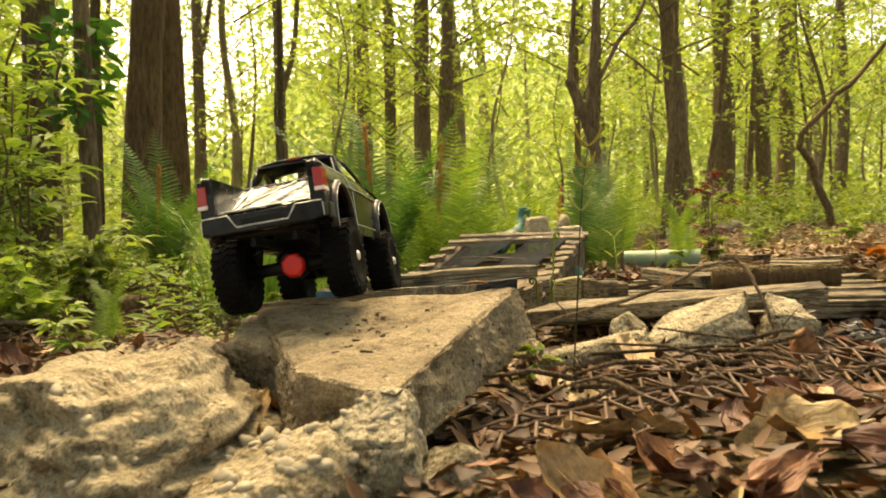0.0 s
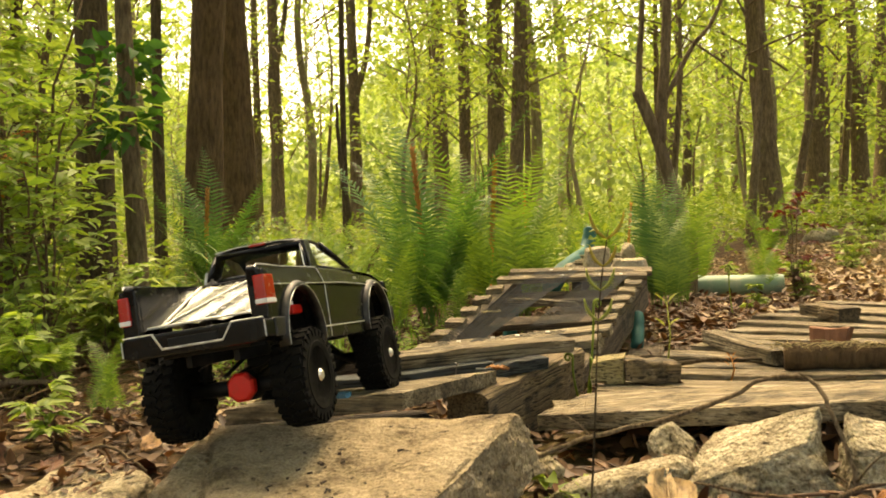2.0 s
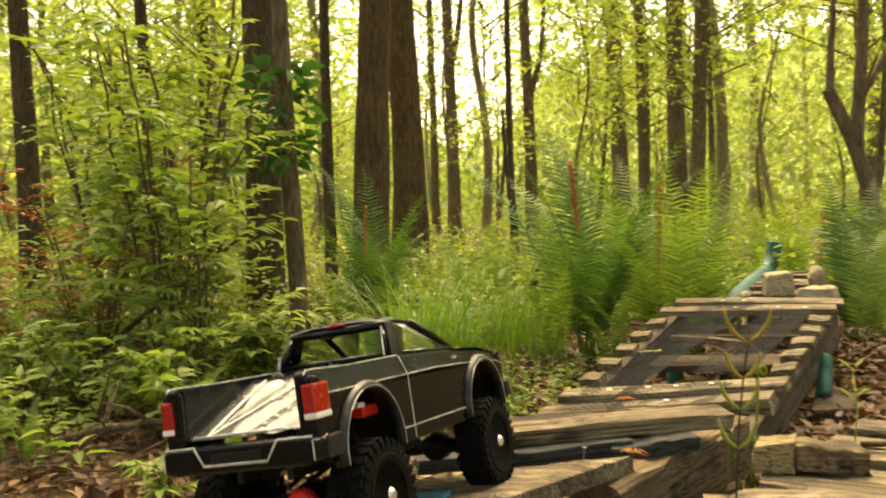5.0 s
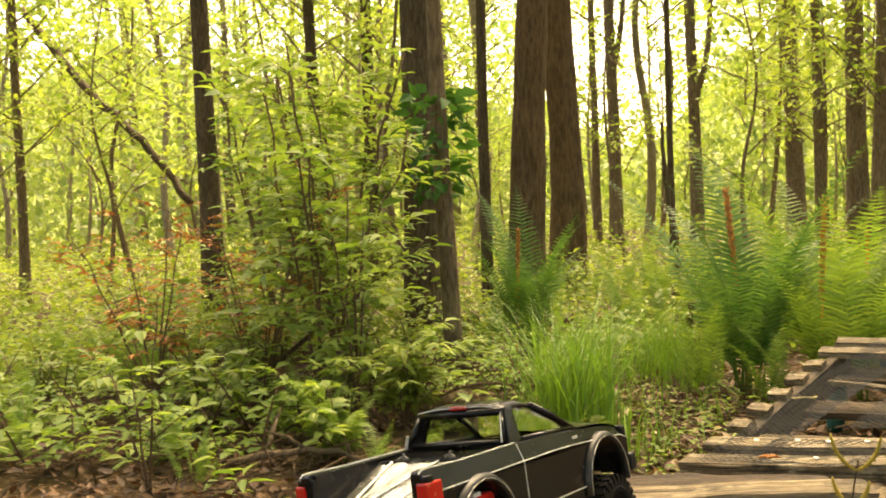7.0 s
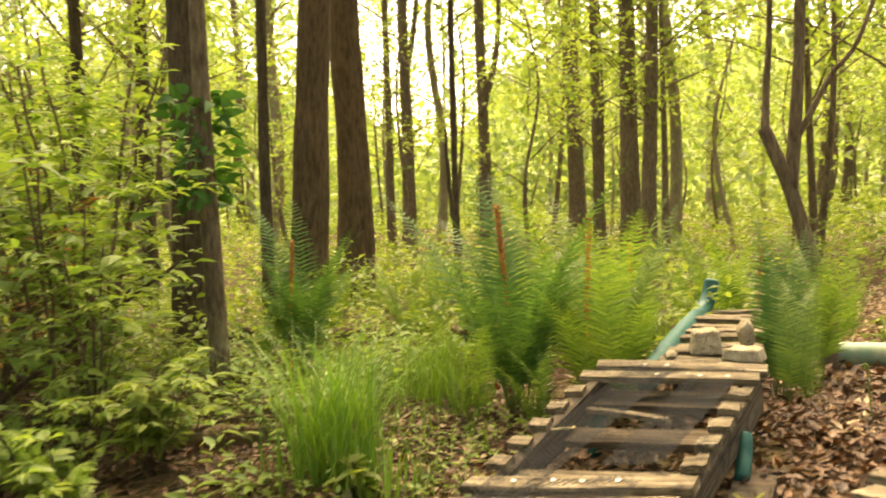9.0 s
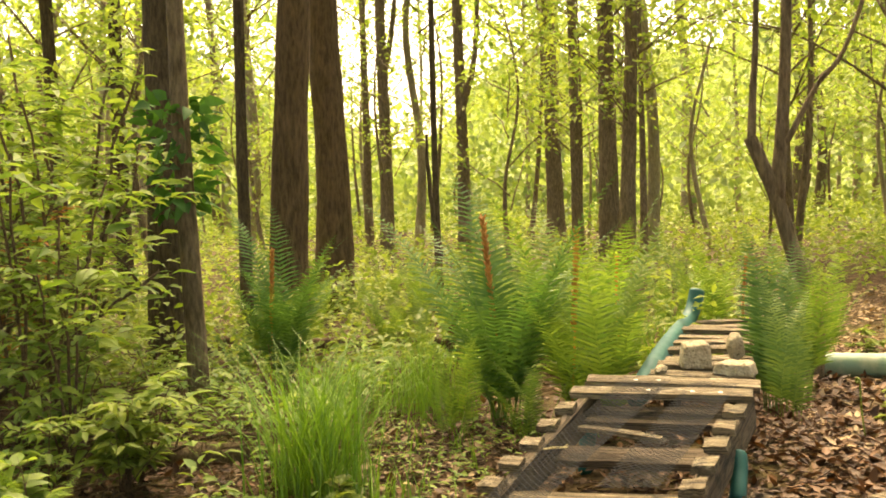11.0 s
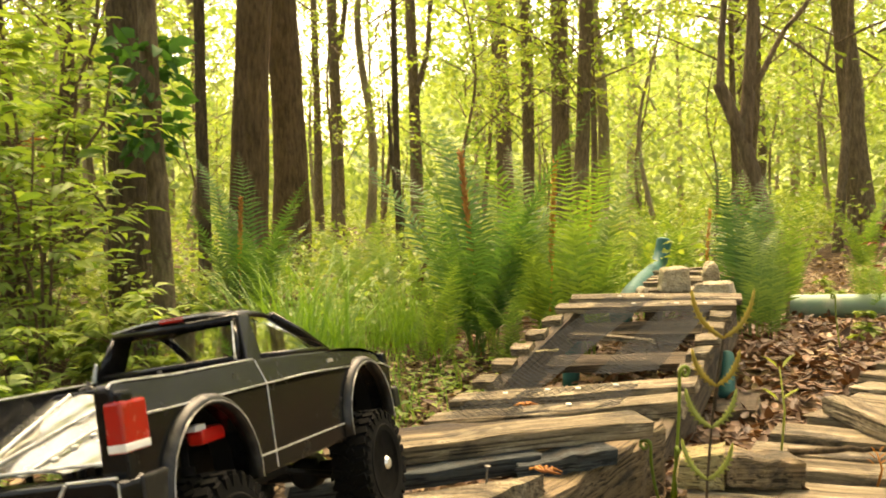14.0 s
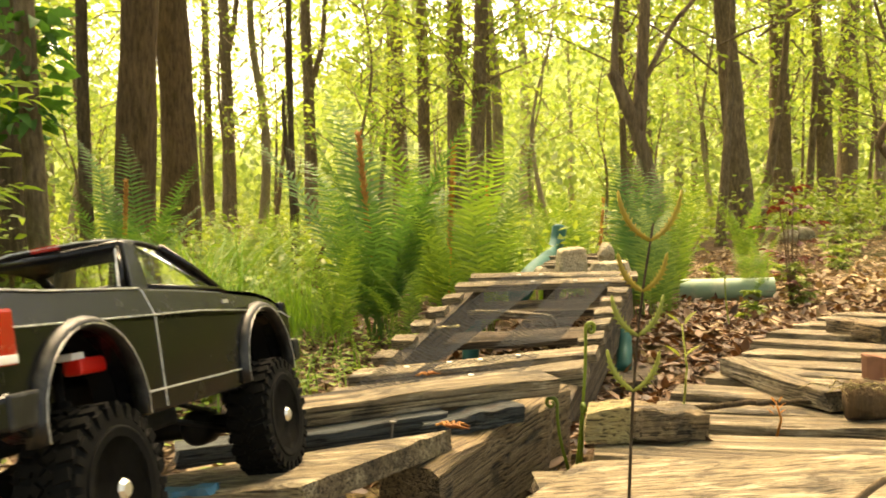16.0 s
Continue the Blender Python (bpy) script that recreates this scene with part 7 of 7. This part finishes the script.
for k in range(340):
    if k < 130:
        p.append((rng3.uniform(-0.22, -0.12), rng3.uniform(0.92, 1.13), 0.05 + 0.05 * rng3.random()))
    else:
        x, y = rng3.normal(-0.36, 0.045), rng3.normal(1.27, 0.05)
        hit = ledge.ray_cast((x, y, 0.5), (0, 0, -1))
        if hit[0]:
            p.append((x, y, hit[1].z + 0.003))
p = np.array(p)
w = rng3.normal(0, 1, (len(p), 3)) * np.array([1, 1, 0.25])
ln = rng3.uniform(0.010, 0.026, len(p))
v, f = leaves(rng3, p, w, ln, ln * 0.45, 0.75, -0.15, 0.22, True)
thing("litter_scraps", array_mesh("litter_scraps", v, f), LITTER, None, "brown leaf scraps on the boulder and in the hollow", "leaf litter", kind="stuff")

p = []
rng3 = np.random.default_rng(8)
while len(p) < 36000:
    u = rng3.random()
    if u < 0.45:
        x, y = rng3.normal(-0.5, 1.4), rng3.normal(2.3, 1.3)
    elif u < 0.60:
        x, y = rng3.normal(0.85, 0.35), rng3.normal(3.3, 0.6)
    elif u < 0.80:
        x, y = (rng3.normal(0.65, 0.5), rng3.normal(0.95, 0.4)) if u < 0.74 else (rng3.normal(1.5, 0.6), rng3.normal(2.6, 1.6))
    else:
        x, y = rng3.normal(-1.7, 1.6), rng3.normal(3.3, 1.5)
    p.append((x, y, ground_z(x, y) + 0.004 + 0.022 * rng3.random() ** 2))
p = np.array(p)
w = rng3.normal(0, 1, (len(p), 3)) * np.array([1, 1, 0.28])
ln = rng3.uniform(0.016, 0.048, len(p))
v, f = leaves(rng3, p, w, ln, ln * rng3.uniform(0.35, 0.6, len(p)), 0.75, -0.15, 0.22, True)
thing("leaf_litter", array_mesh("leaf_litter", v, f), LITTER, None, "brown and tan dead leaves covering the floor", "leaf litter", kind="stuff")

# charred bits and ash; their black also stands in for shade below the plank
g = Geo()
rr = random.Random(63)
for k in range(900):
    x, y = rr.gauss(0.86, 0.13), rr.gauss(1.34, 0.14)
    if x < 0.66:
        continue
    c, r = Vector((x, y, ground_z(x, y) + 0.004 + 0.02 * rr.random())), rr.uniform(0.003, 0.011)
    d = Vector((rr.uniform(-1, 1), rr.uniform(-1, 1), rr.uniform(-0.4, 0.4))).normalized() * r * rr.uniform(1, 2.6)
    g.tube([c - d, c + d], [r * 0.8, r * 0.55], 5)
charcoal = Nodes("charred_wood")
geo = charcoal.add("NewGeometry")
charcoal.set(charcoal.ramp(geo.outputs["Random Per Island"], [(0.0, (0.006, 0.006, 0.006)), (0.7, (0.022, 0.021, 0.020)), (1.0, (0.20, 0.19, 0.17))]), 0.6)
thing("charcoal", g.mesh("charcoal"), charcoal.mat, None, "charred wood bits and grey ash beside the deck", "charcoal", kind="stuff")

# pale dry litter on the bare bank behind the deck
rng4 = np.random.default_rng(21)
q = np.stack([rng4.normal(1.55, 0.75, 9000), 3.2 + 5.0 * rng4.random(9000) ** 1.4], 1)
q = q[(q[:, 0] > 0.62 + 0.06 * (q[:, 1] - 3.2)) & (q[:, 0] < 4.0)]
side = np.stack([rng4.uniform(-0.95, 0.0, 1500), rng4.uniform(2.0, 3.6, 1500)], 1)
q = np.concatenate([q, side[side[:, 0] < -0.20 + 0.12 * (side[:, 1] - 2.0)]])
p = np.array([(x, y, ground_z(x, y) + 0.004 + 0.018 * rng4.random() ** 2) for x, y in q])
w = rng4.normal(0, 1, (len(p), 3)) * np.array([1, 1, 0.25])
ln = rng4.uniform(0.018, 0.055, len(p))
v, f = leaves(rng4, p, w, ln, ln * rng4.uniform(0.35, 0.6, len(p)), 0.8, -0.15, 0.2, True)
thing("bank_litter", array_mesh("bank_litter", v, f), LITTER_PALE, None, "pale tan dry leaves scattered over the bare floor", "leaf litter", kind="stuff")
for k, (x, y) in enumerate(((1.35, 4.6), (1.75, 5.2), (2.2, 6.1), (1.55, 6.0), (2.7, 6.9), (1.95, 4.5), (1.1, 5.0), (2.4, 5.4))):
    shrub(x, y, 0.16 + 0.03 * (k % 3), 4, 4, 0.045, 80 + k, LEAF_LIME, "lime-green seedling on the dry bank", slim=0.45, spread=0.7)

fence = thing("chain_link_fence", None, None, None, "rusty chain-link fencing half buried in leaf litter", "fence")
turn = Matrix.Rotation(radians(10), 3, "Z")
rr = random.Random(40)
for i in range(9):
    pts = []
    for j in range(34):
        q = turn @ Vector((0.0185 * j, 0.049 * i + (0.0275 if j % 2 else -0.0275), 0))
        x, y = 0.13 + q.x, 0.86 + q.y
        z = ground_z(x, y) + 0.040 + 0.030 * noise.noise((x * 4, y * 4, 6.0)) + (0.004 if (i + j) % 2 else -0.003)
        z -= 0.05 * smoothstep(0.62, 0.80, x)
        for s in ((-0.18, 0.18) if 0 < j < 33 else (0,)):
            back = turn @ Vector((0.0185 * s, (-0.0275 if j % 2 else 0.0275) * abs(s), 0))
            pts.append((x + back.x, y + back.y, z + rr.uniform(-0.002, 0.002)))
    pts = [p for p in pts if p[1] < 1.30 and not (p[0] < 0.23 and p[1] > 1.0)]
    if len(pts) > 3:
        part("wire", Geo().tube([Vector(p) for p in pts], [0.0021] * len(pts), 6).mesh("wire", True), RUSTY_WIRE, fence)

g = Geo()
rr = random.Random(12)
for k in range(480):
    if k < 90:
        x, y, ln = rr.uniform(0.12, 0.80), rr.uniform(0.92, 1.20), rr.uniform(0.06, 0.17)
        up = 0.06 * rr.random()
    else:
        x, y, ln = rr.uniform(-2.6, 1.6), rr.uniform(0.6, 4.5), rr.uniform(0.08, 0.32)
        up = 0.02 * rr.random()
    a = rr.gauss(1.0, 0.9)
    z = ground_z(x, y) + 0.008 + up
    d = Vector((math.cos(a), math.sin(a), rr.uniform(-0.15, 0.2))) * ln
    c = Vector((x, y, z))
    r = rr.uniform(0.0015, 0.0042) if k < 90 else rr.uniform(0.001, 0.003)
    g.tube([c, c + d * 0.35 + Vector((rr.uniform(-1, 1), rr.uniform(-1, 1), rr.uniform(0, 1))) * 0.008, c + d * 0.7 + Vector((rr.uniform(-1, 1), rr.uniform(-1, 1), rr.uniform(0, 1))) * 0.008, c + d], [r, r * 0.95, r * 0.8, r * 0.5], 5)
thing("twigs", g.mesh("twigs", True), TWIG, None, "tangle of dry brown twigs on leaf litter", "twigs", kind="stuff")

g = Geo()
rr = random.Random(77)
for k in range(1500):
    x, y, ln = rr.gauss(-0.75, 0.75), rr.gauss(2.9, 0.75), rr.uniform(0.04, 0.20)
    if x > -0.25 + 0.25 * (y - 2.5) or y < 1.9:
        continue
    a = rr.uniform(0, 6.28)
    d = Vector((math.cos(a), math.sin(a), rr.uniform(-0.05, 0.35))) * ln
    c = Vector((x, y, ground_z(x, y) + 0.006 + 0.02 * rr.random()))
    r = rr.uniform(0.0009, 0.0024)
    g.tube([c, c + d * 0.5 + Vector((0, 0, 0.012 * rr.random())), c + d], [r, r * 0.9, r * 0.5], 4)
for k in range(1300):
    x, y, ln = rr.uniform(-3.6, -1.0), rr.uniform(1.9, 4.2), rr.uniform(0.06, 0.30)
    a = rr.uniform(0, 6.28)
    d = Vector((math.cos(a), math.sin(a), rr.uniform(-0.05, 0.2) if k % 4 else rr.uniform(0.6, 2.2))).normalized() * ln
    c = Vector((x, y, ground_z(x, y) + 0.006 + 0.05 * rr.random()))
    r = rr.uniform(0.0012, 0.0032)
    g.tube([c, c + d * 0.5 + Vector((0, 0, 0.012 * rr.random())), c + d], [r, r * 0.9, r * 0.5], 4)
thing("dry_stalks", g.mesh("dry_stalks", True), TWIG, None, "dry broken stalks strewn over leaf litter", "stalks", kind="stuff")

# decayed wood and pale roots behind the grass
g = Geo()
ctrl = curve_points([(-1.42, 3.00, 0.045), (-1.27, 3.06, 0.055), (-1.12, 3.12, 0.050), (-0.97, 3.20, 0.04)], 5)
trunk_geo(g, ctrl, 0.048, 0.040, 14, 0.0, 9, 2)
thing("fallen_log", g.mesh("fallen_log", True), BARK_GREY, None, "short decayed log lying on leaf litter", "log")
stick("stick", [(-1.22, 2.94, 0.08), (-1.08, 3.04, 0.13), (-0.96, 3.12, 0.12), (-0.90, 3.24, 0.06)], 0.007, 0.004, TWIG, "pale curved root over a decayed log", 5, 7, 3, 21)
shrub(-1.66, 2.95, 1.15, 4, 12, 0.080, 31, LEAF_SHRUB, "tall shrub with broad bright leaves", slim=0.42, spread=0.3)
shrub(-1.16, 2.72, 0.26, 4, 7, 0.045, 32, LEAF_LIME, "bright pinnate-leaved seedling on leaf litter", slim=0.36, spread=0.6)
